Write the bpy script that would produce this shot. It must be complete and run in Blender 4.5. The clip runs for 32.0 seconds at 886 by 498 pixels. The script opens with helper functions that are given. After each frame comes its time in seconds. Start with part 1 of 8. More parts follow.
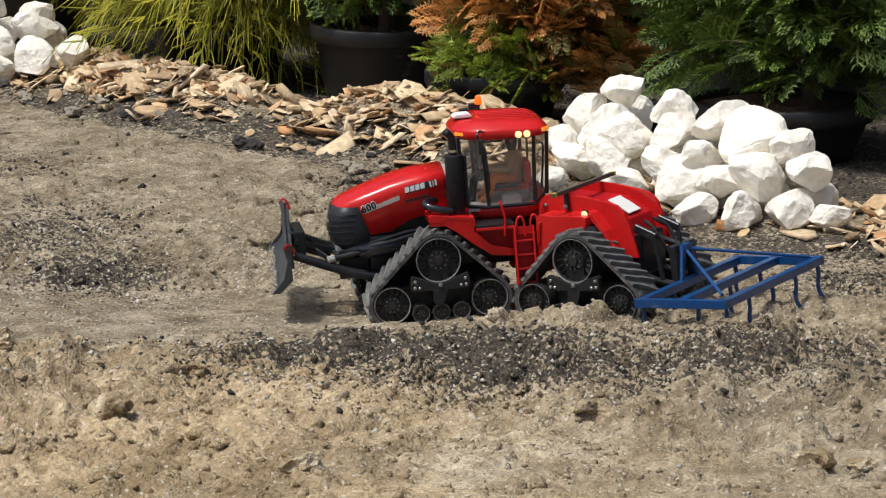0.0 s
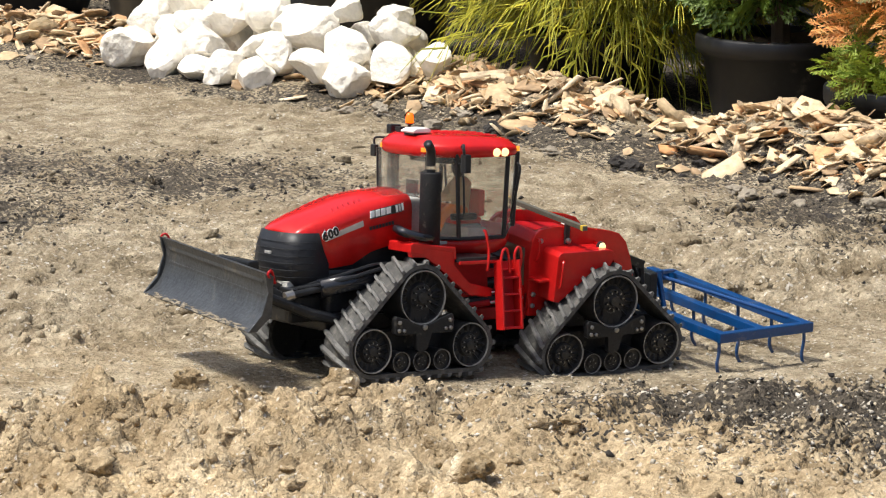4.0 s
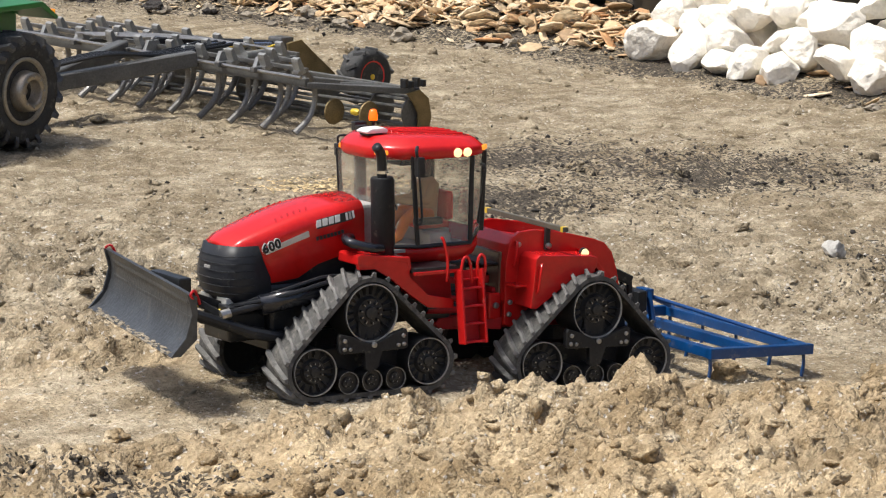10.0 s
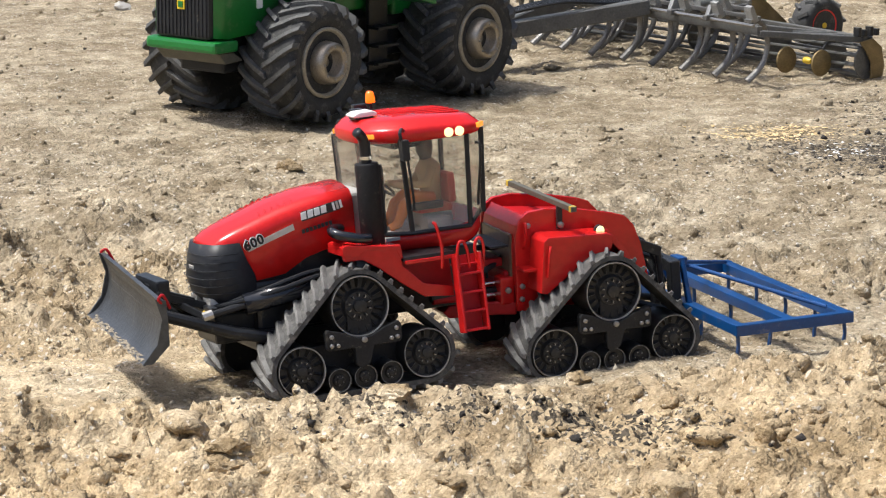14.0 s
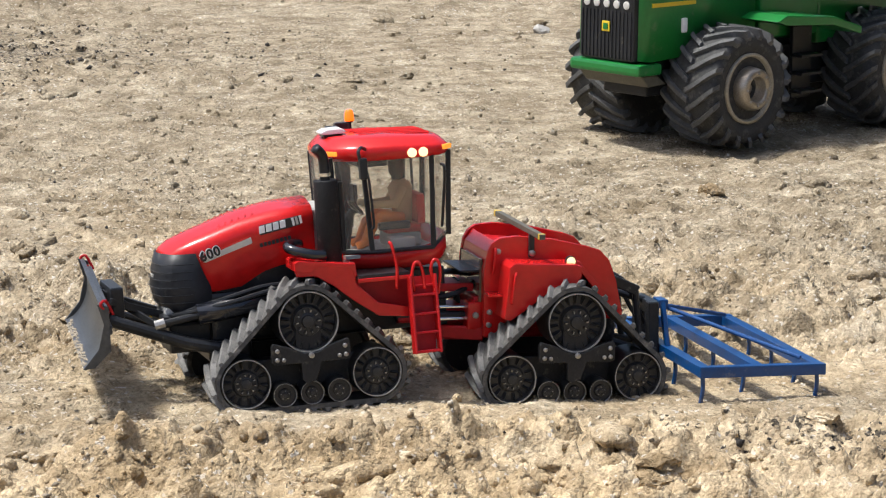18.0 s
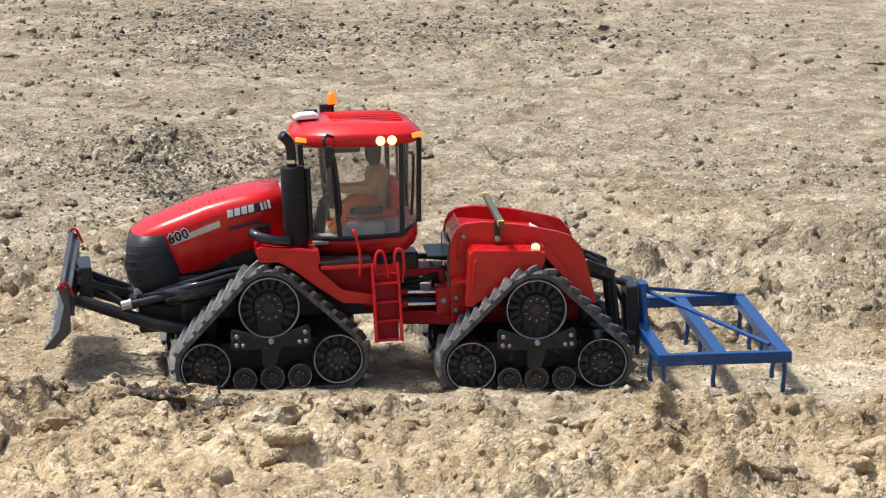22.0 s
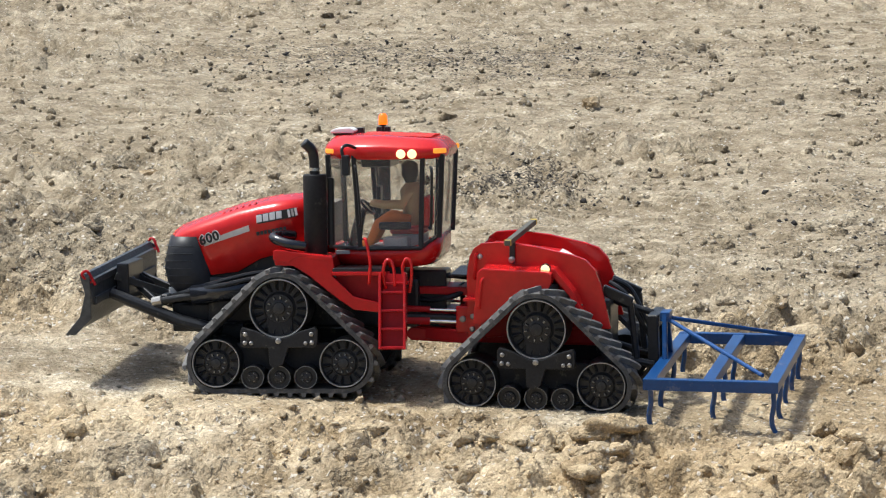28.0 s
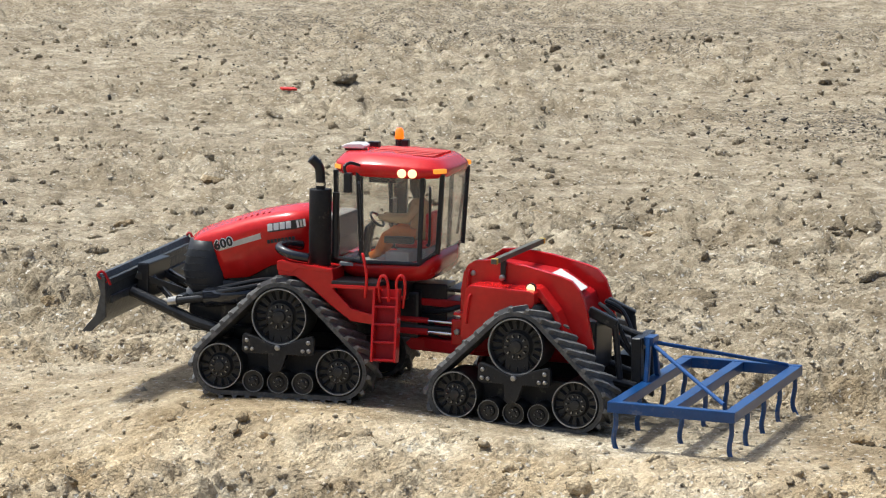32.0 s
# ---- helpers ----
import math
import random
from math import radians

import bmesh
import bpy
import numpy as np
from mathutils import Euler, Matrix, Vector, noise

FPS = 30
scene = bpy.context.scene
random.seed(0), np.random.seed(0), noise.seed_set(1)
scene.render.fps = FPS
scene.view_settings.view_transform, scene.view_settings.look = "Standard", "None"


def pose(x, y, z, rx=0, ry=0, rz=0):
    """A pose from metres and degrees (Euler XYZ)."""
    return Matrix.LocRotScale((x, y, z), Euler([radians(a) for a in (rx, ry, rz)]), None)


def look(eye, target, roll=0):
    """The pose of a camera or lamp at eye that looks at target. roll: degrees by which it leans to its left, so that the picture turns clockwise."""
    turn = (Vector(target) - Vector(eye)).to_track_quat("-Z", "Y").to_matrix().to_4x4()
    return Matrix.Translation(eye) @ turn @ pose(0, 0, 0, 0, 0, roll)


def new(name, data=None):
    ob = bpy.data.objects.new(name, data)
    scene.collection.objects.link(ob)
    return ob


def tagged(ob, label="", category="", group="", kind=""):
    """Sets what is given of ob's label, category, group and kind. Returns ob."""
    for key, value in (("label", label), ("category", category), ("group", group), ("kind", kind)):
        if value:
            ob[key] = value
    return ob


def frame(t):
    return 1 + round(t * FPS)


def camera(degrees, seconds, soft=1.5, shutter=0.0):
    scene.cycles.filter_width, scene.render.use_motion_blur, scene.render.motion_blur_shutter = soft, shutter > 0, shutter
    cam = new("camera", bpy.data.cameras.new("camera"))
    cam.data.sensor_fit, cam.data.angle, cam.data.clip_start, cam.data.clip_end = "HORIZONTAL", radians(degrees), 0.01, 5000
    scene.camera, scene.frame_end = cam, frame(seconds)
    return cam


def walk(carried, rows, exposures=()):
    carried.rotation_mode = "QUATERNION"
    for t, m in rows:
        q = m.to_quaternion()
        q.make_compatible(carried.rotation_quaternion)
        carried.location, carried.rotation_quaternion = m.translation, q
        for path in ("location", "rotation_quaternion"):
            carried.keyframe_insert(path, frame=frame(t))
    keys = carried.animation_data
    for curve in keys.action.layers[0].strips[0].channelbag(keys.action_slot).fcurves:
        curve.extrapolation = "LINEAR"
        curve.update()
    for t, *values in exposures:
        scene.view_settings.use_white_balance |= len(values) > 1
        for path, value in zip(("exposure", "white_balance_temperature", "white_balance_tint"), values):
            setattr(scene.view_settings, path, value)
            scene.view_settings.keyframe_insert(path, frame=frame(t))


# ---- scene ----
cam = camera(14.3785, 32.0, soft=1.2)
PATH = [
    (0.0, pose(-0.3188, -0.3659, 0.8356, 79.693, 0, -58.008) @ pose(0, 0, 0, 0, 0, 0.539)),
    (0.5, pose(-0.1995, -0.2853, 0.8142, 79.745, 0, -57.762) @ pose(0, 0, 0, 0, 0, 0.558)),
    (1.0, pose(-0.0801, -0.2055, 0.7907, 79.827, 0, -57.355) @ pose(0, 0, 0, 0, 0, 0.861)),
    (1.5, pose(0.0363, -0.1112, 0.7707, 79.842, 0, -56.515) @ pose(0, 0, 0, 0, 0, 1.009)),
    (2.0, pose(0.1327, -0.0385, 0.7501, 79.948, 0, -55.603) @ pose(0, 0, 0, 0, 0, 0.891)),
    (2.5, pose(0.1320, -0.0325, 0.7456, 79.987, 0, -54.971) @ pose(0, 0, 0, 0, 0, 0.740)),
    (3.0, pose(0.1271, -0.0274, 0.7418, 79.943, 0, -53.915) @ pose(0, 0, 0, 0, 0, 0.593)),
    (3.5, pose(0.1239, -0.0248, 0.7428, 79.918, 0, -52.846) @ pose(0, 0, 0, 0, 0, 0.893)),
    (4.0, pose(0.1208, -0.0228, 0.7446, 80.031, 0, -52.104) @ pose(0, 0, 0, 0, 0, 0.780)),
    (4.5, pose(0.1162, -0.0197, 0.7442, 80.149, 0, -51.601) @ pose(0, 0, 0, 0, 0, 0.812)),
    (6.5, pose(0.0973, -0.0013, 0.7400, 80.336, 0, -50.034) @ pose(0, 0, 0, 0, 0, 0.965)),
    (7.0, pose(0.0946, 0.0036, 0.7383, 80.275, 0, -49.448) @ pose(0, 0, 0, 0, 0, 1.102)),
    (7.5, pose(0.0913, 0.0069, 0.7376, 80.168, 0, -48.632) @ pose(0, 0, 0, 0, 0, 1.081)),
    (8.0, pose(0.0880, 0.0090, 0.7383, 80.097, 0, -47.730) @ pose(0, 0, 0, 0, 0, 0.845)),
    (8.5, pose(0.0843, 0.0099, 0.7387, 80.074, 0, -46.799) @ pose(0, 0, 0, 0, 0, 0.830)),
    (9.0, pose(0.0808, 0.0109, 0.7387, 80.059, 0, -45.819) @ pose(0, 0, 0, 0, 0, 0.967)),
    (9.5, pose(0.0789, 0.0123, 0.7389, 79.982, 0, -44.896) @ pose(0, 0, 0, 0, 0, 1.066)),
    (10.0, pose(0.0772, 0.0129, 0.7381, 79.889, 0, -44.080) @ pose(0, 0, 0, 0, 0, 0.889)),
    (10.5, pose(0.0746, 0.0127, 0.7383, 79.792, 0, -43.292) @ pose(0, 0, 0, 0, 0, 0.738)),
    (11.0, pose(0.0684, 0.0175, 0.7390, 79.716, 0, -42.441) @ pose(0, 0, 0, 0, 0, 0.521)),
    (11.5, pose(0.0609, 0.0233, 0.7386, 79.621, 0, -41.238) @ pose(0, 0, 0, 0, 0, 0.689)),
    (12.0, pose(0.0551, 0.0230, 0.7380, 79.412, 0, -39.919) @ pose(0, 0, 0, 0, 0, 0.619)),
    (12.5, pose(0.0513, 0.0202, 0.7387, 79.133, 0, -38.749) @ pose(0, 0, 0, 0, 0, 0.595)),
    (13.0, pose(0.0481, 0.0173, 0.7397, 78.922, 0, -37.871) @ pose(0, 0, 0, 0, 0, 0.429)),
    (13.5, pose(0.0446, 0.0140, 0.7401, 78.875, 0, -37.194) @ pose(0, 0, 0, 0, 0, 0.239)),
    (15.5, pose(0.0273, 0.0100, 0.7235, 79.535, 0, -36.168) @ pose(0, 0, 0, 0, 0, 0.550)),
    (16.0, pose(0.0214, 0.0163, 0.7225, 79.637, 0, -35.512) @ pose(0, 0, 0, 0, 0, 0.962)),
    (16.5, pose(0.0158, 0.0250, 0.7213, 79.684, 0, -34.593) @ pose(0, 0, 0, 0, 0, 1.043)),
    (17.0, pose(0.0115, 0.0332, 0.7194, 79.728, 0, -33.006) @ pose(0, 0, 0, 0, 0, 0.794)),
    (17.5, pose(0.0100, 0.0377, 0.7185, 79.661, 0, -31.434) @ pose(0, 0, 0, 0, 0, 0.968)),
    (18.0, pose(0.0064, 0.0350, 0.7199, 79.536, 0, -30.524) @ pose(0, 0, 0, 0, 0, 0.934)),
    (18.5, pose(-0.0071, 0.0177, 0.7254, 79.448, 0, -29.705) @ pose(0, 0, 0, 0, 0, 0.769)),
    (19.0, pose(-0.0385, -0.0178, 0.7259, 79.504, 0, -28.957) @ pose(0, 0, 0, 0, 0, 0.737)),
    (19.5, pose(-0.0540, -0.0323, 0.7305, 79.376, 0, -27.800) @ pose(0, 0, 0, 0, 0, 0.733)),
    (20.0, pose(-0.0608, -0.0315, 0.7322, 79.253, 0, -25.834) @ pose(0, 0, 0, 0, 0, 0.705)),
    (20.5, pose(-0.0603, -0.0301, 0.7316, 79.172, 0, -24.297) @ pose(0, 0, 0, 0, 0, 0.673)),
    (21.0, pose(-0.0597, -0.0280, 0.7309, 79.112, 0, -23.707) @ pose(0, 0, 0, 0, 0, 0.545)),
    (21.5, pose(-0.0618, -0.0266, 0.7307, 79.088, 0, -23.051) @ pose(0, 0, 0, 0, 0, 0.569)),
    (22.0, pose(-0.0654, -0.0254, 0.7324, 79.085, 0, -22.350) @ pose(0, 0, 0, 0, 0, 0.544)),
    (22.5, pose(-0.0697, -0.0263, 0.7357, 79.144, 0, -21.467) @ pose(0, 0, 0, 0, 0, 0.592)),
    (23.0, pose(-0.0715, -0.0297, 0.7364, 79.258, 0, -20.512) @ pose(0, 0, 0, 0, 0, 0.446)),
    (23.5, pose(-0.0777, -0.0308, 0.7367, 79.345, 0, -19.585) @ pose(0, 0, 0, 0, 0, 0.211)),
    (24.0, pose(-0.0842, -0.0292, 0.7377, 79.461, 0, -18.452) @ pose(0, 0, 0, 0, 0, 0.205)),
    (24.5, pose(-0.0897, -0.0287, 0.7387, 79.652, 0, -17.215) @ pose(0, 0, 0, 0, 0, 0.289)),
    (25.0, pose(-0.0931, -0.0249, 0.7381, 79.792, 0, -15.967) @ pose(0, 0, 0, 0, 0, 0.484)),
    (25.5, pose(-0.0986, -0.0187, 0.7357, 79.754, 0, -14.730) @ pose(0, 0, 0, 0, 0, 0.439)),
    (26.0, pose(-0.1043, -0.0126, 0.7352, 79.752, 0, -13.417) @ pose(0, 0, 0, 0, 0, 0.377)),
    (26.5, pose(-0.1060, -0.0063, 0.7326, 79.718, 0, -12.161) @ pose(0, 0, 0, 0, 0, 0.374)),
    (28.5, pose(-0.1394, 0.0451, 0.7194, 80.224, 0, -8.755) @ pose(0, 0, 0, 0, 0, 0.213)),
    (29.0, pose(-0.1432, 0.0541, 0.7171, 80.430, 0, -7.677) @ pose(0, 0, 0, 0, 0, 0.340)),
    (29.5, pose(-0.1457, 0.0588, 0.7142, 80.517, 0, -6.812) @ pose(0, 0, 0, 0, 0, 0.257)),
    (30.0, pose(-0.1501, 0.0595, 0.7121, 80.488, 0, -6.047) @ pose(0, 0, 0, 0, 0, 0.407)),
    (30.5, pose(-0.1559, 0.0585, 0.7124, 80.537, 0, -5.228) @ pose(0, 0, 0, 0, 0, 0.275)),
    (31.0, pose(-0.1610, 0.0583, 0.7147, 80.716, 0, -4.255) @ pose(0, 0, 0, 0, 0, 0.424)),
    (31.5, pose(-0.1630, 0.0584, 0.7153, 80.928, 0, -3.092) @ pose(0, 0, 0, 0, 0, 0.422)),
    (32.0, pose(-0.1659, 0.0611, 0.7121, 81.061, 0, -1.882) @ pose(0, 0, 0, 0, 0, 0.778)),
]
walk(cam, PATH, [(0, -0.47, 5850, 8), (1, -0.36, 5850, 8), (2, -0.08, 5850, 8), (4, 0.08, 6050, 8), (9, -0.06, 6000, 9), (13, 0.18, 5900, 9), (17, 0.19, 5830, 9), (20, 0.18, 5790, 9), (23, 0.16, 5720, 8), (32, 0.11, 5690, 5)])

# ---- light: bright translucent sky, soft sun from the driving direction's side ----
SUN_AZ, SUN_EL = 152.0, 65.0
world = bpy.data.worlds.new("hall_daylight")
scene.world = world
world.use_nodes = True
wn = world.node_tree
wn.nodes.clear()
sky = wn.nodes.new("ShaderNodeTexSky")
sky.sky_type = "NISHITA"
sky.sun_disc = False
sky.sun_elevation = radians(SUN_EL)
sky.sun_rotation = radians(90.0 - SUN_AZ)
sky.air_density, sky.dust_density, sky.ozone_density = 0.8, 6.0, 0.4
bg = wn.nodes.new("ShaderNodeBackground")
bg.inputs["Strength"].default_value = 0.15
wout = wn.nodes.new("ShaderNodeOutputWorld")
wn.links.new(sky.outputs[0], bg.inputs[0])
wn.links.new(bg.outputs[0], wout.inputs[0])
sun_data = bpy.data.lights.new("sun", "SUN")
sun_data.energy, sun_data.angle, sun_data.color = 4.3, radians(7), (1.0, 0.92, 0.79)
sun = new("sun", sun_data)
sun_dir = Vector((math.cos(radians(SUN_AZ)) * math.cos(radians(SUN_EL)), math.sin(radians(SUN_AZ)) * math.cos(radians(SUN_EL)), math.sin(radians(SUN_EL))))
sun.matrix_world = look(sun_dir * 10, (0, 0, 0))

# ---- materials ----
def material(name, colour, rough=0.6, metal=0.0, vary=0.25, scale=40.0, bump=0.0, bump_scale=200.0, dust=None, dust_amount=0.0, emit=None, power=0.0, coat=0.0, obj_random=0.0, spec=0.5):
    """A surface with colour variation at two scales, fine relief, and dust where wanted."""
    m = bpy.data.materials.new(name)
    m.use_nodes = True
    nt = m.node_tree
    b = nt.nodes["Principled BSDF"]
    geo = nt.nodes.new("ShaderNodeTexCoord")
    n1 = nt.nodes.new("ShaderNodeTexNoise")
    n1.inputs["Scale"].default_value, n1.inputs["Detail"].default_value = scale, 6.0
    n2 = nt.nodes.new("ShaderNodeTexNoise")
    n2.inputs["Scale"].default_value, n2.inputs["Detail"].default_value = scale * 9, 3.0
    for n in (n1, n2):
        nt.links.new(geo.outputs["Object"], n.inputs["Vector"])
    mixn = nt.nodes.new("ShaderNodeMath")
    mixn.operation = "MULTIPLY_ADD"
    mixn.inputs[1].default_value = 0.5
    nt.links.new(n2.outputs[0], mixn.inputs[0])
    half = nt.nodes.new("ShaderNodeMath")
    half.operation = "MULTIPLY"
    half.inputs[1].default_value = 0.5
    nt.links.new(n1.outputs[0], half.inputs[0])
    nt.links.new(half.outputs[0], mixn.inputs[2])
    ramp = nt.nodes.new("ShaderNodeValToRGB")
    lo = [c * (1 - vary) for c in colour]
    hi = [min(1.0, c * (1 + vary)) for c in colour]
    ramp.color_ramp.elements[0].position, ramp.color_ramp.elements[0].color = 0.32, (*lo, 1)
    ramp.color_ramp.elements[1].position, ramp.color_ramp.elements[1].color = 0.68, (*hi, 1)
    nt.links.new(mixn.outputs[0], ramp.inputs[0])
    col = ramp.outputs[0]
    if obj_random:
        info = nt.nodes.new("ShaderNodeObjectInfo")
        hsv = nt.nodes.new("ShaderNodeHueSaturation")
        mr = nt.nodes.new("ShaderNodeMapRange")
        mr.inputs[3].default_value, mr.inputs[4].default_value = 1 - obj_random, 1 + obj_random
        nt.links.new(info.outputs["Random"], mr.inputs[0])
        nt.links.new(mr.outputs[0], hsv.inputs["Value"])
        nt.links.new(col, hsv.inputs["Color"])
        col = hsv.outputs[0]
    if dust:
        n3 = nt.nodes.new("ShaderNodeTexNoise")
        n3.inputs["Scale"].default_value, n3.inputs["Detail"].default_value, n3.inputs["Roughness"].default_value = scale * 1.7, 8.0, 0.7
        nt.links.new(geo.outputs["Object"], n3.inputs["Vector"])
        dr = nt.nodes.new("ShaderNodeMapRange")
        dr.inputs[1].default_value, dr.inputs[2].default_value = 0.62 - dust_amount * 0.4, 0.78
        dr.inputs[4].default_value = min(1.0, 0.35 + dust_amount)
        nt.links.new(n3.outputs[0], dr.inputs[0])
        fac = dr.outputs[0]
        mx = nt.nodes.new("ShaderNodeMix")
        mx.data_type = "RGBA"
        mx.inputs["B"].default_value = (*dust, 1)
        nt.links.new(fac, mx.inputs["Factor"])
        nt.links.new(col, mx.inputs["A"])
        col = mx.outputs["Result"]
        rr = nt.nodes.new("ShaderNodeMapRange")
        rr.inputs[3].default_value, rr.inputs[4].default_value = rough, 0.9
        nt.links.new(fac, rr.inputs[0])
        nt.links.new(rr.outputs[0], b.inputs["Roughness"])
    else:
        b.inputs["Roughness"].default_value = rough
    nt.links.new(col, b.inputs["Base Color"])
    b.inputs["Metallic"].default_value = metal
    b.inputs["Specular IOR Level"].default_value = spec
    if coat:
        b.inputs["Coat Weight"].default_value, b.inputs["Coat Roughness"].default_value = coat, 0.12
    if bump:
        nb = nt.nodes.new("ShaderNodeTexNoise")
        nb.inputs["Scale"].default_value, nb.inputs["Detail"].default_value = bump_scale, 5.0
        nt.links.new(geo.outputs["Object"], nb.inputs["Vector"])
        bp = nt.nodes.new("ShaderNodeBump")
        bp.inputs["Strength"].default_value, bp.inputs["Distance"].default_value = 1.0, bump
        nt.links.new(nb.outputs[0], bp.inputs["Height"])
        nt.links.new(bp.outputs[0], b.inputs["Normal"])
    if emit:
        b.inputs["Emission Color"].default_value, b.inputs["Emission Strength"].default_value = (*emit, 1), power
    return m


def glass_material(name, tint):
    m = bpy.data.materials.new(name)
    m.use_nodes = True
    nt = m.node_tree
    nt.nodes.clear()
    out = nt.nodes.new("ShaderNodeOutputMaterial")
    tr = nt.nodes.new("ShaderNodeBsdfTransparent")
    tr.inputs[0].default_value = (*tint, 1)
    gl = nt.nodes.new("ShaderNodeBsdfGlossy")
    gl.inputs["Roughness"].default_value = 0.04
    lw = nt.nodes.new("ShaderNodeLayerWeight")
    lw.inputs[0].default_value = 0.25
    fr = nt.nodes.new("ShaderNodeMapRange")
    fr.inputs[3].default_value, fr.inputs[4].default_value = 0.02, 0.30
    nt.links.new(lw.outputs["Facing"], fr.inputs[0])
    mx = nt.nodes.new("ShaderNodeMixShader")
    nt.links.new(fr.outputs[0], mx.inputs[0])
    nt.links.new(tr.outputs[0], mx.inputs[1])
    nt.links.new(gl.outputs[0], mx.inputs[2])
    film = nt.nodes.new("ShaderNodeBsdfDiffuse")
    film.inputs[0].default_value = (0.75, 0.72, 0.66, 1)
    mf = nt.nodes.new("ShaderNodeMixShader")
    mf.inputs[0].default_value = 0.045
    nt.links.new(mx.outputs[0], mf.inputs[1])
    nt.links.new(film.outputs[0], mf.inputs[2])
    nt.links.new(mf.outputs[0], out.inputs[0])
    return m


DUST = (0.36, 0.31, 0.23)
RED = material("red_paint", (0.52, 0.012, 0.011), 0.24, vary=0.12, scale=18, coat=0.30, spec=0.25, dust=DUST, dust_amount=-0.08)
# rougher, dusty red, darker too: on recessed panels that stands for shade
RED_DULL = material("red_paint_worn_shaded", (0.40, 0.008, 0.012), 0.42, vary=0.16, scale=25, dust=DUST, dust_amount=-0.10, spec=0.25)
BLACK = material("black_plastic", (0.020, 0.021, 0.023), 0.28, vary=0.3, scale=30, bump=0.0002, bump_scale=900, dust=DUST, dust_amount=-0.02, spec=0.28)
MATT_BLACK = material("matt_black", (0.018, 0.018, 0.019), 0.62, vary=0.25, scale=40, bump=0.0003, bump_scale=1200, dust=DUST, dust_amount=0.02, spec=0.2)
GRILLE = material("grille_plastic", (0.022, 0.023, 0.026), 0.42, vary=0.25, scale=30, dust=DUST, dust_amount=0.03, spec=0.25)
STEEL_DARK = material("dark_steel", (0.021, 0.022, 0.024), 0.30, metal=0.15, vary=0.3, scale=35, dust=DUST, dust_amount=0.05, spec=0.30)
BOGIE_BLACK = material("bogie_black", (0.023, 0.023, 0.024), 0.48, metal=0.2, vary=0.3, scale=50, dust=DUST, dust_amount=0.08, spec=0.28)
RUBBER = material("track_rubber", (0.062, 0.061, 0.058), 0.8, vary=0.3, scale=60, bump=0.0006, bump_scale=700, dust=(0.30, 0.28, 0.25), dust_amount=0.30)
RUBBER_LUG = material("lug_rubber", (0.135, 0.132, 0.125), 0.8, vary=0.3, scale=70, bump=0.0006, bump_scale=700, dust=(0.32, 0.31, 0.29), dust_amount=0.30, obj_random=0.15)
WHEEL_DARK = material("wheel_dark", (0.034, 0.034, 0.034), 0.36, metal=0.2, vary=0.3, scale=60, dust=DUST, dust_amount=0.07, spec=0.30)
RIM_WORN = material("worn_rim_edge", (0.34, 0.335, 0.32), 0.45, metal=0.45, vary=0.4, scale=90, dust=DUST, dust_amount=0.12)
CHROME = material("chrome", (0.75, 0.75, 0.74), 0.15, metal=1.0, vary=0.08)
BOLT = material("bolt_steel", (0.35, 0.34, 0.32), 0.35, metal=0.9, vary=0.2)
BLADE = material("blade_steel", (0.075, 0.080, 0.085), 0.42, metal=0.5, vary=0.35, scale=22, bump=0.0005, bump_scale=260, dust=DUST, dust_amount=0.12)
BLADE_EDGE = material("blade_dusty_edge", (0.24, 0.205, 0.15), 0.85, vary=0.3, scale=80, bump=0.001, bump_scale=300)
BLUE = material("blue_paint", (0.003, 0.047, 0.17), 0.34, vary=0.18, scale=30, dust=DUST, dust_amount=0.10, coat=0.15)
BLUE_ROD = material("blue_rod", (0.005, 0.055, 0.20), 0.75, vary=0.18, scale=30)
GLOSS_BLACK = material("gloss_black", (0.012, 0.013, 0.017), 0.10, vary=0.2, scale=40, spec=0.6)
SILVER = material("silver_decal", (0.50, 0.48, 0.45), 0.35, metal=0.4, vary=0.15, scale=60)
WHITE = material("white_decal", (0.80, 0.80, 0.78), 0.5, vary=0.05)
BLACK_DECAL = material("black_decal", (0.012, 0.012, 0.012), 0.5, vary=0.1)
WHITE_PLASTIC = material("white_plastic", (0.78, 0.78, 0.76), 0.35, vary=0.06)
PAPER = material("paper_label", (0.72, 0.70, 0.66), 0.7, vary=0.08)
YELLOW_DECAL = material("yellow_reflector", (0.65, 0.45, 0.03), 0.4, vary=0.1)
GREY_FLOOR = material("grey_plastic", (0.36, 0.36, 0.34), 0.6, vary=0.2)
TANK_BROWN = material("tank_brown", (0.16, 0.115, 0.075), 0.22, vary=0.2, scale=30, coat=0.4)
BAR_OLIVE = material("bar_olive", (0.085, 0.08, 0.06), 0.6, vary=0.3, scale=60, dust=DUST, dust_amount=0.1)
SEAT_RED = material("red_seat", (0.62, 0.03, 0.02), 0.6, vary=0.15)
SKIN = material("figure_tan", (0.58, 0.43, 0.20), 0.55, vary=0.08)
TROUSER = material("figure_orange", (0.78, 0.21, 0.015), 0.6, vary=0.08)
HAIR = material("figure_dark", (0.02, 0.015, 0.012), 0.6, vary=0.1)
AMBER_LIT = material("amber_lamp_lit", (0.55, 0.06, 0.004), 0.25, vary=0.05, emit=(1.0, 0.13, 0.002), power=1.7)
AMBER = material("amber_lens", (0.60, 0.15, 0.01), 0.25, vary=0.05, emit=(1.0, 0.36, 0.03), power=0.8)
LAMP_LIT = material("work_lamp_lit", (0.5, 0.42, 0.25), 0.2, vary=0.02, emit=(1.0, 0.72, 0.30), power=1.5)
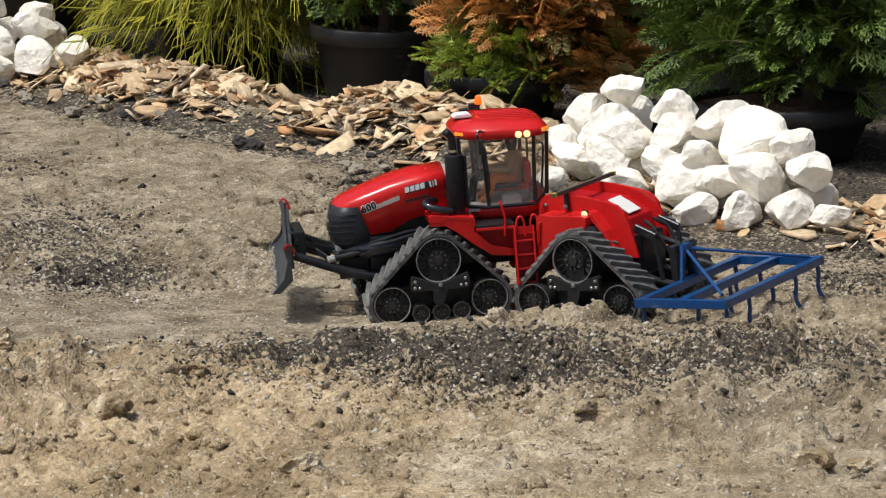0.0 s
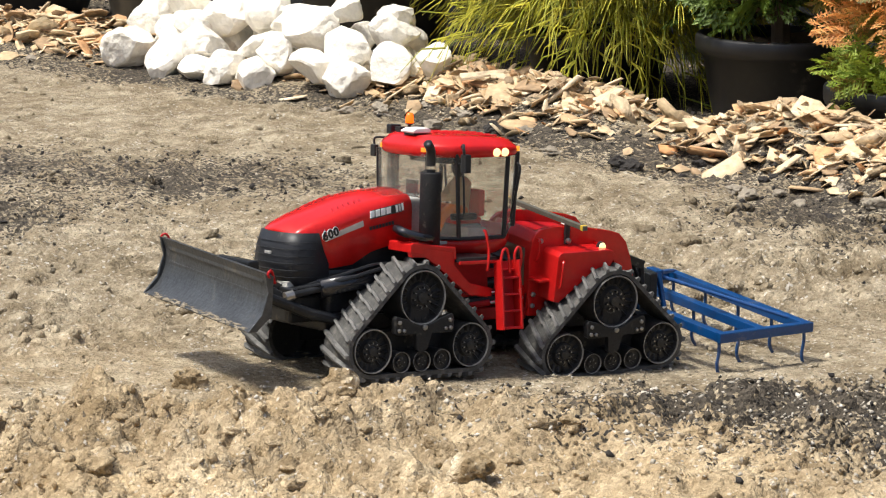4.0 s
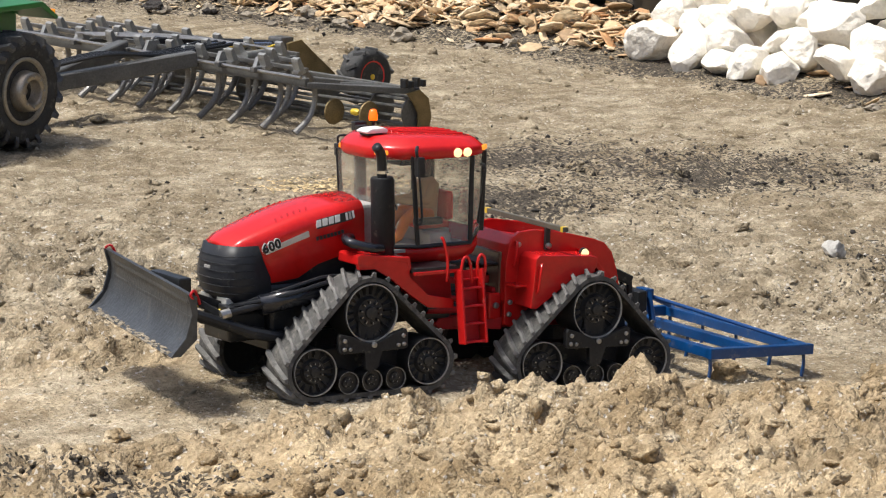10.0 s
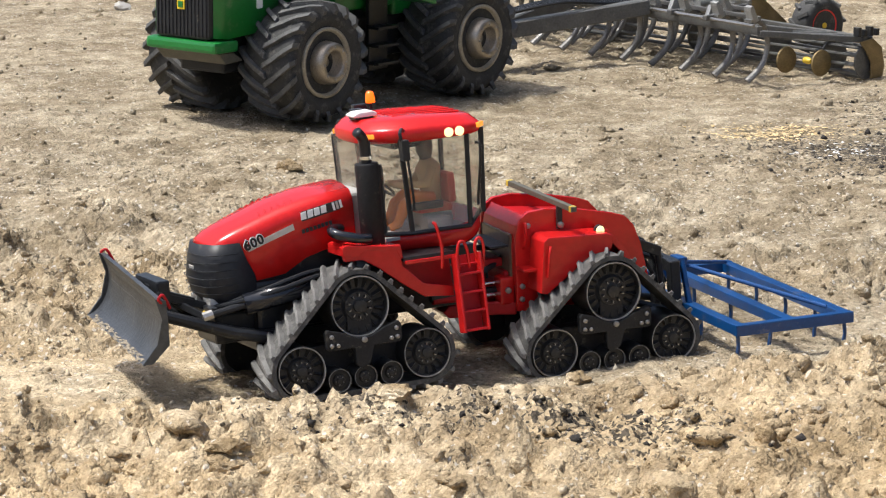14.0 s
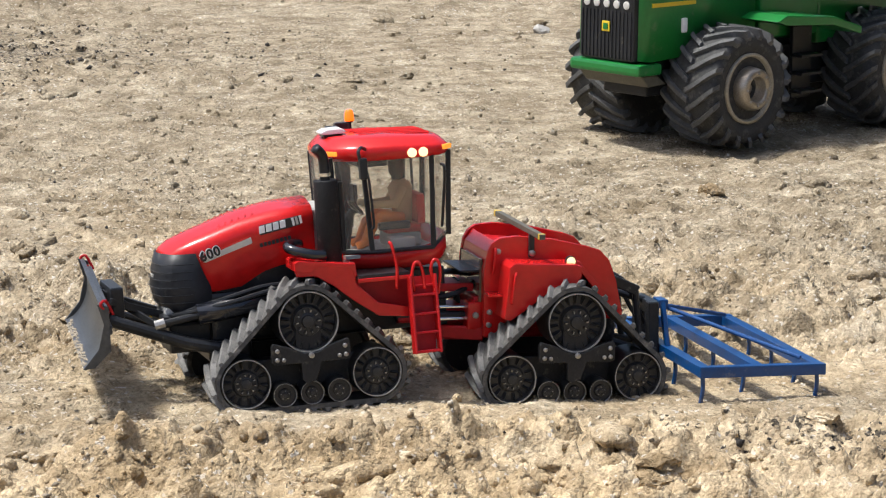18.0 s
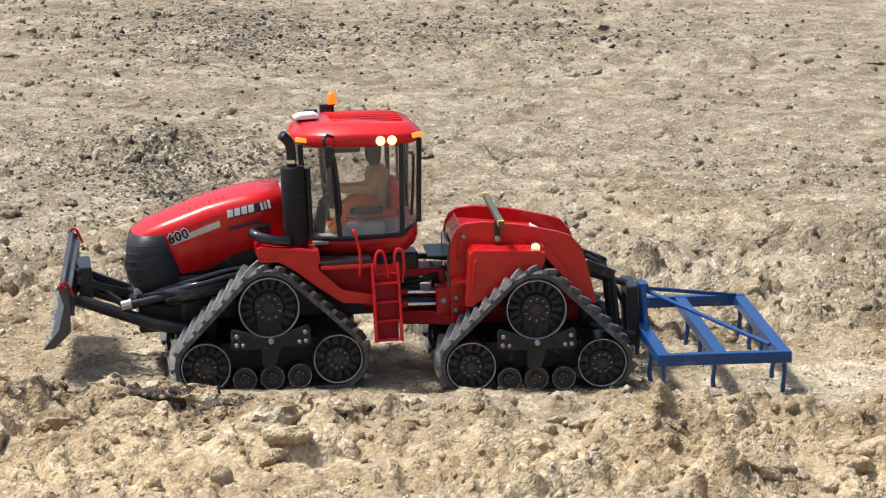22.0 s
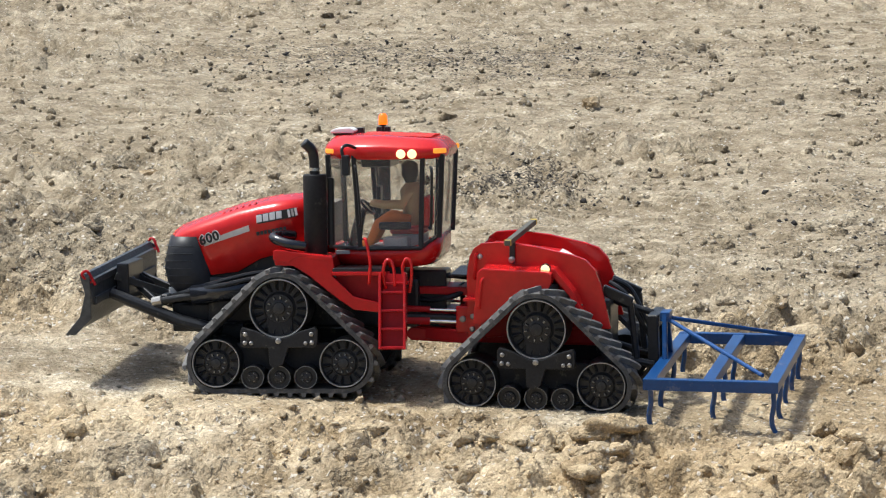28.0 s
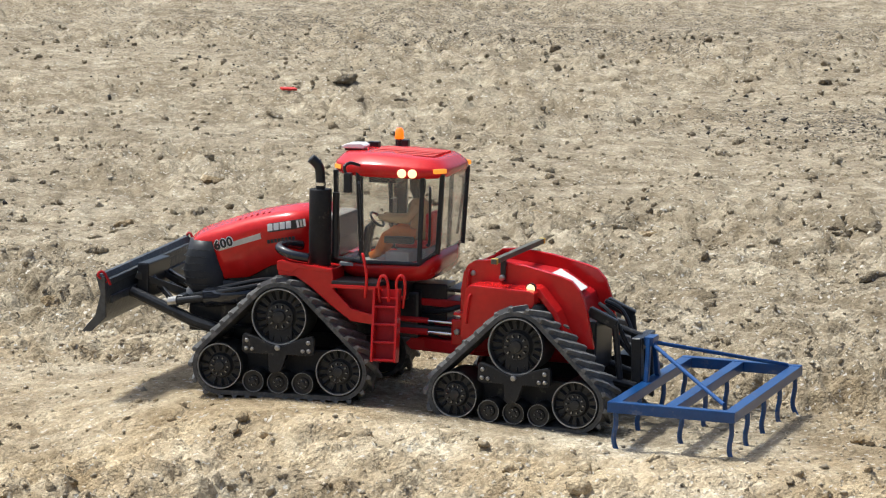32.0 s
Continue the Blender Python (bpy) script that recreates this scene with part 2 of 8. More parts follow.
CLEAR_LENS = material("clear_lens", (0.55, 0.54, 0.50), 0.2, vary=0.1)
GLASS = glass_material("cab_glass", (0.95, 0.95, 0.94))
GREEN = material("green_paint", (0.013, 0.165, 0.028), 0.35, vary=0.12, scale=18, dust=DUST, dust_amount=0.04, coat=0.25)
YELLOW = material("yellow_stripe", (0.70, 0.50, 0.02), 0.4, vary=0.08)
TYRE = material("tyre_rubber", (0.034, 0.034, 0.033), 0.75, vary=0.35, scale=40, bump=0.0006, bump_scale=500, dust=(0.28, 0.26, 0.22), dust_amount=0.20)
TYRE_LUG = material("tyre_lug_rubber", (0.075, 0.075, 0.073), 0.7, vary=0.3, scale=60, bump=0.0006, bump_scale=500, dust=(0.34, 0.33, 0.31), dust_amount=0.17, obj_random=0.15)
HUB_METAL = material("hub_metal", (0.33, 0.29, 0.23), 0.34, metal=0.6, vary=0.35, scale=60, dust=DUST, dust_amount=0.15)
HUB_DIRTY = material("dirty_hub", (0.36, 0.32, 0.24), 0.6, metal=0.2, vary=0.35, scale=50, bump=0.0005, bump_scale=300)
TOOL_STEEL = material("tool_steel", (0.17, 0.165, 0.155), 0.36, metal=0.6, vary=0.35, scale=50, dust=DUST, dust_amount=0.10)
TOOL_GREY = material("implement_grey", (0.11, 0.11, 0.105), 0.5, metal=0.3, vary=0.3, scale=40, dust=DUST, dust_amount=0.14)
TOOL_OCHRE = material("rusty_disc", (0.22, 0.16, 0.07), 0.55, metal=0.4, vary=0.35, scale=60)
POT = material("black_pot", (0.012, 0.012, 0.013), 0.42, vary=0.3, scale=12, dust=DUST, dust_amount=0.03)
STONE = material("white_stone", (0.82, 0.775, 0.68), 0.85, vary=0.12, scale=14, bump=0.006, bump_scale=60, dust=(0.50, 0.42, 0.28), dust_amount=0.10, obj_random=0.08)
CLOD = material("dry_clod", (0.47, 0.39, 0.27), 0.95, vary=0.28, scale=50, bump=0.003, bump_scale=170, obj_random=0.15)
PEBBLE_GREY = material("grey_pebble", (0.40, 0.385, 0.35), 0.8, vary=0.2, scale=60, bump=0.001, bump_scale=200)
BARK_DARK = material("dark_humus", (0.030, 0.026, 0.023), 0.95, vary=0.5, scale=60, bump=0.003, bump_scale=220)

# ---- modelling tools ----
def part(name, bm, mat, parent=None, label="", smooth=False, mats=None):
    """Links a bmesh as one mesh object under a thing or a part."""
    me = bpy.data.meshes.new(name)
    bmesh.ops.recalc_face_normals(bm, faces=bm.faces[:])
    bm.to_mesh(me)
    bm.free()
    for m in (mats or [mat]):
        me.materials.append(m)
    if smooth:
        for p in me.polygons:
            p.use_smooth = True
    ob = new(name, me)
    ob.parent = parent
    if label:
        tagged(ob, label)
    return ob


def shared(name, mesh, m, parent):
    ob = new(name, mesh)
    ob.parent = parent
    ob.matrix_basis = m
    return ob


def box(x0, x1, y0, y1, z0, z1, bevel=0.0, bm=None):
    b = bmesh.new()
    bmesh.ops.create_cube(b, size=1.0, matrix=Matrix.Translation(((x0 + x1) / 2, (y0 + y1) / 2, (z0 + z1) / 2)) @ Matrix.Diagonal((x1 - x0, y1 - y0, z1 - z0, 1)))
    if bevel:
        bmesh.ops.bevel(b, geom=b.edges[:], offset=bevel, segments=2, affect="EDGES", profile=0.6)
    return join(bm, b)


def join(bm, b):
    """Moves the bmesh b into bm."""
    if bm is None:
        return b
    me = bpy.data.meshes.new("tmp")
    b.to_mesh(me)
    b.free()
    bm.from_mesh(me)
    bpy.data.meshes.remove(me)
    return bm


def prism(profile, y0, y1, bevel=0.0, bm=None):
    """A side profile of (x, z) points, thick from y0 to y1."""
    b = bmesh.new()
    lo = [b.verts.new((x, y0, z)) for x, z in profile]
    hi = [b.verts.new((x, y1, z)) for x, z in profile]
    n = len(profile)
    b.faces.new(lo)
    b.faces.new(hi[::-1])
    for i in range(n):
        b.faces.new((lo[i], hi[i], hi[(i + 1) % n], lo[(i + 1) % n]))
    bmesh.ops.recalc_face_normals(b, faces=b.faces[:])
    if bevel:
        bmesh.ops.bevel(b, geom=b.edges[:], offset=bevel, segments=2, affect="EDGES", profile=0.6)
    return join(bm, b)


def lathe(profile, origin, axis="Y", seg=32, bm=None):
    """Turns a profile of (radius, along) points round an axis."""
    b = bmesh.new()
    rings = []
    for r, a in profile:
        ring = []
        for k in range(seg):
            t = 2 * math.pi * k / seg
            c, s = r * math.cos(t), r * math.sin(t)
            p = {"Y": (c, a, s), "Z": (c, s, a), "X": (a, c, s)}[axis]
            ring.append(b.verts.new(Vector(p) + Vector(origin)))
        rings.append(ring)
    for r0, r1 in zip(rings, rings[1:]):
        for k in range(seg):
            b.faces.new((r0[k], r0[(k + 1) % seg], r1[(k + 1) % seg], r1[k]))
    b.faces.new(rings[0])
    b.faces.new(rings[-1][::-1])
    bmesh.ops.recalc_face_normals(b, faces=b.faces[:])
    return join(bm, b)


def tube(points, radius, seg=10, bm=None, flat=1.0):
    """A round bar along points; radius may be one number or one for each point."""
    b = bmesh.new()
    pts = [Vector(p) for p in points]
    rings = []
    side = None
    for i, p in enumerate(pts):
        d = (pts[min(i + 1, len(pts) - 1)] - pts[max(i - 1, 0)]).normalized()
        if side is None:
            side = d.orthogonal().normalized()
        side = (side - d * side.dot(d)).normalized()
        up = d.cross(side)
        r = radius[i] if isinstance(radius, (list, tuple)) else radius
        rings.append([b.verts.new(p + r * (math.cos(2 * math.pi * k / seg) * side + flat * math.sin(2 * math.pi * k / seg) * up)) for k in range(seg)])
    for r0, r1 in zip(rings, rings[1:]):
        for k in range(seg):
            b.faces.new((r0[k], r0[(k + 1) % seg], r1[(k + 1) % seg], r1[k]))
    b.faces.new(rings[0][::-1])
    b.faces.new(rings[-1])
    bmesh.ops.recalc_face_normals(b, faces=b.faces[:])
    return join(bm, b)


def beam(p, q, w, h, bevel=0.0008, bm=None, up=(0, 0, 1)):
    """A square bar from p to q, w wide and h high."""
    p, q = Vector(p), Vector(q)
    d = q - p
    x = d.normalized()
    y = Vector(up).cross(x).normalized()
    z = x.cross(y)
    m = Matrix((x, y, z)).transposed().to_4x4()
    m.translation = (p + q) / 2
    b = bmesh.new()
    bmesh.ops.create_cube(b, size=1.0, matrix=Matrix.Diagonal((d.length, w, h, 1)))
    if bevel:
        bmesh.ops.bevel(b, geom=b.edges[:], offset=bevel, segments=1, affect="EDGES")
    bmesh.ops.transform(b, matrix=m, verts=b.verts[:])
    return join(bm, b)


def bend(points, n=6):
    """A smooth line through points."""
    pts = [Vector(p) for p in points]
    out = []
    for i in range(len(pts) - 1):
        p0, p1, p2, p3 = pts[max(i - 1, 0)], pts[i], pts[i + 1], pts[min(i + 2, len(pts) - 1)]
        for k in range(n):
            t = k / n
            out.append(0.5 * (2 * p1 + (p2 - p0) * t + (2 * p0 - 5 * p1 + 4 * p2 - p3) * t * t + (3 * p1 - p0 - 3 * p2 + p3) * t ** 3))
    return out + [pts[-1]]


def shift(bm, v):
    bmesh.ops.translate(bm, vec=v, verts=bm.verts[:])
    return bm


def lettering(name, text, size, m, mat, parent, depth=0.0004, label="", bold=0.0, gap=1.0):
    cu = bpy.data.curves.new(name, "FONT")
    cu.offset, cu.space_character = bold, gap
    cu.body, cu.size, cu.extrude, cu.align_x, cu.align_y = text, size, depth, "CENTER", "CENTER"
    tmp = bpy.data.objects.new("tmp", cu)
    scene.collection.objects.link(tmp)
    me = bpy.data.meshes.new_from_object(tmp.evaluated_get(bpy.context.evaluated_depsgraph_get()))
    bpy.data.objects.remove(tmp)
    me.materials.clear()
    me.materials.append(mat)
    ob = new(name, me)
    ob.parent, ob.matrix_basis = parent, m
    if label:
        tagged(ob, label)
    return ob


def noise2(x, y, seed=0):
    """Smooth value noise on arrays, 0 to 1."""
    xi, yi = np.floor(x).astype(np.int64), np.floor(y).astype(np.int64)
    fx, fy = x - xi, y - yi
    fx, fy = fx * fx * fx * (fx * (fx * 6 - 15) + 10), fy * fy * fy * (fy * (fy * 6 - 15) + 10)

    def h(a, b):
        n = (a * 374761393 + b * 668265263 + seed * 974634777) & 0x7FFFFFFF
        n = ((n ^ (n >> 13)) * 1274126177) & 0x7FFFFFFF
        return ((n ^ (n >> 16)) & 0xFFFF) / 65535.0
    return (h(xi, yi) * (1 - fx) + h(xi + 1, yi) * fx) * (1 - fy) + (h(xi, yi + 1) * (1 - fx) + h(xi + 1, yi + 1) * fx) * fy


def fbm(x, y, octaves, seed=0, gain=0.5):
    v, a, tot = 0 * x, 1.0, 0.0
    for o in range(octaves):
        v = v + a * noise2(x * 2 ** o, y * 2 ** o, seed + o * 17)
        tot += a
        a *= gain
    return v / tot


def lump_mesh(name, rng, size, mat, rough=0.28, sub=2, flat=1.0, facets=0, smooth=False):
    """A broken stone or clod: a ball cut by planes and roughened."""
    bm = bmesh.new()
    bmesh.ops.create_icosphere(bm, subdivisions=sub, radius=1.0)
    cuts = [(Vector((rng.gauss(0, 1), rng.gauss(0, 1), rng.gauss(0, 1))).normalized(), rng.uniform(0.55, 0.85)) for _ in range(facets)]
    off = Vector((rng.uniform(0, 50), rng.uniform(0, 50), rng.uniform(0, 50)))
    for v in bm.verts:
        p = v.co.copy()
        for n, d in cuts:
            k = p.dot(n)
            if k > d:
                p -= n * (k - d) * 0.92
        p *= 1 + rough * (noise.noise(v.co * 1.3 + off)) + rough * 0.55 * noise.noise(v.co * 3.1 + off) + rough * 0.25 * noise.noise(v.co * 7 + off)
        v.co = Vector((p.x * size[0], p.y * size[1], p.z * size[2] * flat))
    me = bpy.data.meshes.new(name)
    bm.to_mesh(me)
    bm.free()
    if smooth:
        for p in me.polygons:
            p.use_smooth = True
    me.materials.append(mat)
    return me
# the tracked tractor: front unit on its ground, rear unit about the middle joint
TRACTOR_ROWS = [
    (0.0, pose(3.3192, 1.9242, -0.0271, -0.81, 4.38, 129.60)),
    (0.5, pose(3.2760, 1.9798, -0.0343, 2.68, 6.30, 136.89)),
    (1.0, pose(3.2403, 2.0509, -0.0381, 1.93, 6.67, 149.63)),
    (1.5, pose(3.2353, 2.1271, -0.0507, 4.37, 6.48, 157.26)),
    (2.0, pose(3.1299, 2.1422, -0.0381, 3.12, 3.12, 163.91)),
    (2.5, pose(3.0208, 2.1427, -0.0265, 4.57, 0.38, 160.51)),
    (3.0, pose(2.9770, 2.1776, -0.0227, 4.79, -0.97, 161.54)),
    (3.5, pose(2.9232, 2.1968, -0.0146, 3.95, -2.40, 161.84)),
    (4.0, pose(2.8614, 2.2108, -0.0048, 3.00, -2.72, 163.51)),
    (4.5, pose(2.8239, 2.2483, -0.0072, 3.70, -2.25, 163.76)),
    (6.5, pose(2.6209, 2.3046, -0.0013, 4.05, 1.55, 164.54)),
    (7.0, pose(2.5806, 2.3346, -0.0021, 4.18, 1.74, 164.64)),
    (7.5, pose(2.5390, 2.3633, -0.0018, 4.19, 1.94, 164.59)),
    (8.0, pose(2.4791, 2.3743, 0.0009, 3.50, 2.42, 164.88)),
    (8.5, pose(2.4347, 2.3938, 0.0006, 3.50, 2.14, 165.16)),
    (9.0, pose(2.3678, 2.3941, 0.0091, 3.16, 1.09, 165.93)),
    (9.5, pose(2.3501, 2.4421, 0.0062, 2.59, 1.08, 165.19)),
    (10.0, pose(2.2934, 2.4650, 0.0113, 2.49, 0.20, 165.14)),
    (10.5, pose(2.2287, 2.4798, 0.0126, 4.59, 0.65, 164.97)),
    (11.0, pose(2.1569, 2.4907, 0.0083, 4.71, 3.26, 165.51)),
    (11.5, pose(2.0960, 2.5107, -0.0016, 4.45, 6.61, 165.74)),
    (12.0, pose(2.0369, 2.5328, -0.0063, 4.07, 8.69, 165.83)),
    (12.5, pose(1.9835, 2.5610, -0.0079, 3.41, 8.68, 166.01)),
    (13.0, pose(1.9246, 2.5801, -0.0056, 3.04, 6.57, 164.85)),
    (13.5, pose(1.8815, 2.5863, -0.0032, 3.65, 4.89, 165.28)),
    (15.5, pose(1.7544, 2.6570, -0.0084, 5.94, 2.05, 164.17)),
    (16.0, pose(1.6932, 2.6775, -0.0042, 6.68, 1.71, 163.87)),
    (16.5, pose(1.6497, 2.7257, -0.0071, 6.15, 2.09, 164.29)),
    (17.0, pose(1.5965, 2.7573, -0.0068, 5.83, 2.01, 164.32)),
    (17.5, pose(1.5409, 2.7872, -0.0064, 5.43, 2.42, 164.40)),
    (18.0, pose(1.4953, 2.8346, -0.0102, 4.22, 3.40, 163.83)),
    (18.5, pose(1.4249, 2.8405, -0.0084, 3.85, 3.86, 164.34)),
    (19.0, pose(1.3597, 2.8557, -0.0123, 4.42, 4.28, 164.59)),
    (19.5, pose(1.2972, 2.8776, -0.0123, 3.29, 5.48, 165.73)),
    (20.0, pose(1.2318, 2.8938, -0.0122, 3.16, 5.46, 165.84)),
    (20.5, pose(1.1714, 2.9175, -0.0115, 2.53, 4.58, 165.85)),
    (21.0, pose(1.1197, 2.9566, -0.0123, 2.24, 3.42, 165.33)),
    (21.5, pose(1.0564, 2.9715, -0.0090, 2.62, 2.55, 165.27)),
    (22.0, pose(0.9939, 2.9903, -0.0103, 2.03, 3.04, 165.27)),
    (22.5, pose(0.9329, 3.0078, -0.0086, 1.78, 3.18, 165.24)),
    (23.0, pose(0.8717, 3.0265, -0.0043, 2.71, 2.54, 164.74)),
    (23.5, pose(0.8110, 3.0502, 0.0034, 3.16, 1.68, 165.01)),
    (24.0, pose(0.7521, 3.0746, 0.0063, 4.95, 0.06, 164.62)),
    (24.5, pose(0.6960, 3.0825, 0.0079, 4.87, 0.25, 164.92)),
    (25.0, pose(0.6408, 3.1260, 0.0061, 3.01, 1.00, 166.14)),
    (25.5, pose(0.5842, 3.1538, 0.0055, 1.71, 2.37, 166.44)),
    (26.0, pose(0.5222, 3.1679, 0.0093, 1.69, 2.02, 165.76)),
    (26.5, pose(0.4602, 3.1843, 0.0128, 3.45, 0.93, 164.83)),
    (28.5, pose(0.2256, 3.3325, 0.0080, 5.52, 2.29, 163.12)),
    (29.0, pose(0.1746, 3.3652, 0.0083, 4.62, 3.31, 164.26)),
    (29.5, pose(0.1211, 3.3891, 0.0108, 3.85, 3.16, 163.87)),
    (30.0, pose(0.0581, 3.3932, 0.0154, 3.71, 2.21, 163.54)),
    (30.5, pose(-0.0093, 3.4166, 0.0218, 3.32, 0.67, 163.37)),
    (31.0, pose(-0.0725, 3.4442, 0.0267, 3.50, -0.55, 163.66)),
    (31.5, pose(-0.1321, 3.4702, 0.0305, 3.17, -0.69, 163.32)),
    (32.0, pose(-0.1898, 3.4989, 0.0281, 2.03, 0.38, 163.93)),
]
REAR_ROWS = [
    (0.0, pose(-0.125, 0, 0.05, 0.37, 2.62, -39.23)),
    (0.5, pose(-0.125, 0, 0.05, -3.12, 1.38, -39.20)),
    (1.0, pose(-0.125, 0, 0.05, -5.02, -0.27, -37.63)),
    (1.5, pose(-0.125, 0, 0.05, -7.28, -0.29, -38.18)),
    (2.0, pose(-0.125, 0, 0.05, -5.81, 0.24, -24.94)),
    (2.5, pose(-0.125, 0, 0.05, -7.89, 3.15, -8.73)),
    (3.0, pose(-0.125, 0, 0.05, -8.30, 2.95, -6.54)),
    (3.5, pose(-0.125, 0, 0.05, -8.49, 3.49, -4.45)),
    (4.0, pose(-0.125, 0, 0.05, -6.73, 3.26, -4.49)),
    (4.5, pose(-0.125, 0, 0.05, -8.24, 3.51, -1.10)),
    (6.5, pose(-0.125, 0, 0.05, -6.60, 2.60, 2.78)),
    (7.0, pose(-0.125, 0, 0.05, -5.79, 2.23, 2.25)),
    (7.5, pose(-0.125, 0, 0.05, -3.56, -0.34, 0.80)),
    (8.0, pose(-0.125, 0, 0.05, -2.49, -2.33, 0.93)),
    (8.5, pose(-0.125, 0, 0.05, -2.32, -2.26, 0.82)),
    (9.0, pose(-0.125, 0, 0.05, -1.02, -1.90, -1.16)),
    (9.5, pose(-0.125, 0, 0.05, -0.82, -3.17, 0.40)),
    (10.0, pose(-0.125, 0, 0.05, -1.08, -2.73, 0.16)),
    (10.5, pose(-0.125, 0, 0.05, -3.20, -2.94, -0.03)),
    (11.0, pose(-0.125, 0, 0.05, -3.41, -3.49, -0.22)),
    (11.5, pose(-0.125, 0, 0.05, -2.69, -3.10, -1.09)),
    (12.0, pose(-0.125, 0, 0.05, -1.90, -2.69, -0.48)),
    (12.5, pose(-0.125, 0, 0.05, -1.66, -2.51, 0.05)),
    (13.0, pose(-0.125, 0, 0.05, -4.00, -1.82, -0.35)),
    (13.5, pose(-0.125, 0, 0.05, -3.60, -1.62, -0.25)),
    (15.5, pose(-0.125, 0, 0.05, -8.32, -1.18, 0.81)),
    (16.0, pose(-0.125, 0, 0.05, -7.93, -0.77, -1.14)),
    (16.5, pose(-0.125, 0, 0.05, -6.65, -2.26, -0.10)),
    (17.0, pose(-0.125, 0, 0.05, -4.89, -2.87, 0.25)),
    (17.5, pose(-0.125, 0, 0.05, -3.91, -2.69, -0.14)),
    (18.0, pose(-0.125, 0, 0.05, -3.03, -4.01, 1.12)),
    (18.5, pose(-0.125, 0, 0.05, -1.42, -4.00, 1.23)),
    (19.0, pose(-0.125, 0, 0.05, -0.83, -2.20, -1.57)),
    (19.5, pose(-0.125, 0, 0.05, -0.45, -2.84, -1.03)),
    (20.0, pose(-0.125, 0, 0.05, -0.66, -2.62, -1.41)),
    (20.5, pose(-0.125, 0, 0.05, -0.91, -2.27, -1.17)),
    (21.0, pose(-0.125, 0, 0.05, -1.44, -2.03, -1.47)),
    (21.5, pose(-0.125, 0, 0.05, -1.79, -1.78, -2.05)),
    (22.0, pose(-0.125, 0, 0.05, -1.80, -1.90, -2.67)),
    (22.5, pose(-0.125, 0, 0.05, -2.17, -1.90, -2.90)),
    (23.0, pose(-0.125, 0, 0.05, -2.87, -1.16, -2.92)),
    (23.5, pose(-0.125, 0, 0.05, -3.21, -1.39, -3.03)),
    (24.0, pose(-0.125, 0, 0.05, -5.34, -0.94, -3.23)),
    (24.5, pose(-0.125, 0, 0.05, -5.18, -1.17, -3.74)),
    (25.0, pose(-0.125, 0, 0.05, -3.62, -1.88, -3.79)),
    (25.5, pose(-0.125, 0, 0.05, -0.98, -1.88, -3.82)),
    (26.0, pose(-0.125, 0, 0.05, 0.42, -1.09, -3.72)),
    (26.5, pose(-0.125, 0, 0.05, -0.45, -0.34, -3.05)),
    (28.5, pose(-0.125, 0, 0.05, -3.99, -1.42, -4.14)),
    (29.0, pose(-0.125, 0, 0.05, -1.56, -1.39, -5.06)),
    (29.5, pose(-0.125, 0, 0.05, -0.57, -1.70, -5.60)),
    (30.0, pose(-0.125, 0, 0.05, -1.20, -0.72, -5.75)),
    (30.5, pose(-0.125, 0, 0.05, -1.62, -0.35, -5.28)),
    (31.0, pose(-0.125, 0, 0.05, -1.78, -0.45, -5.15)),
    (31.5, pose(-0.125, 0, 0.05, -2.11, -0.84, -5.44)),
    (32.0, pose(-0.125, 0, 0.05, -1.67, -0.90, -5.09)),
]


# ---- the ground: one sheet to the horizon, finest where the camera looks ----
# edge of the planted bed: x of the edge at y
EDGE_Y = [0.6, 1.55, 1.9, 2.15, 2.5, 2.9, 3.2, 3.4, 3.6, 4.06, 4.41, 4.64, 5.3, 7.0, 9.0]
EDGE_X = [3.75, 3.86, 3.90, 3.98, 4.17, 4.22, 4.32, 4.42, 4.42, 4.48, 4.52, 4.42, 4.42, 4.35, 4.3]
LINE = np.array([[m.translation.x, m.translation.y, m.translation.z + 0.0105] for _, m in TRACTOR_ROWS])
REAR_LINE = np.array([(m @ r @ Matrix.Translation((-0.12, 0, -0.05))).translation[:] for (_, m), (_, r) in zip(TRACTOR_ROWS, REAR_ROWS)])
RUT = np.vstack([LINE, REAR_LINE])
ROUTE = np.array([[4.3, 1.55], [3.32, 1.92], [3.05, 2.14], [2.45, 2.38], [1.7, 2.68], [0.87, 3.03], [-0.19, 3.5], [-1.2, 3.93]])


def lateral(x, y):
    """Distance from the tractor's route; positive on the camera's side."""
    best = np.full(x.shape, 9.0)
    sign = np.zeros(x.shape)
    for (ax, ay), (bx, by) in zip(ROUTE, ROUTE[1:]):
        dx, dy = bx - ax, by - ay
        t = np.clip(((x - ax) * dx + (y - ay) * dy) / (dx * dx + dy * dy), 0, 1)
        px, py = x - ax - t * dx, y - ay - t * dy
        d = np.hypot(px, py)
        s = np.sign(dx * py - dy * px)
        near = d < best
        best = np.where(near, d, best)
        sign = np.where(near, s, sign)
    return best * sign


def step(a, b, v):
    t = np.clip((v - a) / (b - a), 0, 1)
    return t * t * (3 - 2 * t)


def bed_depth(x, y):
    return x - np.interp(y, EDGE_Y, EDGE_X)


def heap_height(d, y):
    """The mounds of chips along the edge: two by the pots, low ones beyond the stones."""
    along = step(2.12, 2.35, y) * step(3.55, 3.36, y) * (1 - 0.85 * np.exp(-((y - 2.83) / 0.10) ** 2)) + 0.7 * step(4.1, 4.25, y) * step(6.2, 5.4, y) + 0.5 * step(1.62, 1.5, y)
    return 0.046 * np.exp(-((d - 0.13) / 0.09) ** 2) * along * (0.65 + 0.7 * noise2(y * 4.2, d * 3, 19))


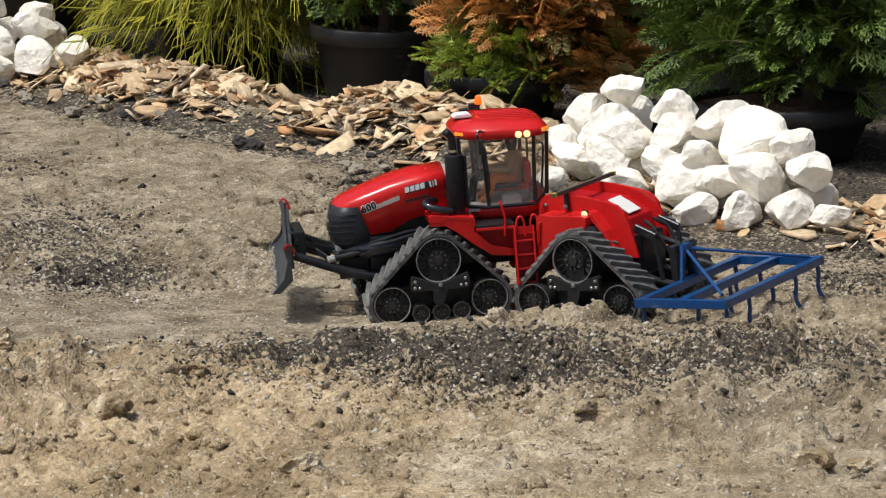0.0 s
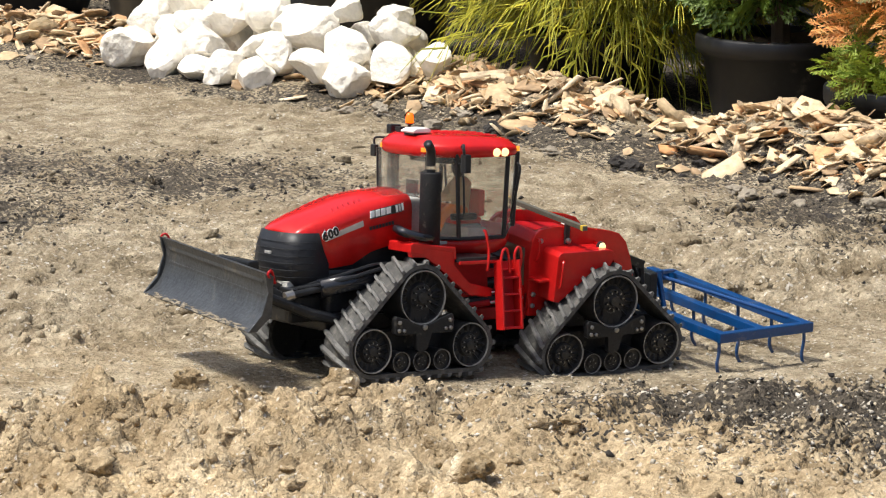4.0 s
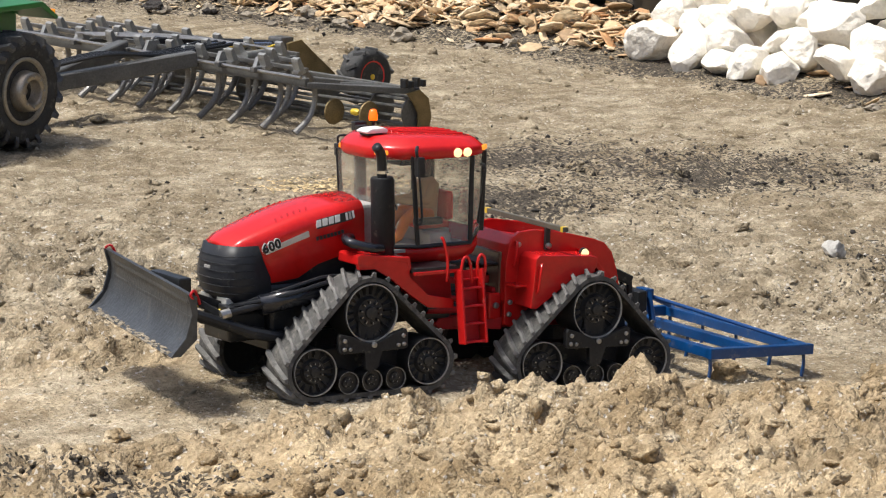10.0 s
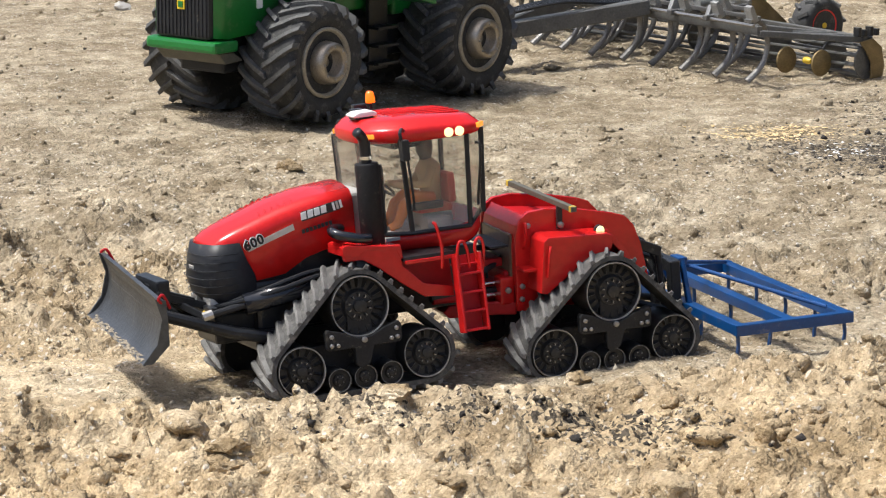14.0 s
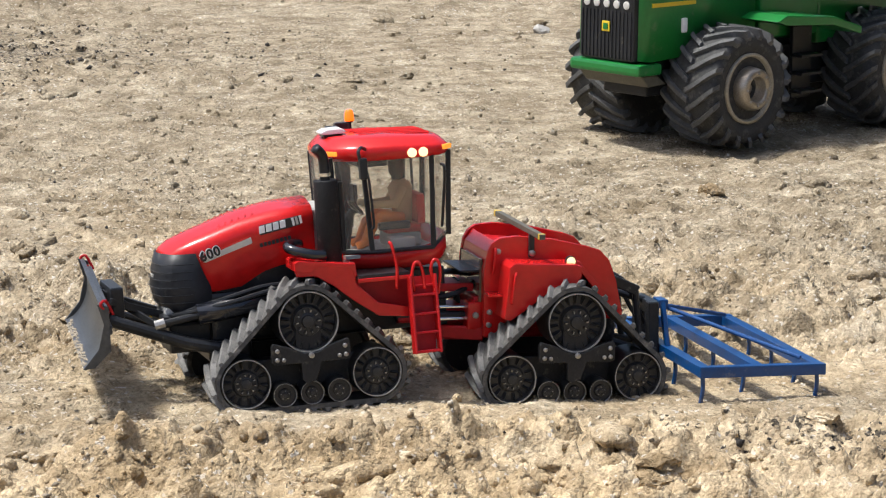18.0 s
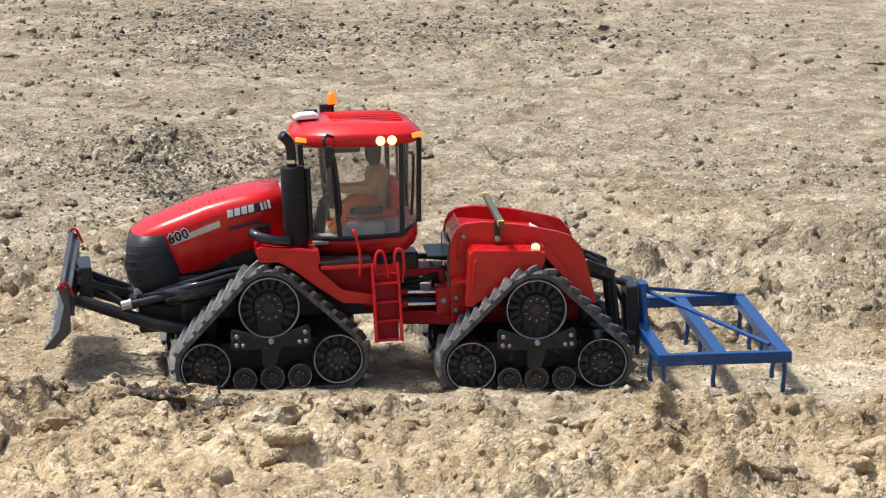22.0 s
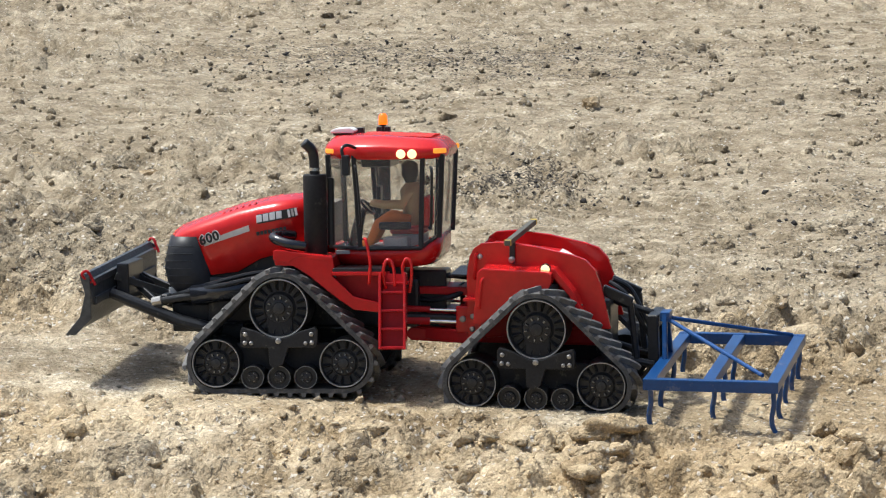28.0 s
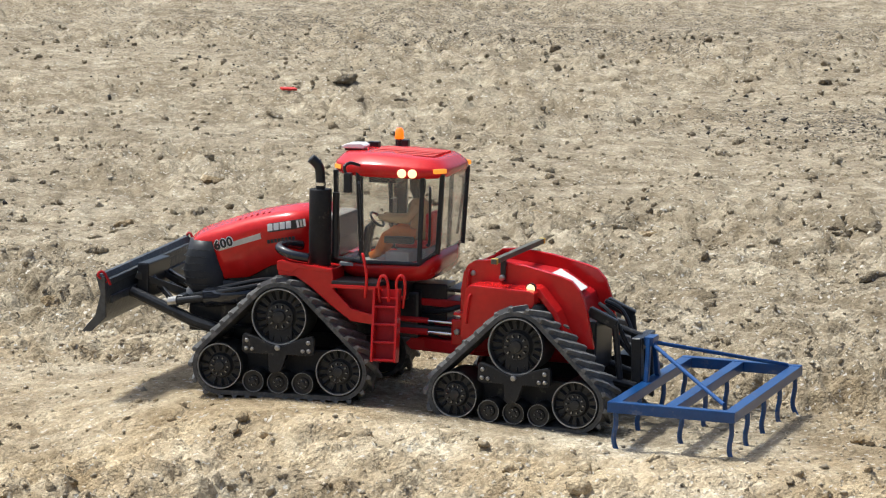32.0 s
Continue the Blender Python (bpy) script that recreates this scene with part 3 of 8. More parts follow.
def churned(x, lat):
    """How much soil is thrown up on the camera's side of the route: most at the turn and past the middle, none at the end."""
    along = np.interp(x, [-0.3, 0.15, 0.45, 1.0, 1.5, 2.0, 2.3, 2.65, 2.95], [0.12, 0.15, 0.75, 0.85, 0.60, 0.75, 1.0, 0.9, 0.15])
    return along * step(0.115, 0.20, lat) * step(1.0, 0.40, lat)


def ground_base(x, y):
    """Broad lie of the land: flat, level with the tracks on the route, a bank beside it and the raised bed."""
    lat = lateral(x, y)
    w = np.zeros(x.shape)
    zz = np.zeros(x.shape)
    for px, py, pz in RUT:
        k = np.exp(-((x - px) ** 2 + (y - py) ** 2) / (2 * 0.10 ** 2))
        w += k
        zz += k * pz
    route = zz / (w + 0.15)
    fade = step(0.75, 0.2, np.abs(lat))
    bank = 0.017 * churned(x, lat)
    d = bed_depth(x, y)
    bed = 0.022 * step(-0.10, 0.10, d) - 0.015 * step(0.16, 0.34, d)
    return route * fade + bank + bed + 0.8 * heap_height(d, y), lat, d


def cells(x, y, size, seed, squash=1.0):
    """Domes of clods: one for each cell of a jittered grid, each with a height of its own."""
    u, v = x / size, y / size
    iu, iv = np.floor(u).astype(np.int64), np.floor(v).astype(np.int64)
    best = np.zeros(x.shape)

    def h(a, b, k):
        n = (a * 374761393 + b * 668265263 + (seed + k) * 974634777) & 0x7FFFFFFF
        n = ((n ^ (n >> 13)) * 1274126177) & 0x7FFFFFFF
        return ((n ^ (n >> 16)) & 0xFFFF) / 65535.0
    for du in (-1, 0, 1):
        for dv in (-1, 0, 1):
            a, b = iu + du, iv + dv
            cu, cv = a + h(a, b, 0), b + h(a, b, 1)
            r = 0.25 + 0.65 * h(a, b, 2) ** 1.5
            e = 0.65 + 0.7 * h(a, b, 3)
            q = 1 - (((u - cu) * e) ** 2 + ((v - cv) / e) ** 2) / (r * r)
            best = np.maximum(best, np.sqrt(np.clip(q, 0, 1)) * r * h(a, b, 4))
    return best * size


HOLLOWS = ((0.13, 4.96, 0.040, 0.022), (0.28, 4.81, 0.050, 0.026), (-0.38, 5.55, 0.045, 0.022), (-0.57, 4.87, 0.040, 0.022), (-0.27, 5.25, 0.050, 0.024), (1.13, 4.20, 0.040, 0.022),
           (1.40, 3.97, 0.050, 0.026), (2.09, 3.64, 0.045, 0.024), (1.97, 2.32, 0.028, 0.018), (2.04, 2.28, 0.026, 0.016))


def ground_height(x, y, fine=True):
    base, lat, d = ground_base(x, y)
    dist = np.hypot(x, y)
    near = step(16, 8, dist)
    inside = step(0.10, 0.19, np.abs(lat))
    turned = churned(x, lat)
    h = base + (0.020 * (fbm(x * 1.6, y * 1.6, 3, 3) - 0.5) + (0.012 + 0.016 * turned) * (fbm(x * 6, y * 6, 3, 9) - 0.5)) * near * (0.25 + 0.75 * inside)
    if fine:
        far_side = step(-0.13, -0.24, lat) * step(-1.0, -0.4, lat)
        patch = step(0.40, 0.62, 0.5 * fbm(x * 1.3, y * 1.3, 2, 61) + 0.5 * fbm(x * 3.1, y * 3.1, 3, 62))
        rough = (0.44 + 0.85 * patch + (0.45 + 0.40 * step(2.3, 1.8, x)) * far_side + 0.80 * turned) * (0.30 + 0.70 * inside) * step(0.2, -0.1, d) * (1 - 0.55 * step(2.35, 2.85, x) * step(-0.30, -0.55, lat))
        wx = 0.010 * (fbm(x * 45, y * 45, 3, 71) - 0.5)
        wy = 0.010 * (fbm(x * 45, y * 45, 3, 72) - 0.5)
        lumps = (0.34 + 0.25 * turned) * cells(x + wx, y + wy, 0.060, 101) * step(0.46, 0.66, fbm(x * 6, y * 6, 2, 83))
        lumps = lumps + 0.50 * cells(x + wx, y + wy, 0.026, 102) * step(0.36, 0.60, fbm(x * 13, y * 13, 2, 84))
        lumps = lumps + 0.60 * cells(x + 0.4 * wx, y + 0.4 * wy, 0.0125, 103)
        # broken crust: shallow steps with ragged edges
        crust = 0.0075 * (step(0.45, 0.53, fbm(x * 17, y * 17, 4, 21)) - 0.5) + 0.0045 * (step(0.44, 0.56, fbm(x * 44, y * 44, 3, 22)) - 0.5)
        h = h + (lumps + crust + 0.0050 * (fbm(x * 120, y * 120, 3, 25, 0.65) - 0.5)) * rough * near
    # single deep prints and holes between clods
    for hx, hy, wide, deep in HOLLOWS:
        q = ((x - hx) ** 2 + (y - hy) ** 2) / (wide * wide)
        h = h - deep * np.exp(-q * q)
    return h


def dark_soil(x, y):
    """Where black humus lies on the sand, and where the bed floor is dark."""
    v = np.zeros(x.shape)
    for cx, cy, rx, ry, turn, k in ((3.65, 3.17, 0.24, 0.17, -47, 0.9), (3.22, 3.19, 0.19, 0.14, -36, 0.95), (3.56, 3.42, 0.15, 0.15, -36, 0.8), (2.94, 1.80, 0.24, 0.10, -49, 1.0), (3.01, 1.56, 0.34, 0.15, -55, 0.95),
                                    (3.36, 2.55, 0.10, 0.26, -55, 0.6), (3.20, 2.37, 0.09, 0.11, -55, 0.9), (2.89, 1.89, 0.09, 0.09, -55, 0.8), (4.02, 2.39, 0.13, 0.22, -47, 0.95), (3.66, 1.51, 0.08, 0.10, -55, 0.7), (1.86, 2.31, 0.16, 0.05, -45, 0.6), (0.87, 2.80, 0.10, 0.035, -20, 0.8),
                                    (1.29, 4.10, 0.22, 0.45, -11, 0.52), (1.74, 5.30, 0.25, 0.42, -11, 0.52), (0.74, 4.57, 0.12, 0.16, -11, 0.50), (0.9, 5.95, 0.45, 0.30, -15, 0.48), (2.1, 5.2, 0.5, 0.3, -30, 0.40), (4.35, 5.35, 0.7, 0.15, -60, 0.6), (0.3, 7.7, 1.1, 0.7, -5, 0.40)):
        c, s = math.cos(radians(turn)), math.sin(radians(turn))
        u, w = ((x - cx) * c + (y - cy) * s) / rx, (-(x - cx) * s + (y - cy) * c) / ry
        v = np.maximum(v, k * np.exp(-(u * u + w * w) * 0.7))
    d = bed_depth(x, y)
    v = np.maximum(v, 0.75 * step(-0.17, -0.05, d) * step(0.12, 0.02, d))
    # bed floor behind the chips, dark throughout
    v = np.maximum(v, 0.95 * step(0.22, 0.38, d))
    return np.clip(v * (0.55 + 1.1 * fbm(x * 9, y * 9, 3, 77)), 0, 1)


def smooth_sand(x, y):
    """The raked sand before the bed: smoother than the rest."""
    return step(2.35, 2.85, x) * step(-0.30, -0.55, lateral(x, y))


def soil_state(me, x, y):
    """Stores on a mesh how black, how dull and how freshly turned the soil is at each of its points."""
    # dull rises with distance from the origin and towards the bed
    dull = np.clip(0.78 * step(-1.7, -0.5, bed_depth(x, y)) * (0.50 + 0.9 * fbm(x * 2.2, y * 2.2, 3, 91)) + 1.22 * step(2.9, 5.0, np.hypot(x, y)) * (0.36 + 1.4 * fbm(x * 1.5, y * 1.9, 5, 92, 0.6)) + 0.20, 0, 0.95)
    fresh = np.clip(churned(x, lateral(x, y)) * (0.22 + 1.0 * fbm(x * 2.6, y * 2.6, 3, 94)), 0, 0.9)
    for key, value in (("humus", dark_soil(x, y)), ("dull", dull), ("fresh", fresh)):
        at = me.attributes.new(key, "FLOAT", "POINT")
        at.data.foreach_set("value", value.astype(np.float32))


def make_ground():
    rad = np.concatenate([[0.02, 0.4, 0.9, 1.4, 1.9, 2.2], np.exp(np.linspace(np.log(2.38), np.log(4.6), 370)), np.exp(np.linspace(np.log(4.6), np.log(9.5), 120))[1:], [11, 13, 16, 22, 40, 100, 400, 1500, 4500]])
    az = np.radians(np.concatenate([np.arange(-270, -72, 6.0), np.linspace(-69, 9, 1220), np.arange(14, 90, 6.0)]))
    R, A = np.meshgrid(rad, az, indexing="ij")
    x, y = -R * np.sin(A), R * np.cos(A)
    z = ground_height(x, y)
    nr, na = R.shape
    co = np.stack([x, y, z], -1).reshape(-1, 3)
    i, j = np.meshgrid(np.arange(nr - 1), np.arange(na), indexing="ij")
    j2 = (j + 1) % na
    quads = np.stack([i * na + j, i * na + j2, (i + 1) * na + j2, (i + 1) * na + j], -1).reshape(-1, 4)[:, ::-1]
    me = bpy.data.meshes.new("ground")
    me.vertices.add(len(co))
    me.vertices.foreach_set("co", co.ravel())
    me.loops.add(quads.size)
    me.loops.foreach_set("vertex_index", quads.ravel().astype(np.int32))
    me.polygons.add(len(quads))
    me.polygons.foreach_set("loop_start", np.arange(0, quads.size, 4, dtype=np.int32))
    me.update()
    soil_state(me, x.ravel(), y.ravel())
    me.polygons.foreach_set("use_smooth", np.ones(len(quads), dtype=bool))
    me.materials.append(SOIL)
    ob = new("ground", me)
    return tagged(ob, "dry sandy soil, churned and lumpy, with black humus patches", "ground", kind="structure")


def soil_material():
    m = bpy.data.materials.new("sandy_soil")
    m.use_nodes = True
    nt = m.node_tree
    b = nt.nodes["Principled BSDF"]
    b.inputs["Roughness"].default_value = 0.95
    b.inputs["Specular IOR Level"].default_value = 0.15
    tc = nt.nodes.new("ShaderNodeTexCoord")

    def tex(scale, detail, rough=0.6):
        n = nt.nodes.new("ShaderNodeTexNoise")
        n.inputs["Scale"].default_value, n.inputs["Detail"].default_value, n.inputs["Roughness"].default_value = scale, detail, rough
        nt.links.new(tc.outputs["Object"], n.inputs["Vector"])
        return n.outputs[0]

    def ramp(src, p0, c0, p1, c1):
        r = nt.nodes.new("ShaderNodeValToRGB")
        r.color_ramp.elements[0].position, r.color_ramp.elements[0].color = p0, (*c0, 1)
        r.color_ramp.elements[1].position, r.color_ramp.elements[1].color = p1, (*c1, 1)
        nt.links.new(src, r.inputs[0])
        return r.outputs[0]

    def mix(fac, a, c):
        n = nt.nodes.new("ShaderNodeMix")
        n.data_type = "RGBA"
        nt.links.new(fac, n.inputs["Factor"])
        nt.links.new(a, n.inputs["A"])
        nt.links.new(c, n.inputs["B"])
        return n.outputs["Result"]

    def grey(src, a, b_, lo=0.0, hi=1.0):
        n = nt.nodes.new("ShaderNodeMapRange")
        n.inputs[1].default_value, n.inputs[2].default_value, n.inputs[3].default_value, n.inputs[4].default_value = a, b_, lo, hi
        nt.links.new(src, n.inputs[0])
        return n.outputs[0]

    def op(kind, a, c):
        n = nt.nodes.new("ShaderNodeMath")
        n.operation = kind
        for i, v in enumerate((a, c)):
            if isinstance(v, float):
                n.inputs[i].default_value = v
            else:
                nt.links.new(v, n.inputs[i])
        return n.outputs[0]

    def grains(scale, out):
        n = nt.nodes.new("ShaderNodeTexVoronoi")
        n.inputs["Scale"].default_value = scale
        nt.links.new(tc.outputs["Object"], n.inputs["Vector"])
        return n.outputs[out]

    def times(a, c):
        n = nt.nodes.new("ShaderNodeMix")
        n.data_type, n.blend_type = "RGBA", "MULTIPLY"
        n.inputs["Factor"].default_value = 1.0
        nt.links.new(a, n.inputs["A"])
        nt.links.new(c, n.inputs["B"])
        return n.outputs["Result"]

    # dry sand, tan where it was turned, greyer and paler where it was driven flat
    sand = ramp(tex(4.5, 6), 0.36, (0.47, 0.365, 0.222), 0.64, (0.62, 0.505, 0.335))
    grey_sand = ramp(tex(30, 6, 0.7), 0.38, (0.36, 0.318, 0.245), 0.62, (0.62, 0.555, 0.445))
    base = mix(grey(tex(2.3, 6, 0.65), 0.42, 0.60, 0.05, 0.9), sand, grey_sand)
    pale = ramp(tex(90, 4, 0.7), 0.35, (0.60, 0.52, 0.385), 0.65, (0.80, 0.715, 0.565))
    base = mix(grey(tex(3.3, 5, 0.65), 0.54, 0.66, 0.0, 0.45), base, pale)
    # lanes and streaks where vehicles went along the route
    lane = nt.nodes.new("ShaderNodeMapping")
    lane.inputs["Rotation"].default_value = (0, 0, radians(25))
    lane.inputs["Scale"].default_value = (0.28, 1.0, 1.0)
    nt.links.new(tc.outputs["Object"], lane.inputs["Vector"])
    streak = tex(5.0, 7, 0.62)
    nt.links.new(lane.outputs[0], streak.node.inputs["Vector"])
    base = times(base, ramp(streak, 0.40, (0.72, 0.70, 0.66), 0.60, (1.13, 1.13, 1.12)))
    # darker grey-brown tone, stronger far from the origin and towards the bed
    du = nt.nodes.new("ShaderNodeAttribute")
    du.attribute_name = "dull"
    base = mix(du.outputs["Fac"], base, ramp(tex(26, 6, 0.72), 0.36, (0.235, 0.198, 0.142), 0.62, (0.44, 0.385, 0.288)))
    fr = nt.nodes.new("ShaderNodeAttribute")
    fr.attribute_name = "fresh"
    base = mix(fr.outputs["Fac"], base, ramp(tex(17, 6, 0.7), 0.36, (0.46, 0.355, 0.215), 0.62, (0.60, 0.485, 0.32)))
    # clumps a few centimetres wide, then grains, each of its own shade
    base = times(base, ramp(tex(22, 6, 0.7), 0.34, (0.68, 0.645, 0.59), 0.62, (1.10, 1.10, 1.09)))
    base = times(base, ramp(tex(7, 7, 0.68), 0.38, (0.74, 0.71, 0.66), 0.60, (1.10, 1.10, 1.09)))
    base = times(base, ramp(grains(210, "Color"), 0.12, (0.80, 0.785, 0.76), 0.85, (1.15, 1.15, 1.15)))
    base = times(base, ramp(grains(520, "Color"), 0.12, (0.88, 0.87, 0.86), 0.85, (1.09, 1.09, 1.09)))
    # pale and black grains strewn through it
    speck = grains(300, "Color")
    base = mix(grey(op("ADD", speck, op("MULTIPLY", tex(9, 5, 0.7), 0.22)), 0.96, 1.00, 0.0, 0.5), base, ramp(tex(3, 1), 0.0, (0.66, 0.63, 0.57), 1.0, (0.74, 0.71, 0.64)))
    at = nt.nodes.new("ShaderNodeAttribute")
    at.attribute_name = "humus"
    crumbs = op("ADD", op("MULTIPLY", grains(240, "Color"), 0.55), op("MULTIPLY", tex(48, 6, 0.72), 0.62))
    level = op("ADD", crumbs, op("MULTIPLY", at.outputs["Fac"], 0.46))
    dark = ramp(grains(330, "Color"), 0.15, (0.018, 0.016, 0.014), 0.85, (0.105, 0.090, 0.072))
    base = mix(grey(level, 0.83, 0.90, 0.0, 0.94), base, dark)
    nt.links.new(base, b.inputs["Base Color"])
    bp = nt.nodes.new("ShaderNodeBump")
    bp.inputs["Distance"].default_value, bp.inputs["Strength"].default_value = 0.0048, 1.0
    hsum = op("ADD", op("MULTIPLY", tex(150, 5, 0.7), 0.55), op("MULTIPLY", tex(600, 3, 0.7), 0.16))
    hsum = op("SUBTRACT", hsum, op("MULTIPLY", grains(190, "Distance"), 0.55))
    hsum = op("SUBTRACT", hsum, op("MULTIPLY", grains(430, "Distance"), 0.28))
    nt.links.new(hsum, bp.inputs["Height"])
    nt.links.new(bp.outputs[0], b.inputs["Normal"])
    return m


SOIL = soil_material()
ground = make_ground()


def scatter(name, meshes, places, mat, label, category="", kind="stuff", parent=None):
    """One object of many small pieces: meshes is a list of (verts, faces), places of (index, matrix)."""
    vs, ls, starts, totals, base, at = [], [], [], [], 0, 0
    for k, m in places:
        v, f = meshes[k]
        a = np.array(m)
        vs.append(v @ a[:3, :3].T + a[:3, 3])
        ls.append(f + base)
        base += len(v)
    co = np.concatenate(vs)
    fi = np.concatenate(ls)
    n = fi.shape[1]
    me = bpy.data.meshes.new(name)
    me.vertices.add(len(co))
    me.vertices.foreach_set("co", co.ravel())
    me.loops.add(fi.size)
    me.loops.foreach_set("vertex_index", fi.ravel().astype(np.int32))
    me.polygons.add(len(fi))
    me.polygons.foreach_set("loop_start", np.arange(0, fi.size, n, dtype=np.int32))
    me.update()
    me.materials.append(mat)
    ob = new(name, me)
    ob.parent = parent
    if label:
        tagged(ob, label, category, kind=kind)
    return ob


def raw(me):
    """Vertices and triangles of a mesh as arrays."""
    me.calc_loop_triangles()
    v = np.zeros(len(me.vertices) * 3)
    me.vertices.foreach_get("co", v)
    f = np.zeros(len(me.loop_triangles) * 3, dtype=np.int32)
    me.loop_triangles.foreach_get("vertices", f)
    return v.reshape(-1, 3), f.reshape(-1, 3).astype(np.int64)


def place(x, y, z, turn, s, sz=None, tilt=0.0, tilt2=0.0):
    return Matrix.Translation((x, y, z)) @ Matrix.Rotation(turn, 4, "Z") @ Matrix.Rotation(tilt, 4, "X") @ Matrix.Rotation(tilt2, 4, "Y") @ Matrix.Diagonal((s, s, sz if sz else s, 1))


def strew(name, kinds, x, y, z, size, rs, mat, label, category):
    """Many small pieces in one object, each turned and tilted at random."""
    which = rs.randint(0, len(kinds), len(x))
    vs, fs, base = [], [], 0
    for k, (v, f) in enumerate(kinds):
        i = np.nonzero(which == k)[0]
        if not len(i):
            continue
        a, b, c = rs.uniform(0, 6.283, len(i)), rs.uniform(-0.6, 0.6, len(i)), rs.uniform(0.75, 1.3, len(i))
        p = v[None] * size[i][:, None, None]
        p = p * np.stack([c, 1 / c, np.ones(len(i))], -1)[:, None, :]
        cb, sb = np.cos(b)[:, None], np.sin(b)[:, None]
        py, pz = p[..., 1] * cb - p[..., 2] * sb, p[..., 1] * sb + p[..., 2] * cb
        ca, sa = np.cos(a)[:, None], np.sin(a)[:, None]
        px, py = p[..., 0] * ca - py * sa, p[..., 0] * sa + py * ca
        q = np.stack([px + x[i][:, None], py + y[i][:, None], pz + z[i][:, None]], -1)
        n = v.shape[0]
        vs.append(q.reshape(-1, 3))
        fs.append((f[None] + (base + np.arange(len(i)) * n)[:, None, None]).reshape(-1, 3))
        base += n * len(i)
    co, fi = np.concatenate(vs), np.concatenate(fs)
    me = bpy.data.meshes.new(name)
    me.vertices.add(len(co))
    me.vertices.foreach_set("co", co.ravel())
    me.loops.add(fi.size)
    me.loops.foreach_set("vertex_index", fi.ravel().astype(np.int32))
    me.polygons.add(len(fi))
    me.polygons.foreach_set("loop_start", np.arange(0, fi.size, 3, dtype=np.int32))
    me.update()
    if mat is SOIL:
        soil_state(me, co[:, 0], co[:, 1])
    me.materials.append(mat)
    return tagged(new(name, me), label, category, kind="stuff")


def grain(rs):
    """An angular grain of eight facets."""
    v = np.array([[1, 0, 0], [-1, 0, 0], [0, 1, 0], [0, -1, 0], [0, 0, 0.8], [0, 0, -0.8]], float)
    v = v + rs.uniform(-0.34, 0.34, v.shape)
    f = np.array([[0, 2, 4], [2, 1, 4], [1, 3, 4], [3, 0, 4], [2, 0, 5], [1, 2, 5], [3, 1, 5], [0, 3, 5]], dtype=np.int64)
    return v, f


def sow(rs, n, r0, r1, a0=-75, a1=12, power=1.0):
    r = r0 + (r1 - r0) * rs.uniform(0, 1, n) ** power
    a = np.radians(rs.uniform(a0, a1, n))
    return -r * np.sin(a), r * np.cos(a)


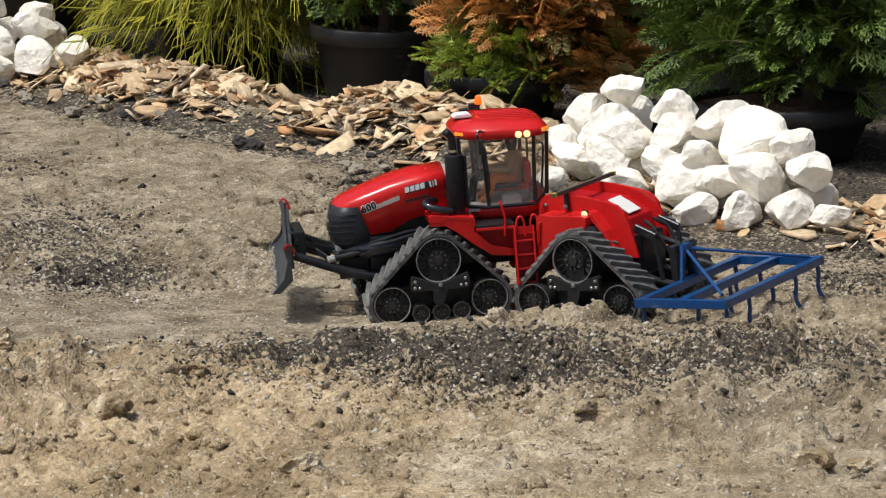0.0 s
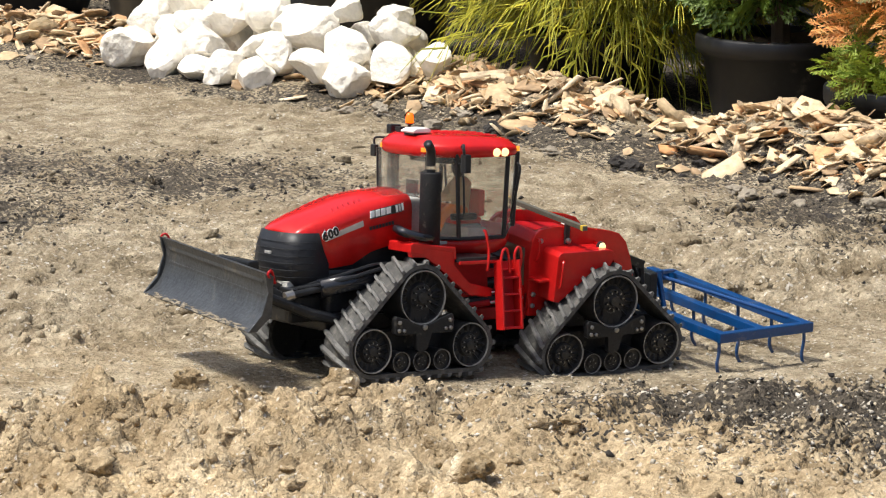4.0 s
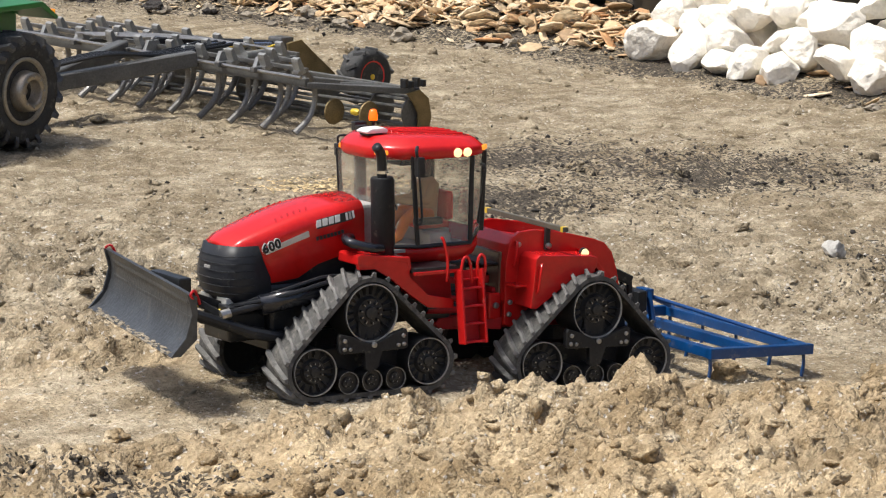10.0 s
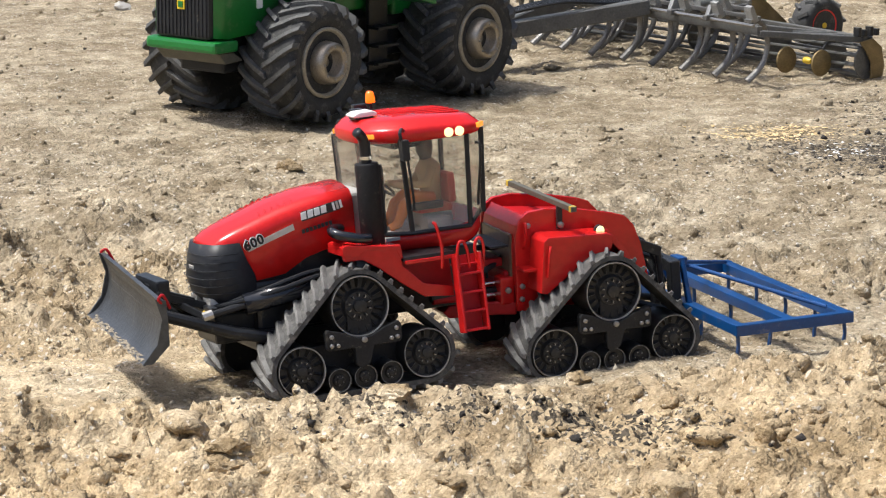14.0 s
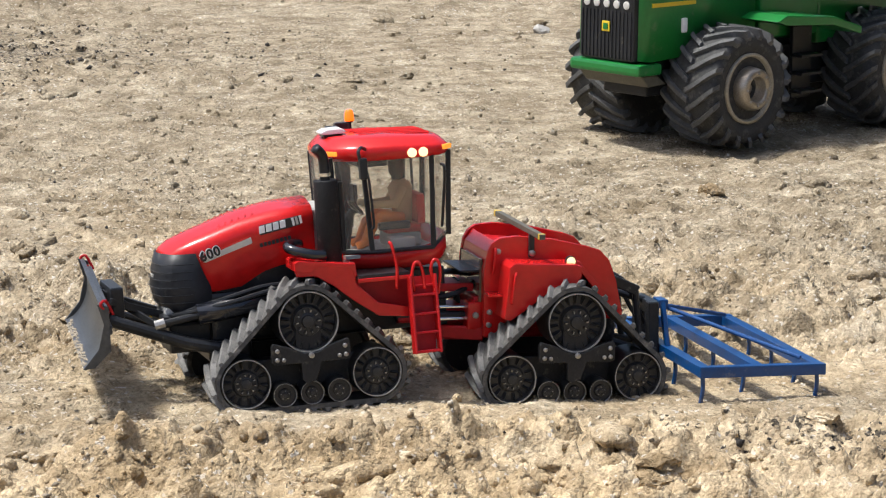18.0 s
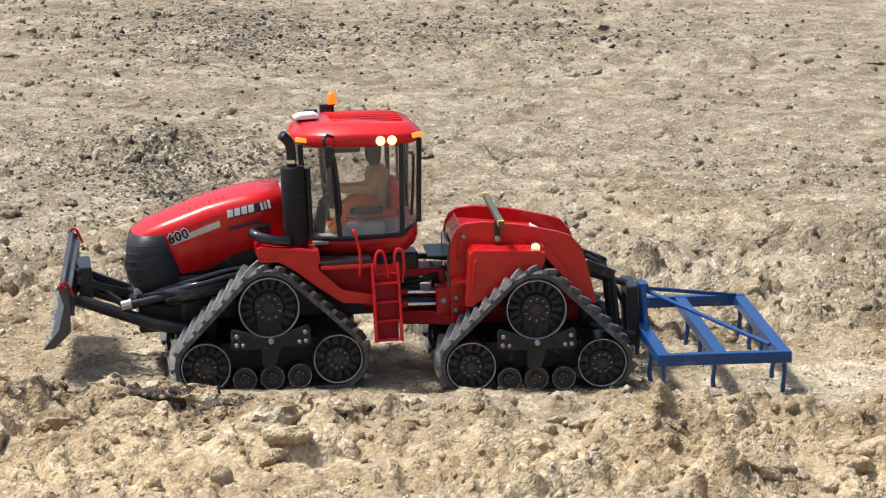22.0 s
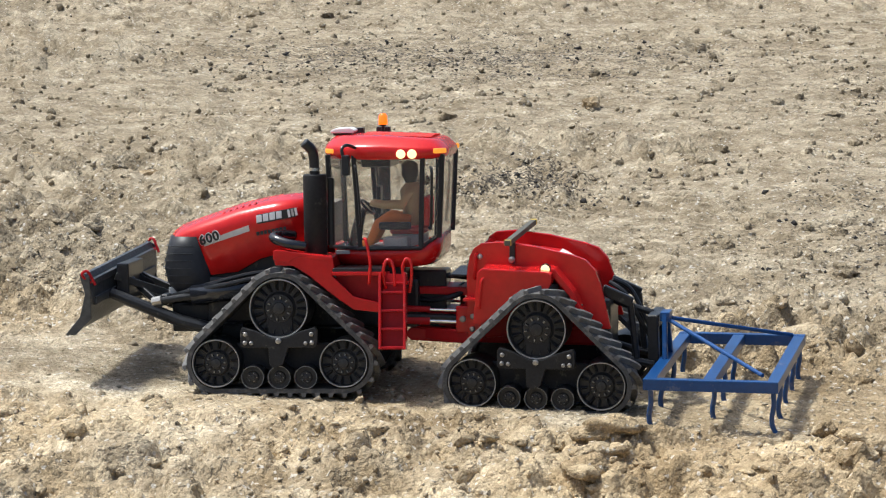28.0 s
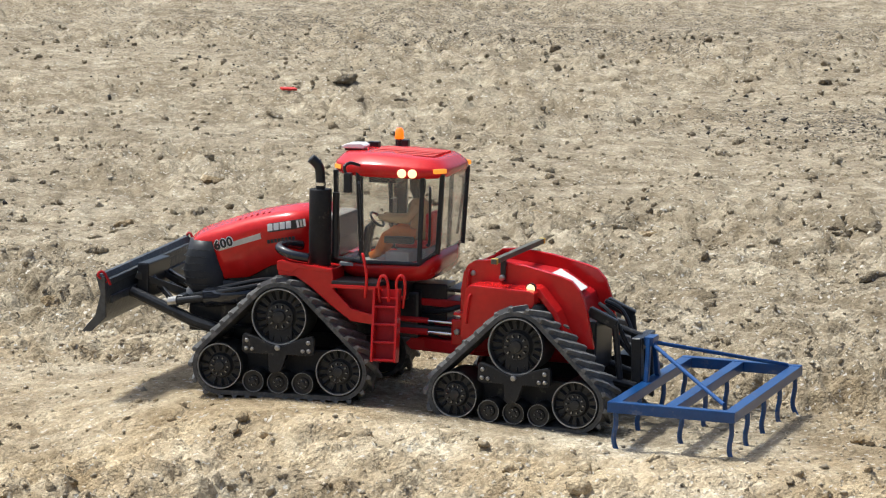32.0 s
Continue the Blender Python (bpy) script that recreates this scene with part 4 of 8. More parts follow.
def make_crumbs():
    """Loose crumbs and small clods all over the churned ground."""
    rng = random.Random(5)
    rs = np.random.RandomState(11)
    kinds = [raw(lump_mesh("crumb", rng, (1, rng.uniform(0.7, 1), rng.uniform(0.6, 0.9)), CLOD, 0.75, 1, 1.3, 2)) for _ in range(10)]
    fine = [grain(rs) for _ in range(10)]
    # crumbs: thick where the soil was turned, thinner in drifts elsewhere
    x, y = sow(rs, 150000, 2.4, 7.6)
    lat, d = lateral(x, y), bed_depth(x, y)
    drift = step(0.40, 0.62, fbm(x * 3.2, y * 3.2, 4, 8))
    dens = (0.10 + 0.42 * drift + 0.45 * churned(x, lat) + 0.25 * step(-0.13, -0.25, lat) * step(-1.0, -0.35, lat)) * (d < 0)
    dens = dens * (1 - 0.6 * smooth_sand(x, y))
    dens[np.abs(lat) < 0.12] *= 0.35
    keep = rs.uniform(0, 1.0, len(x)) < dens * 0.42
    x, y, lat = x[keep], y[keep], lat[keep]
    size = np.clip(0.0035 * np.exp(rs.normal(0, 0.50, len(x))), 0.0017, 0.012)
    size = np.where(np.abs(lat) < 0.15, np.minimum(size, 0.0042), size)
    strew("soil_crumbs", kinds, x, y, ground_height(x, y) - size * 0.05, size, rs, SOIL, "loose dry crumbs and small clods of sandy soil", "soil")
    # soft clods thrown up beside the route, half sunk
    lumps = [raw(lump_mesh("lump", rng, (1, rng.uniform(0.6, 0.95), rng.uniform(0.36, 0.50)), SOIL, 0.50, 3, 1.0, 0)) for k in range(14)]
    x, y = sow(rs, 11000, 2.4, 6.8)
    lat, d = lateral(x, y), bed_depth(x, y)
    chance = 0.02 + 0.10 * step(0.50, 0.62, fbm(x * 1.3, y * 1.3, 2, 61)) + 1.0 * churned(x, lat) * step(0.40, 0.60, fbm(x * 3, y * 3, 3, 58)) + 0.85 * step(-0.16, -0.26, lat) * step(-1.5, -0.6, lat) * step(0.42, 0.60, fbm(x * 2.6, y * 2.6, 3, 59)) * (1 - smooth_sand(x, y))
    keep = (rs.uniform(0, 1, len(x)) < chance) & (d < -0.04) & (np.abs(lat) > 0.17)
    x, y = x[keep], y[keep]
    size = np.clip(0.0085 * np.exp(rs.normal(0, 0.50, len(x))), 0.004, 0.024) * (1 + 0.5 * step(0.25, 0.5, x) * step(1.5, 1.1, x))
    low = [raw(lump_mesh("lump", rng, (1, rng.uniform(0.6, 0.95), rng.uniform(0.36, 0.50)), SOIL, 0.50, 2, 1.0, 0)) for _ in range(8)]
    for name, kind, pick in (("soil_clods", lumps, size > 0.0085), ("soil_lumps", low, size <= 0.0085)):
        px, py, ps = x[pick], y[pick], size[pick]
        strew(name, kind, px, py, ground_height(px, py) - ps * 0.10, ps, rs, SOIL, "soft crumbly clods of sandy soil, half sunk" if kind is lumps else "small crumbly lumps of sandy soil", "soil")
    # fine grit everywhere
    x, y = sow(rs, 110000, 2.4, 6.0)
    keep = rs.uniform(0, 1, len(x)) < (0.08 + 0.50 * step(0.38, 0.62, fbm(x * 2.6, y * 2.6, 4, 55))) * (bed_depth(x, y) < 0.02) * (1 - 0.75 * churned(x, lateral(x, y))) * (1 - 0.5 * smooth_sand(x, y))
    x, y = x[keep], y[keep]
    size = np.clip(0.0017 * np.exp(rs.normal(0, 0.40, len(x))), 0.0009, 0.0050)
    strew("soil_grit", fine, x, y, ground_height(x, y) + size * 0.2, size, rs, GRIT, "fine pale and grey grit on the sandy soil", "grit")
    # pale gravel grains mixed into the black soil
    x, y = sow(rs, 60000, 2.7, 4.3, -68, -38)
    keep = rs.uniform(0, 1, len(x)) < (0.02 + 0.34 * dark_soil(x, y)) * (bed_depth(x, y) < -0.1) * (x > 2.5)
    x, y = x[keep], y[keep]
    size = np.clip(0.0017 * np.exp(rs.normal(0, 0.40, len(x))), 0.0009, 0.0045)
    strew("pale_gravel", fine, x, y, ground_height(x, y) + size * 0.25, size, rs, GRAVEL, "pale gravel grains on black humus and sand", "gravel")
    # black crumbs of humus
    x, y = sow(rs, 80000, 2.4, 7.4)
    keep = rs.uniform(0, 1, len(x)) < (0.0012 + dark_soil(x, y) ** 1.1 * 0.95) * (np.abs(lateral(x, y)) > 0.12)
    x, y = x[keep], y[keep]
    size = np.clip(0.0021 * np.exp(rs.normal(0, 0.45, len(x))), 0.0011, 0.0065)
    strew("humus_crumbs", fine, x, y, ground_height(x, y) + size * 0.2, size, rs, BARK_DARK, "black crumbs of humus strewn on the sand", "humus")


def island_material(name, cols, rough=0.9, bump=0.002, bump_scale=240, scale=50):
    """Pieces that each take a shade of their own."""
    m = bpy.data.materials.new(name)
    m.use_nodes = True
    nt = m.node_tree
    b = nt.nodes["Principled BSDF"]
    b.inputs["Roughness"].default_value = rough
    geo = nt.nodes.new("ShaderNodeNewGeometry")
    r = nt.nodes.new("ShaderNodeValToRGB")
    el = r.color_ramp.elements
    el[0].color, el[1].color = (*cols[0], 1), (*cols[-1], 1)
    for i, c in enumerate(cols[1:-1]):
        e = el.new((i + 1) / (len(cols) - 1))
        e.color = (*c, 1)
    nt.links.new(geo.outputs["Random Per Island"], r.inputs[0])
    tc = nt.nodes.new("ShaderNodeTexCoord")
    n = nt.nodes.new("ShaderNodeTexNoise")
    n.inputs["Scale"].default_value, n.inputs["Detail"].default_value = scale, 5
    nt.links.new(tc.outputs["Object"], n.inputs["Vector"])
    hs = nt.nodes.new("ShaderNodeHueSaturation")
    mr = nt.nodes.new("ShaderNodeMapRange")
    mr.inputs[1].default_value, mr.inputs[2].default_value, mr.inputs[3].default_value, mr.inputs[4].default_value = 0.3, 0.7, 0.75, 1.25
    nt.links.new(n.outputs[0], mr.inputs[0])
    nt.links.new(mr.outputs[0], hs.inputs["Value"])
    nt.links.new(r.outputs[0], hs.inputs["Color"])
    nt.links.new(hs.outputs[0], b.inputs["Base Color"])
    if bump:
        nb = nt.nodes.new("ShaderNodeTexNoise")
        nb.inputs["Scale"].default_value, nb.inputs["Detail"].default_value = bump_scale, 4
        nt.links.new(tc.outputs["Object"], nb.inputs["Vector"])
        bp = nt.nodes.new("ShaderNodeBump")
        bp.inputs["Distance"].default_value = bump
        nt.links.new(nb.outputs[0], bp.inputs["Height"])
        nt.links.new(bp.outputs[0], b.inputs["Normal"])
    return m


GRIT = island_material("pale_grit", [(0.20, 0.17, 0.125), (0.36, 0.30, 0.20), (0.30, 0.25, 0.175), (0.44, 0.37, 0.26), (0.47, 0.40, 0.285), (0.34, 0.285, 0.20), (0.54, 0.475, 0.36)], bump=0)
GRAVEL = island_material("gravel_grain", [(0.46, 0.42, 0.35), (0.36, 0.33, 0.27), (0.56, 0.52, 0.45), (0.40, 0.35, 0.27)], bump=0)
make_crumbs()


def make_clods():
    """Large single clods that stand out beside the route."""
    rng = random.Random(21)
    spots = [(2.76, 1.12, 28), (2.78, 1.08, 18), (2.48, 1.78, 22), (2.45, 1.53, 24), (2.64, 2.25, 22), (2.67, 2.08, 22), (2.56, 2.15, 16), (2.32, 2.05, 20), (2.81, 1.98, 18), (2.71, 1.84, 14), (2.45, 2.22, 18),
             (1.57, 2.34, 22), (1.81, 2.43, 20), (1.55, 2.37, 18), (2.01, 2.43, 14), (1.79, 2.41, 16), (1.30, 2.46, 16), (1.42, 2.47, 15), (1.56, 2.33, 18), (2.47, 3.56, 20), (0.91, 2.75, 30), (0.73, 2.74, 28), (0.72, 3.00, 14)]
    spots2 = [(0.87, 2.87, 16), (0.87, 2.92, 14), (0.80, 2.83, 18), (0.69, 2.79, 26), (0.87, 2.79, 18), (0.12, 4.93, 22), (0.27, 4.78, 28), (0.34, 3.30, 14), (-0.38, 5.51, 20), (-0.27, 5.22, 26), (-0.57, 4.86, 20), (-0.49, 4.10, 18),
              (-0.44, 4.71, 16), (2.10, 3.67, 30), (2.05, 3.62, 20), (2.0, 3.5, 22), (1.37, 3.92, 16), (1.42, 3.90, 22), (1.48, 3.86, 18), (0.99, 5.27, 22), (-0.34, 5.19, 20)]
    for i, (x, y, r) in enumerate(spots + spots2):
        s = r / 1000.0
        z = float(ground_height(np.array([x]), np.array([y]))[0])
        ob = new("soil_clod", lump_mesh("soil_clod", rng, (s, s * rng.uniform(0.65, 0.9), s * rng.uniform(0.45, 0.65)), SOIL, 0.42, 3, 1.0, 4))
        ob.matrix_world = place(x, y, z + s * 0.18, rng.uniform(0, 6.28), 1.0)
        tagged(ob, "large dry clod of sandy soil on the churned ground", "clod", "clods on the ground")
    for name, x, y, s, mat, label in (("pebble", 3.28, 2.65, 0.017, PEBBLE_GREY, "rounded grey stone lying on the sand"), ("pebble", 2.50, 2.99, 0.013, PEBBLE_GREY, "pale grey stone half sunk in soil"),
                                      ("pebble", 2.53, 3.03, 0.012, PEBBLE_GREY, "pale grey stone half sunk in soil"), ("pebble", 3.13, 5.02, 0.014, PEBBLE_GREY, "small pale stone on the sand")):
        me = lump_mesh(name, rng, (s, s * 0.8, s * 0.7), mat, 0.3, 3, 1.0, 5)
        ob = new(name, me)
        ob.matrix_world = place(x, y, float(ground_height(np.array([x]), np.array([y]))[0]) + s * 0.3, rng.uniform(0, 6), 1.0)
        tagged(ob, label, "stone", "pebbles on the sand")
    b = box(-0.014, 0.014, -0.008, 0.008, 0, 0.004, 0.001)
    scrap = part("red_scrap", b, SEAT_RED)
    scrap.matrix_world = pose(-0.24, 6.24, float(ground_height(np.array([-0.24]), np.array([6.24]))[0]) + 0.006, 4, 3, 20)
    tagged(scrap, "small red plastic scrap lying on the sand", "scrap")


make_clods()

# ---- the planted bed behind the arena: stone piles, wood chips, potted conifers ----
PILE_RIGHT = [(4.09, 2.08, 0.15, 31), (4.07, 2.13, 0.117, 33), (4.03, 2.07, 0.098, 40), (4.04, 1.97, 0.134, 34), (4.0, 1.87, 0.129, 38), (4.0, 1.95, 0.107, 36), (3.97, 1.81, 0.108, 51), (3.97, 1.75, 0.112, 33), (4.03, 2.15, 0.08, 31), (3.98, 2.04, 0.066, 42), (3.95, 1.88, 0.084, 35), (4.0, 2.02, 0.093, 36), (4.0, 2.11, 0.057, 32), (3.95, 1.94, 0.07, 36), (3.93, 1.78, 0.07, 42), (3.93, 1.7, 0.084, 34), (3.92, 1.89, 0.051, 39), (3.94, 1.99, 0.044, 32), (3.96, 2.12, 0.03, 30), (3.92, 1.83, 0.061, 31), (3.88, 1.85, 0.024, 31), (3.88, 1.78, 0.028, 35), (3.89, 1.71, 0.036, 34), (3.9, 1.65, 0.034, 24)]
PILE_LEFT = [(4.54, 4.06, 0.084, 37), (4.55, 3.98, 0.108, 34), (4.54, 3.88, 0.108, 46), (4.54, 3.79, 0.117, 38), (4.49, 3.65, 0.095, 48), (4.52, 3.61, 0.126, 28), (4.51, 3.72, 0.096, 28), (4.51, 3.93, 0.078, 38), (4.5, 3.97, 0.06, 34), (4.48, 4.05, 0.034, 41), (4.47, 3.76, 0.062, 28), (4.47, 3.88, 0.042, 45), (4.45, 3.94, 0.028, 44), (4.46, 3.56, 0.073, 42), (4.5, 3.5, 0.103, 38), (4.52, 3.5, 0.125, 27), (4.46, 3.71, 0.054, 35), (4.42, 3.72, 0.026, 32), (4.43, 3.6, 0.04, 36), (4.42, 3.79, 0.022, 37), (4.42, 3.85, 0.022, 33), (4.42, 3.53, 0.03, 38), (4.45, 3.46, 0.056, 40), (4.48, 3.4, 0.067, 30)]


def make_stones():
    rng = random.Random(3)
    for pile, group in ((PILE_RIGHT, "white stones by the green conifer"), (PILE_LEFT, "white stones by the golden cypress")):
        for x, y, z, r in pile:
            s = r / 1000.0 * (1.06 if pile is PILE_RIGHT else 1.17)
            me = lump_mesh("white_stone", rng, (s * rng.uniform(1.0, 1.40), s * rng.uniform(0.92, 1.15), s * rng.uniform(0.74, 0.95)), STONE, 0.10, 4, 1.0, 17)
            ob = new("white_stone", me)
            ob.matrix_world = Matrix.Translation((x + s * 0.45, y + s * 0.3, z + 0.004)) @ Euler((rng.uniform(-0.5, 0.5), rng.uniform(-0.5, 0.5), rng.uniform(0, 6.28))).to_matrix().to_4x4()
            tagged(ob, "broken white limestone rock stacked in a pile", "rock", group)
            # hidden core stones carry the upper ones
            if z > 0.05:
                core = new("white_stone", me)
                core.matrix_world = Matrix.Translation((x + s * 0.45 + 0.05, y + s * 0.3 + 0.01, max(0.03, z - s * 1.25))) @ Euler((1.2, rng.uniform(-0.5, 0.5), rng.uniform(0, 6.28))).to_matrix().to_4x4()
                tagged(core, "broken white limestone rock inside a pile", "rock", group)


make_stones()
CHIP = island_material("wood_chip", [(0.55, 0.40, 0.22), (0.44, 0.29, 0.15), (0.72, 0.57, 0.36), (0.50, 0.24, 0.09), (0.63, 0.48, 0.285), (0.30, 0.20, 0.11), (0.58, 0.44, 0.26), (0.76, 0.62, 0.42), (0.46, 0.33, 0.19)], 0.8, 0.0025, 130, 90)
CHIP_ONE = material("wood_chip_single", (0.60, 0.44, 0.27), 0.8, vary=0.3, scale=60, bump=0.002, bump_scale=120, obj_random=0.35)


def chip_mesh(rng, n=7):
    """A splintered flake: a flat ragged plate with a slight bend."""
    w, t = rng.uniform(0.17, 0.42), rng.uniform(0.03, 0.07)
    skew, curl = rng.uniform(-0.35, 0.35), rng.uniform(-0.22, 0.22)
    rim = []
    for k in range(n):
        a = 2 * math.pi * (k + rng.uniform(-0.3, 0.3)) / n
        x = 0.5 * math.copysign(abs(math.cos(a)) ** 0.6, math.cos(a)) * rng.uniform(0.78, 1.08)
        y = w * math.copysign(abs(math.sin(a)) ** 0.7, math.sin(a)) * rng.uniform(0.7, 1.1)
        rim.append((x + skew * y, y))
    v = [(x, y, curl * x * x - t * 0.5) for x, y in rim] + [(x * rng.uniform(0.82, 0.98), y * rng.uniform(0.75, 0.98), curl * x * x + t * rng.uniform(0.2, 0.6)) for x, y in rim]
    f = []
    for k in range(1, n - 1):
        f += [(0, k + 1, k), (n, n + k, n + k + 1)]
    for k in range(n):
        j = (k + 1) % n
        f += [(k, j, n + j), (k, n + j, n + k)]
    return np.array(v), np.array(f, dtype=np.int64)


def chip_heap(y):
    """How much chip lies along the edge at y: none under the stone piles."""
    return 0.2 + 0.8 * (step(2.12, 2.3, y) * step(3.62, 3.4, y) + step(4.1, 4.25, y) * step(5.9, 5.2, y) + step(1.62, 1.5, y))


def make_chips():
    rng = random.Random(9)
    rs = np.random.RandomState(4)
    kinds = [chip_mesh(rng, rng.choice((5, 6, 7, 8))) for _ in range(16)]
    n = 19000
    y = rs.uniform(0.9, 6.2, n)
    d = rs.uniform(-0.07, 0.33, n)
    y = np.concatenate([y, rs.uniform(0.9, 1.64, 2600)])
    d = np.concatenate([d, rs.uniform(-0.06, 0.30, 2600)])
    n = len(y)
    heap = chip_heap(y)
    gap = 1 - 0.90 * np.exp(-((y - 2.83) / 0.085) ** 2)
    keep = rs.uniform(0, 1, n) < heap * gap * np.where(d < 0.0, 0.35, 1.0) * step(0.26, 0.17, d) * step(-0.07, 0.10, d + 0.03 * noise2(y * 6, y * 0, 31)) * (0.55 + 0.6 * noise2(y * 9, d * 9, 29))
    y, d = y[keep], d[keep]
    x = np.interp(y, EDGE_Y, EDGE_X) + d
    z = ground_height(x, y) + 0.25 * heap_height(d, y) * rs.uniform(0.0, 1.0, len(y)) - 0.002
    size = np.clip(0.0225 * np.exp(rs.normal(0, 0.58, len(y))), 0.007, 0.085)
    places, single = [], []
    for i in range(len(y)):
        m = place(x[i], y[i], z[i] + 0.006, rs.uniform(0, 6.28), size[i], None, rs.normal(0, 0.42), rs.normal(0, 0.36) - 0.2)
        (single if i % 17 == 0 and len(single) < 220 else places).append((int(rs.randint(0, 16)), m))
    mulch = scatter("wood_chip_mulch", kinds, places, CHIP, "heap of pale splintered wood chips edging the bed", "mulch")
    meshes = []
    for v, f in kinds:
        me = bpy.data.meshes.new("chip")
        me.from_pydata(v.tolist(), [], f.tolist())
        me.materials.append(CHIP_ONE)
        meshes.append(me)
    for k, m in single:
        shared("chip", meshes[k], Matrix.Translation((0, 0, 0.012)) @ m, mulch)
    # sawdust spill on the sand
    places = []
    fine = [chip_mesh(rng, 4) for _ in range(4)]
    for _ in range(620):
        a, b = rs.normal(0, 0.045), rs.normal(0, 0.034)
        px, py = 3.19 + a * 0.70 - b * 0.7, 3.46 - a * 0.70 - b * 0.7
        places.append((int(rs.randint(0, 4)), place(px, py, float(ground_height(np.array([px]), np.array([py]))[0]) + 0.002, rs.uniform(0, 6.28), rs.uniform(0.004, 0.009), None, rs.normal(0, 0.3))))
    scatter("sawdust_spill", fine, places, SAWDUST, "spill of pale yellow wood shavings on the sand", "shavings")
    places = []
    for _ in range(50):
        a, b = rs.normal(0, 0.05), rs.normal(0, 0.03)
        px, py = 3.14 + a, 3.28 + b
        places.append((int(rs.randint(0, 4)), place(px, py, float(ground_height(np.array([px]), np.array([py]))[0]) + 0.002, rs.uniform(0, 6.28), rs.uniform(0.005, 0.010), None, rs.normal(0, 0.3))))
    scatter("white_shavings", fine, places, WHITE_PLASTIC, "white flakes strewn on black humus", "shavings")
    # stones and humus lumps under the far chips
    for i in range(60):
        yy = rs.uniform(4.2, 5.6) if i % 2 else rs.uniform(2.2, 3.5)
        xx = float(np.interp(yy, EDGE_Y, EDGE_X)) + rs.uniform(-0.13, 0.0)
        s = rs.uniform(0.010, 0.030) if i % 2 else rs.uniform(0.008, 0.018)
        me = lump_mesh("edge_stone", rng, (s, s * 0.8, s * 0.55), PEBBLE_DARK if i % 3 else BARK_DARK, 0.5, 3, 1.0, 6)
        ob = new("edge_stone", me)
        ob.matrix_world = place(xx, yy, float(ground_height(np.array([xx]), np.array([yy]))[0]) + s * 0.25, rs.uniform(0, 6), 1.0)
        tagged(ob, "dull grey lump of soil and stone at the bed's edge", "stone", "lumps along the bed's edge")


SAWDUST = island_material("sawdust", [(0.66, 0.52, 0.29), (0.58, 0.42, 0.20), (0.72, 0.60, 0.38)], 0.85, 0, 100, 60)
PEBBLE_DARK = material("dull_stone", (0.27, 0.235, 0.18), 0.9, vary=0.3, scale=60, bump=0.002, bump_scale=150)
make_chips()


def leaf_material(name, cols):
    m = island_material(name, cols, 0.55, 0, 100, 30)
    nt = m.node_tree
    b = nt.nodes["Principled BSDF"]
    out = nt.nodes["Material Output"]
    tl = nt.nodes.new("ShaderNodeBsdfTranslucent")
    nt.links.new(b.inputs["Base Color"].links[0].from_socket, tl.inputs[0])
    mx = nt.nodes.new("ShaderNodeMixShader")
    mx.inputs[0].default_value = 0.28
    nt.links.new(b.outputs[0], mx.inputs[1])
    nt.links.new(tl.outputs[0], mx.inputs[2])
    nt.links.new(mx.outputs[0], out.inputs[0])
    return m


LEAF_GOLD = leaf_material("golden_thread_leaf", [(0.34, 0.36, 0.018), (0.55, 0.52, 0.028), (0.68, 0.60, 0.055), (0.18, 0.23, 0.016), (0.62, 0.56, 0.06)])
LEAF_GREEN = leaf_material("green_scale_leaf", [(0.070, 0.115, 0.012), (0.100, 0.16, 0.017), (0.155, 0.225, 0.035), (0.048, 0.082, 0.009)])
LEAF_BRIGHT = leaf_material("bright_green_leaf", [(0.24, 0.33, 0.03), (0.37, 0.44, 0.05), (0.16, 0.25, 0.025)])
LEAF_BROWN = leaf_material("rust_brown_leaf", [(0.74, 0.34, 0.085), (0.60, 0.26, 0.07), (0.80, 0.43, 0.13), (0.46, 0.31, 0.09)])
LEAF_OLIVE = leaf_material("olive_brown_leaf", [(0.20, 0.15, 0.03), (0.16, 0.16, 0.03), (0.28, 0.17, 0.05), (0.22, 0.22, 0.03)])
TWIG = material("twig_bark", (0.09, 0.06, 0.035), 0.9, vary=0.3, scale=60)
POT_SOIL = material("potting_soil", (0.13, 0.08, 0.045), 0.95, vary=0.45, scale=70, bump=0.004, bump_scale=200)


def make_pot(x, y, z0, r, h, label):
    root = tagged(new("plant_pot"), label, "plant pot", "black pots along the bed")
    root.matrix_world = pose(x, y, z0)
    wall = [(r * 0.80, 0.0), (r * 0.83, 0.01), (r * 0.96, h - 0.03), (r * 1.02, h - 0.028), (r * 1.05, h - 0.02), (r * 1.05, h - 0.004), (r * 1.03, h), (r * 0.98, h), (r * 0.96, h - 0.006), (r * 0.93, h - 0.03)]
    part("pot_wall", lathe(wall, (0, 0, 0), "Z", 40), POT, root, smooth=True)
    rngs = random.Random(int(x * 100))
    v, f = [(0, 0, h - 0.014)], []
    for k in range(1, 7):
        for j in range(24):
            a = 2 * math.pi * j / 24
            v.append((r * 0.95 * k / 6 * math.cos(a), r * 0.95 * k / 6 * math.sin(a), h - 0.020 + rngs.uniform(0, 0.012)))
    for j in range(24):
        f.append((0, 1 + j, 1 + (j + 1) % 24))
        for k in range(5):
            a, b = 1 + 24 * k, 1 + 24 * (k + 1)
            f.append((a + j, b + j, b + (j + 1) % 24, a + (j + 1) % 24))
    me = bpy.data.meshes.new("soil")
    me.from_pydata(v, [], f)
    me.materials.append(POT_SOIL)
    so = new("soil", me)
    so.parent = root
    return root


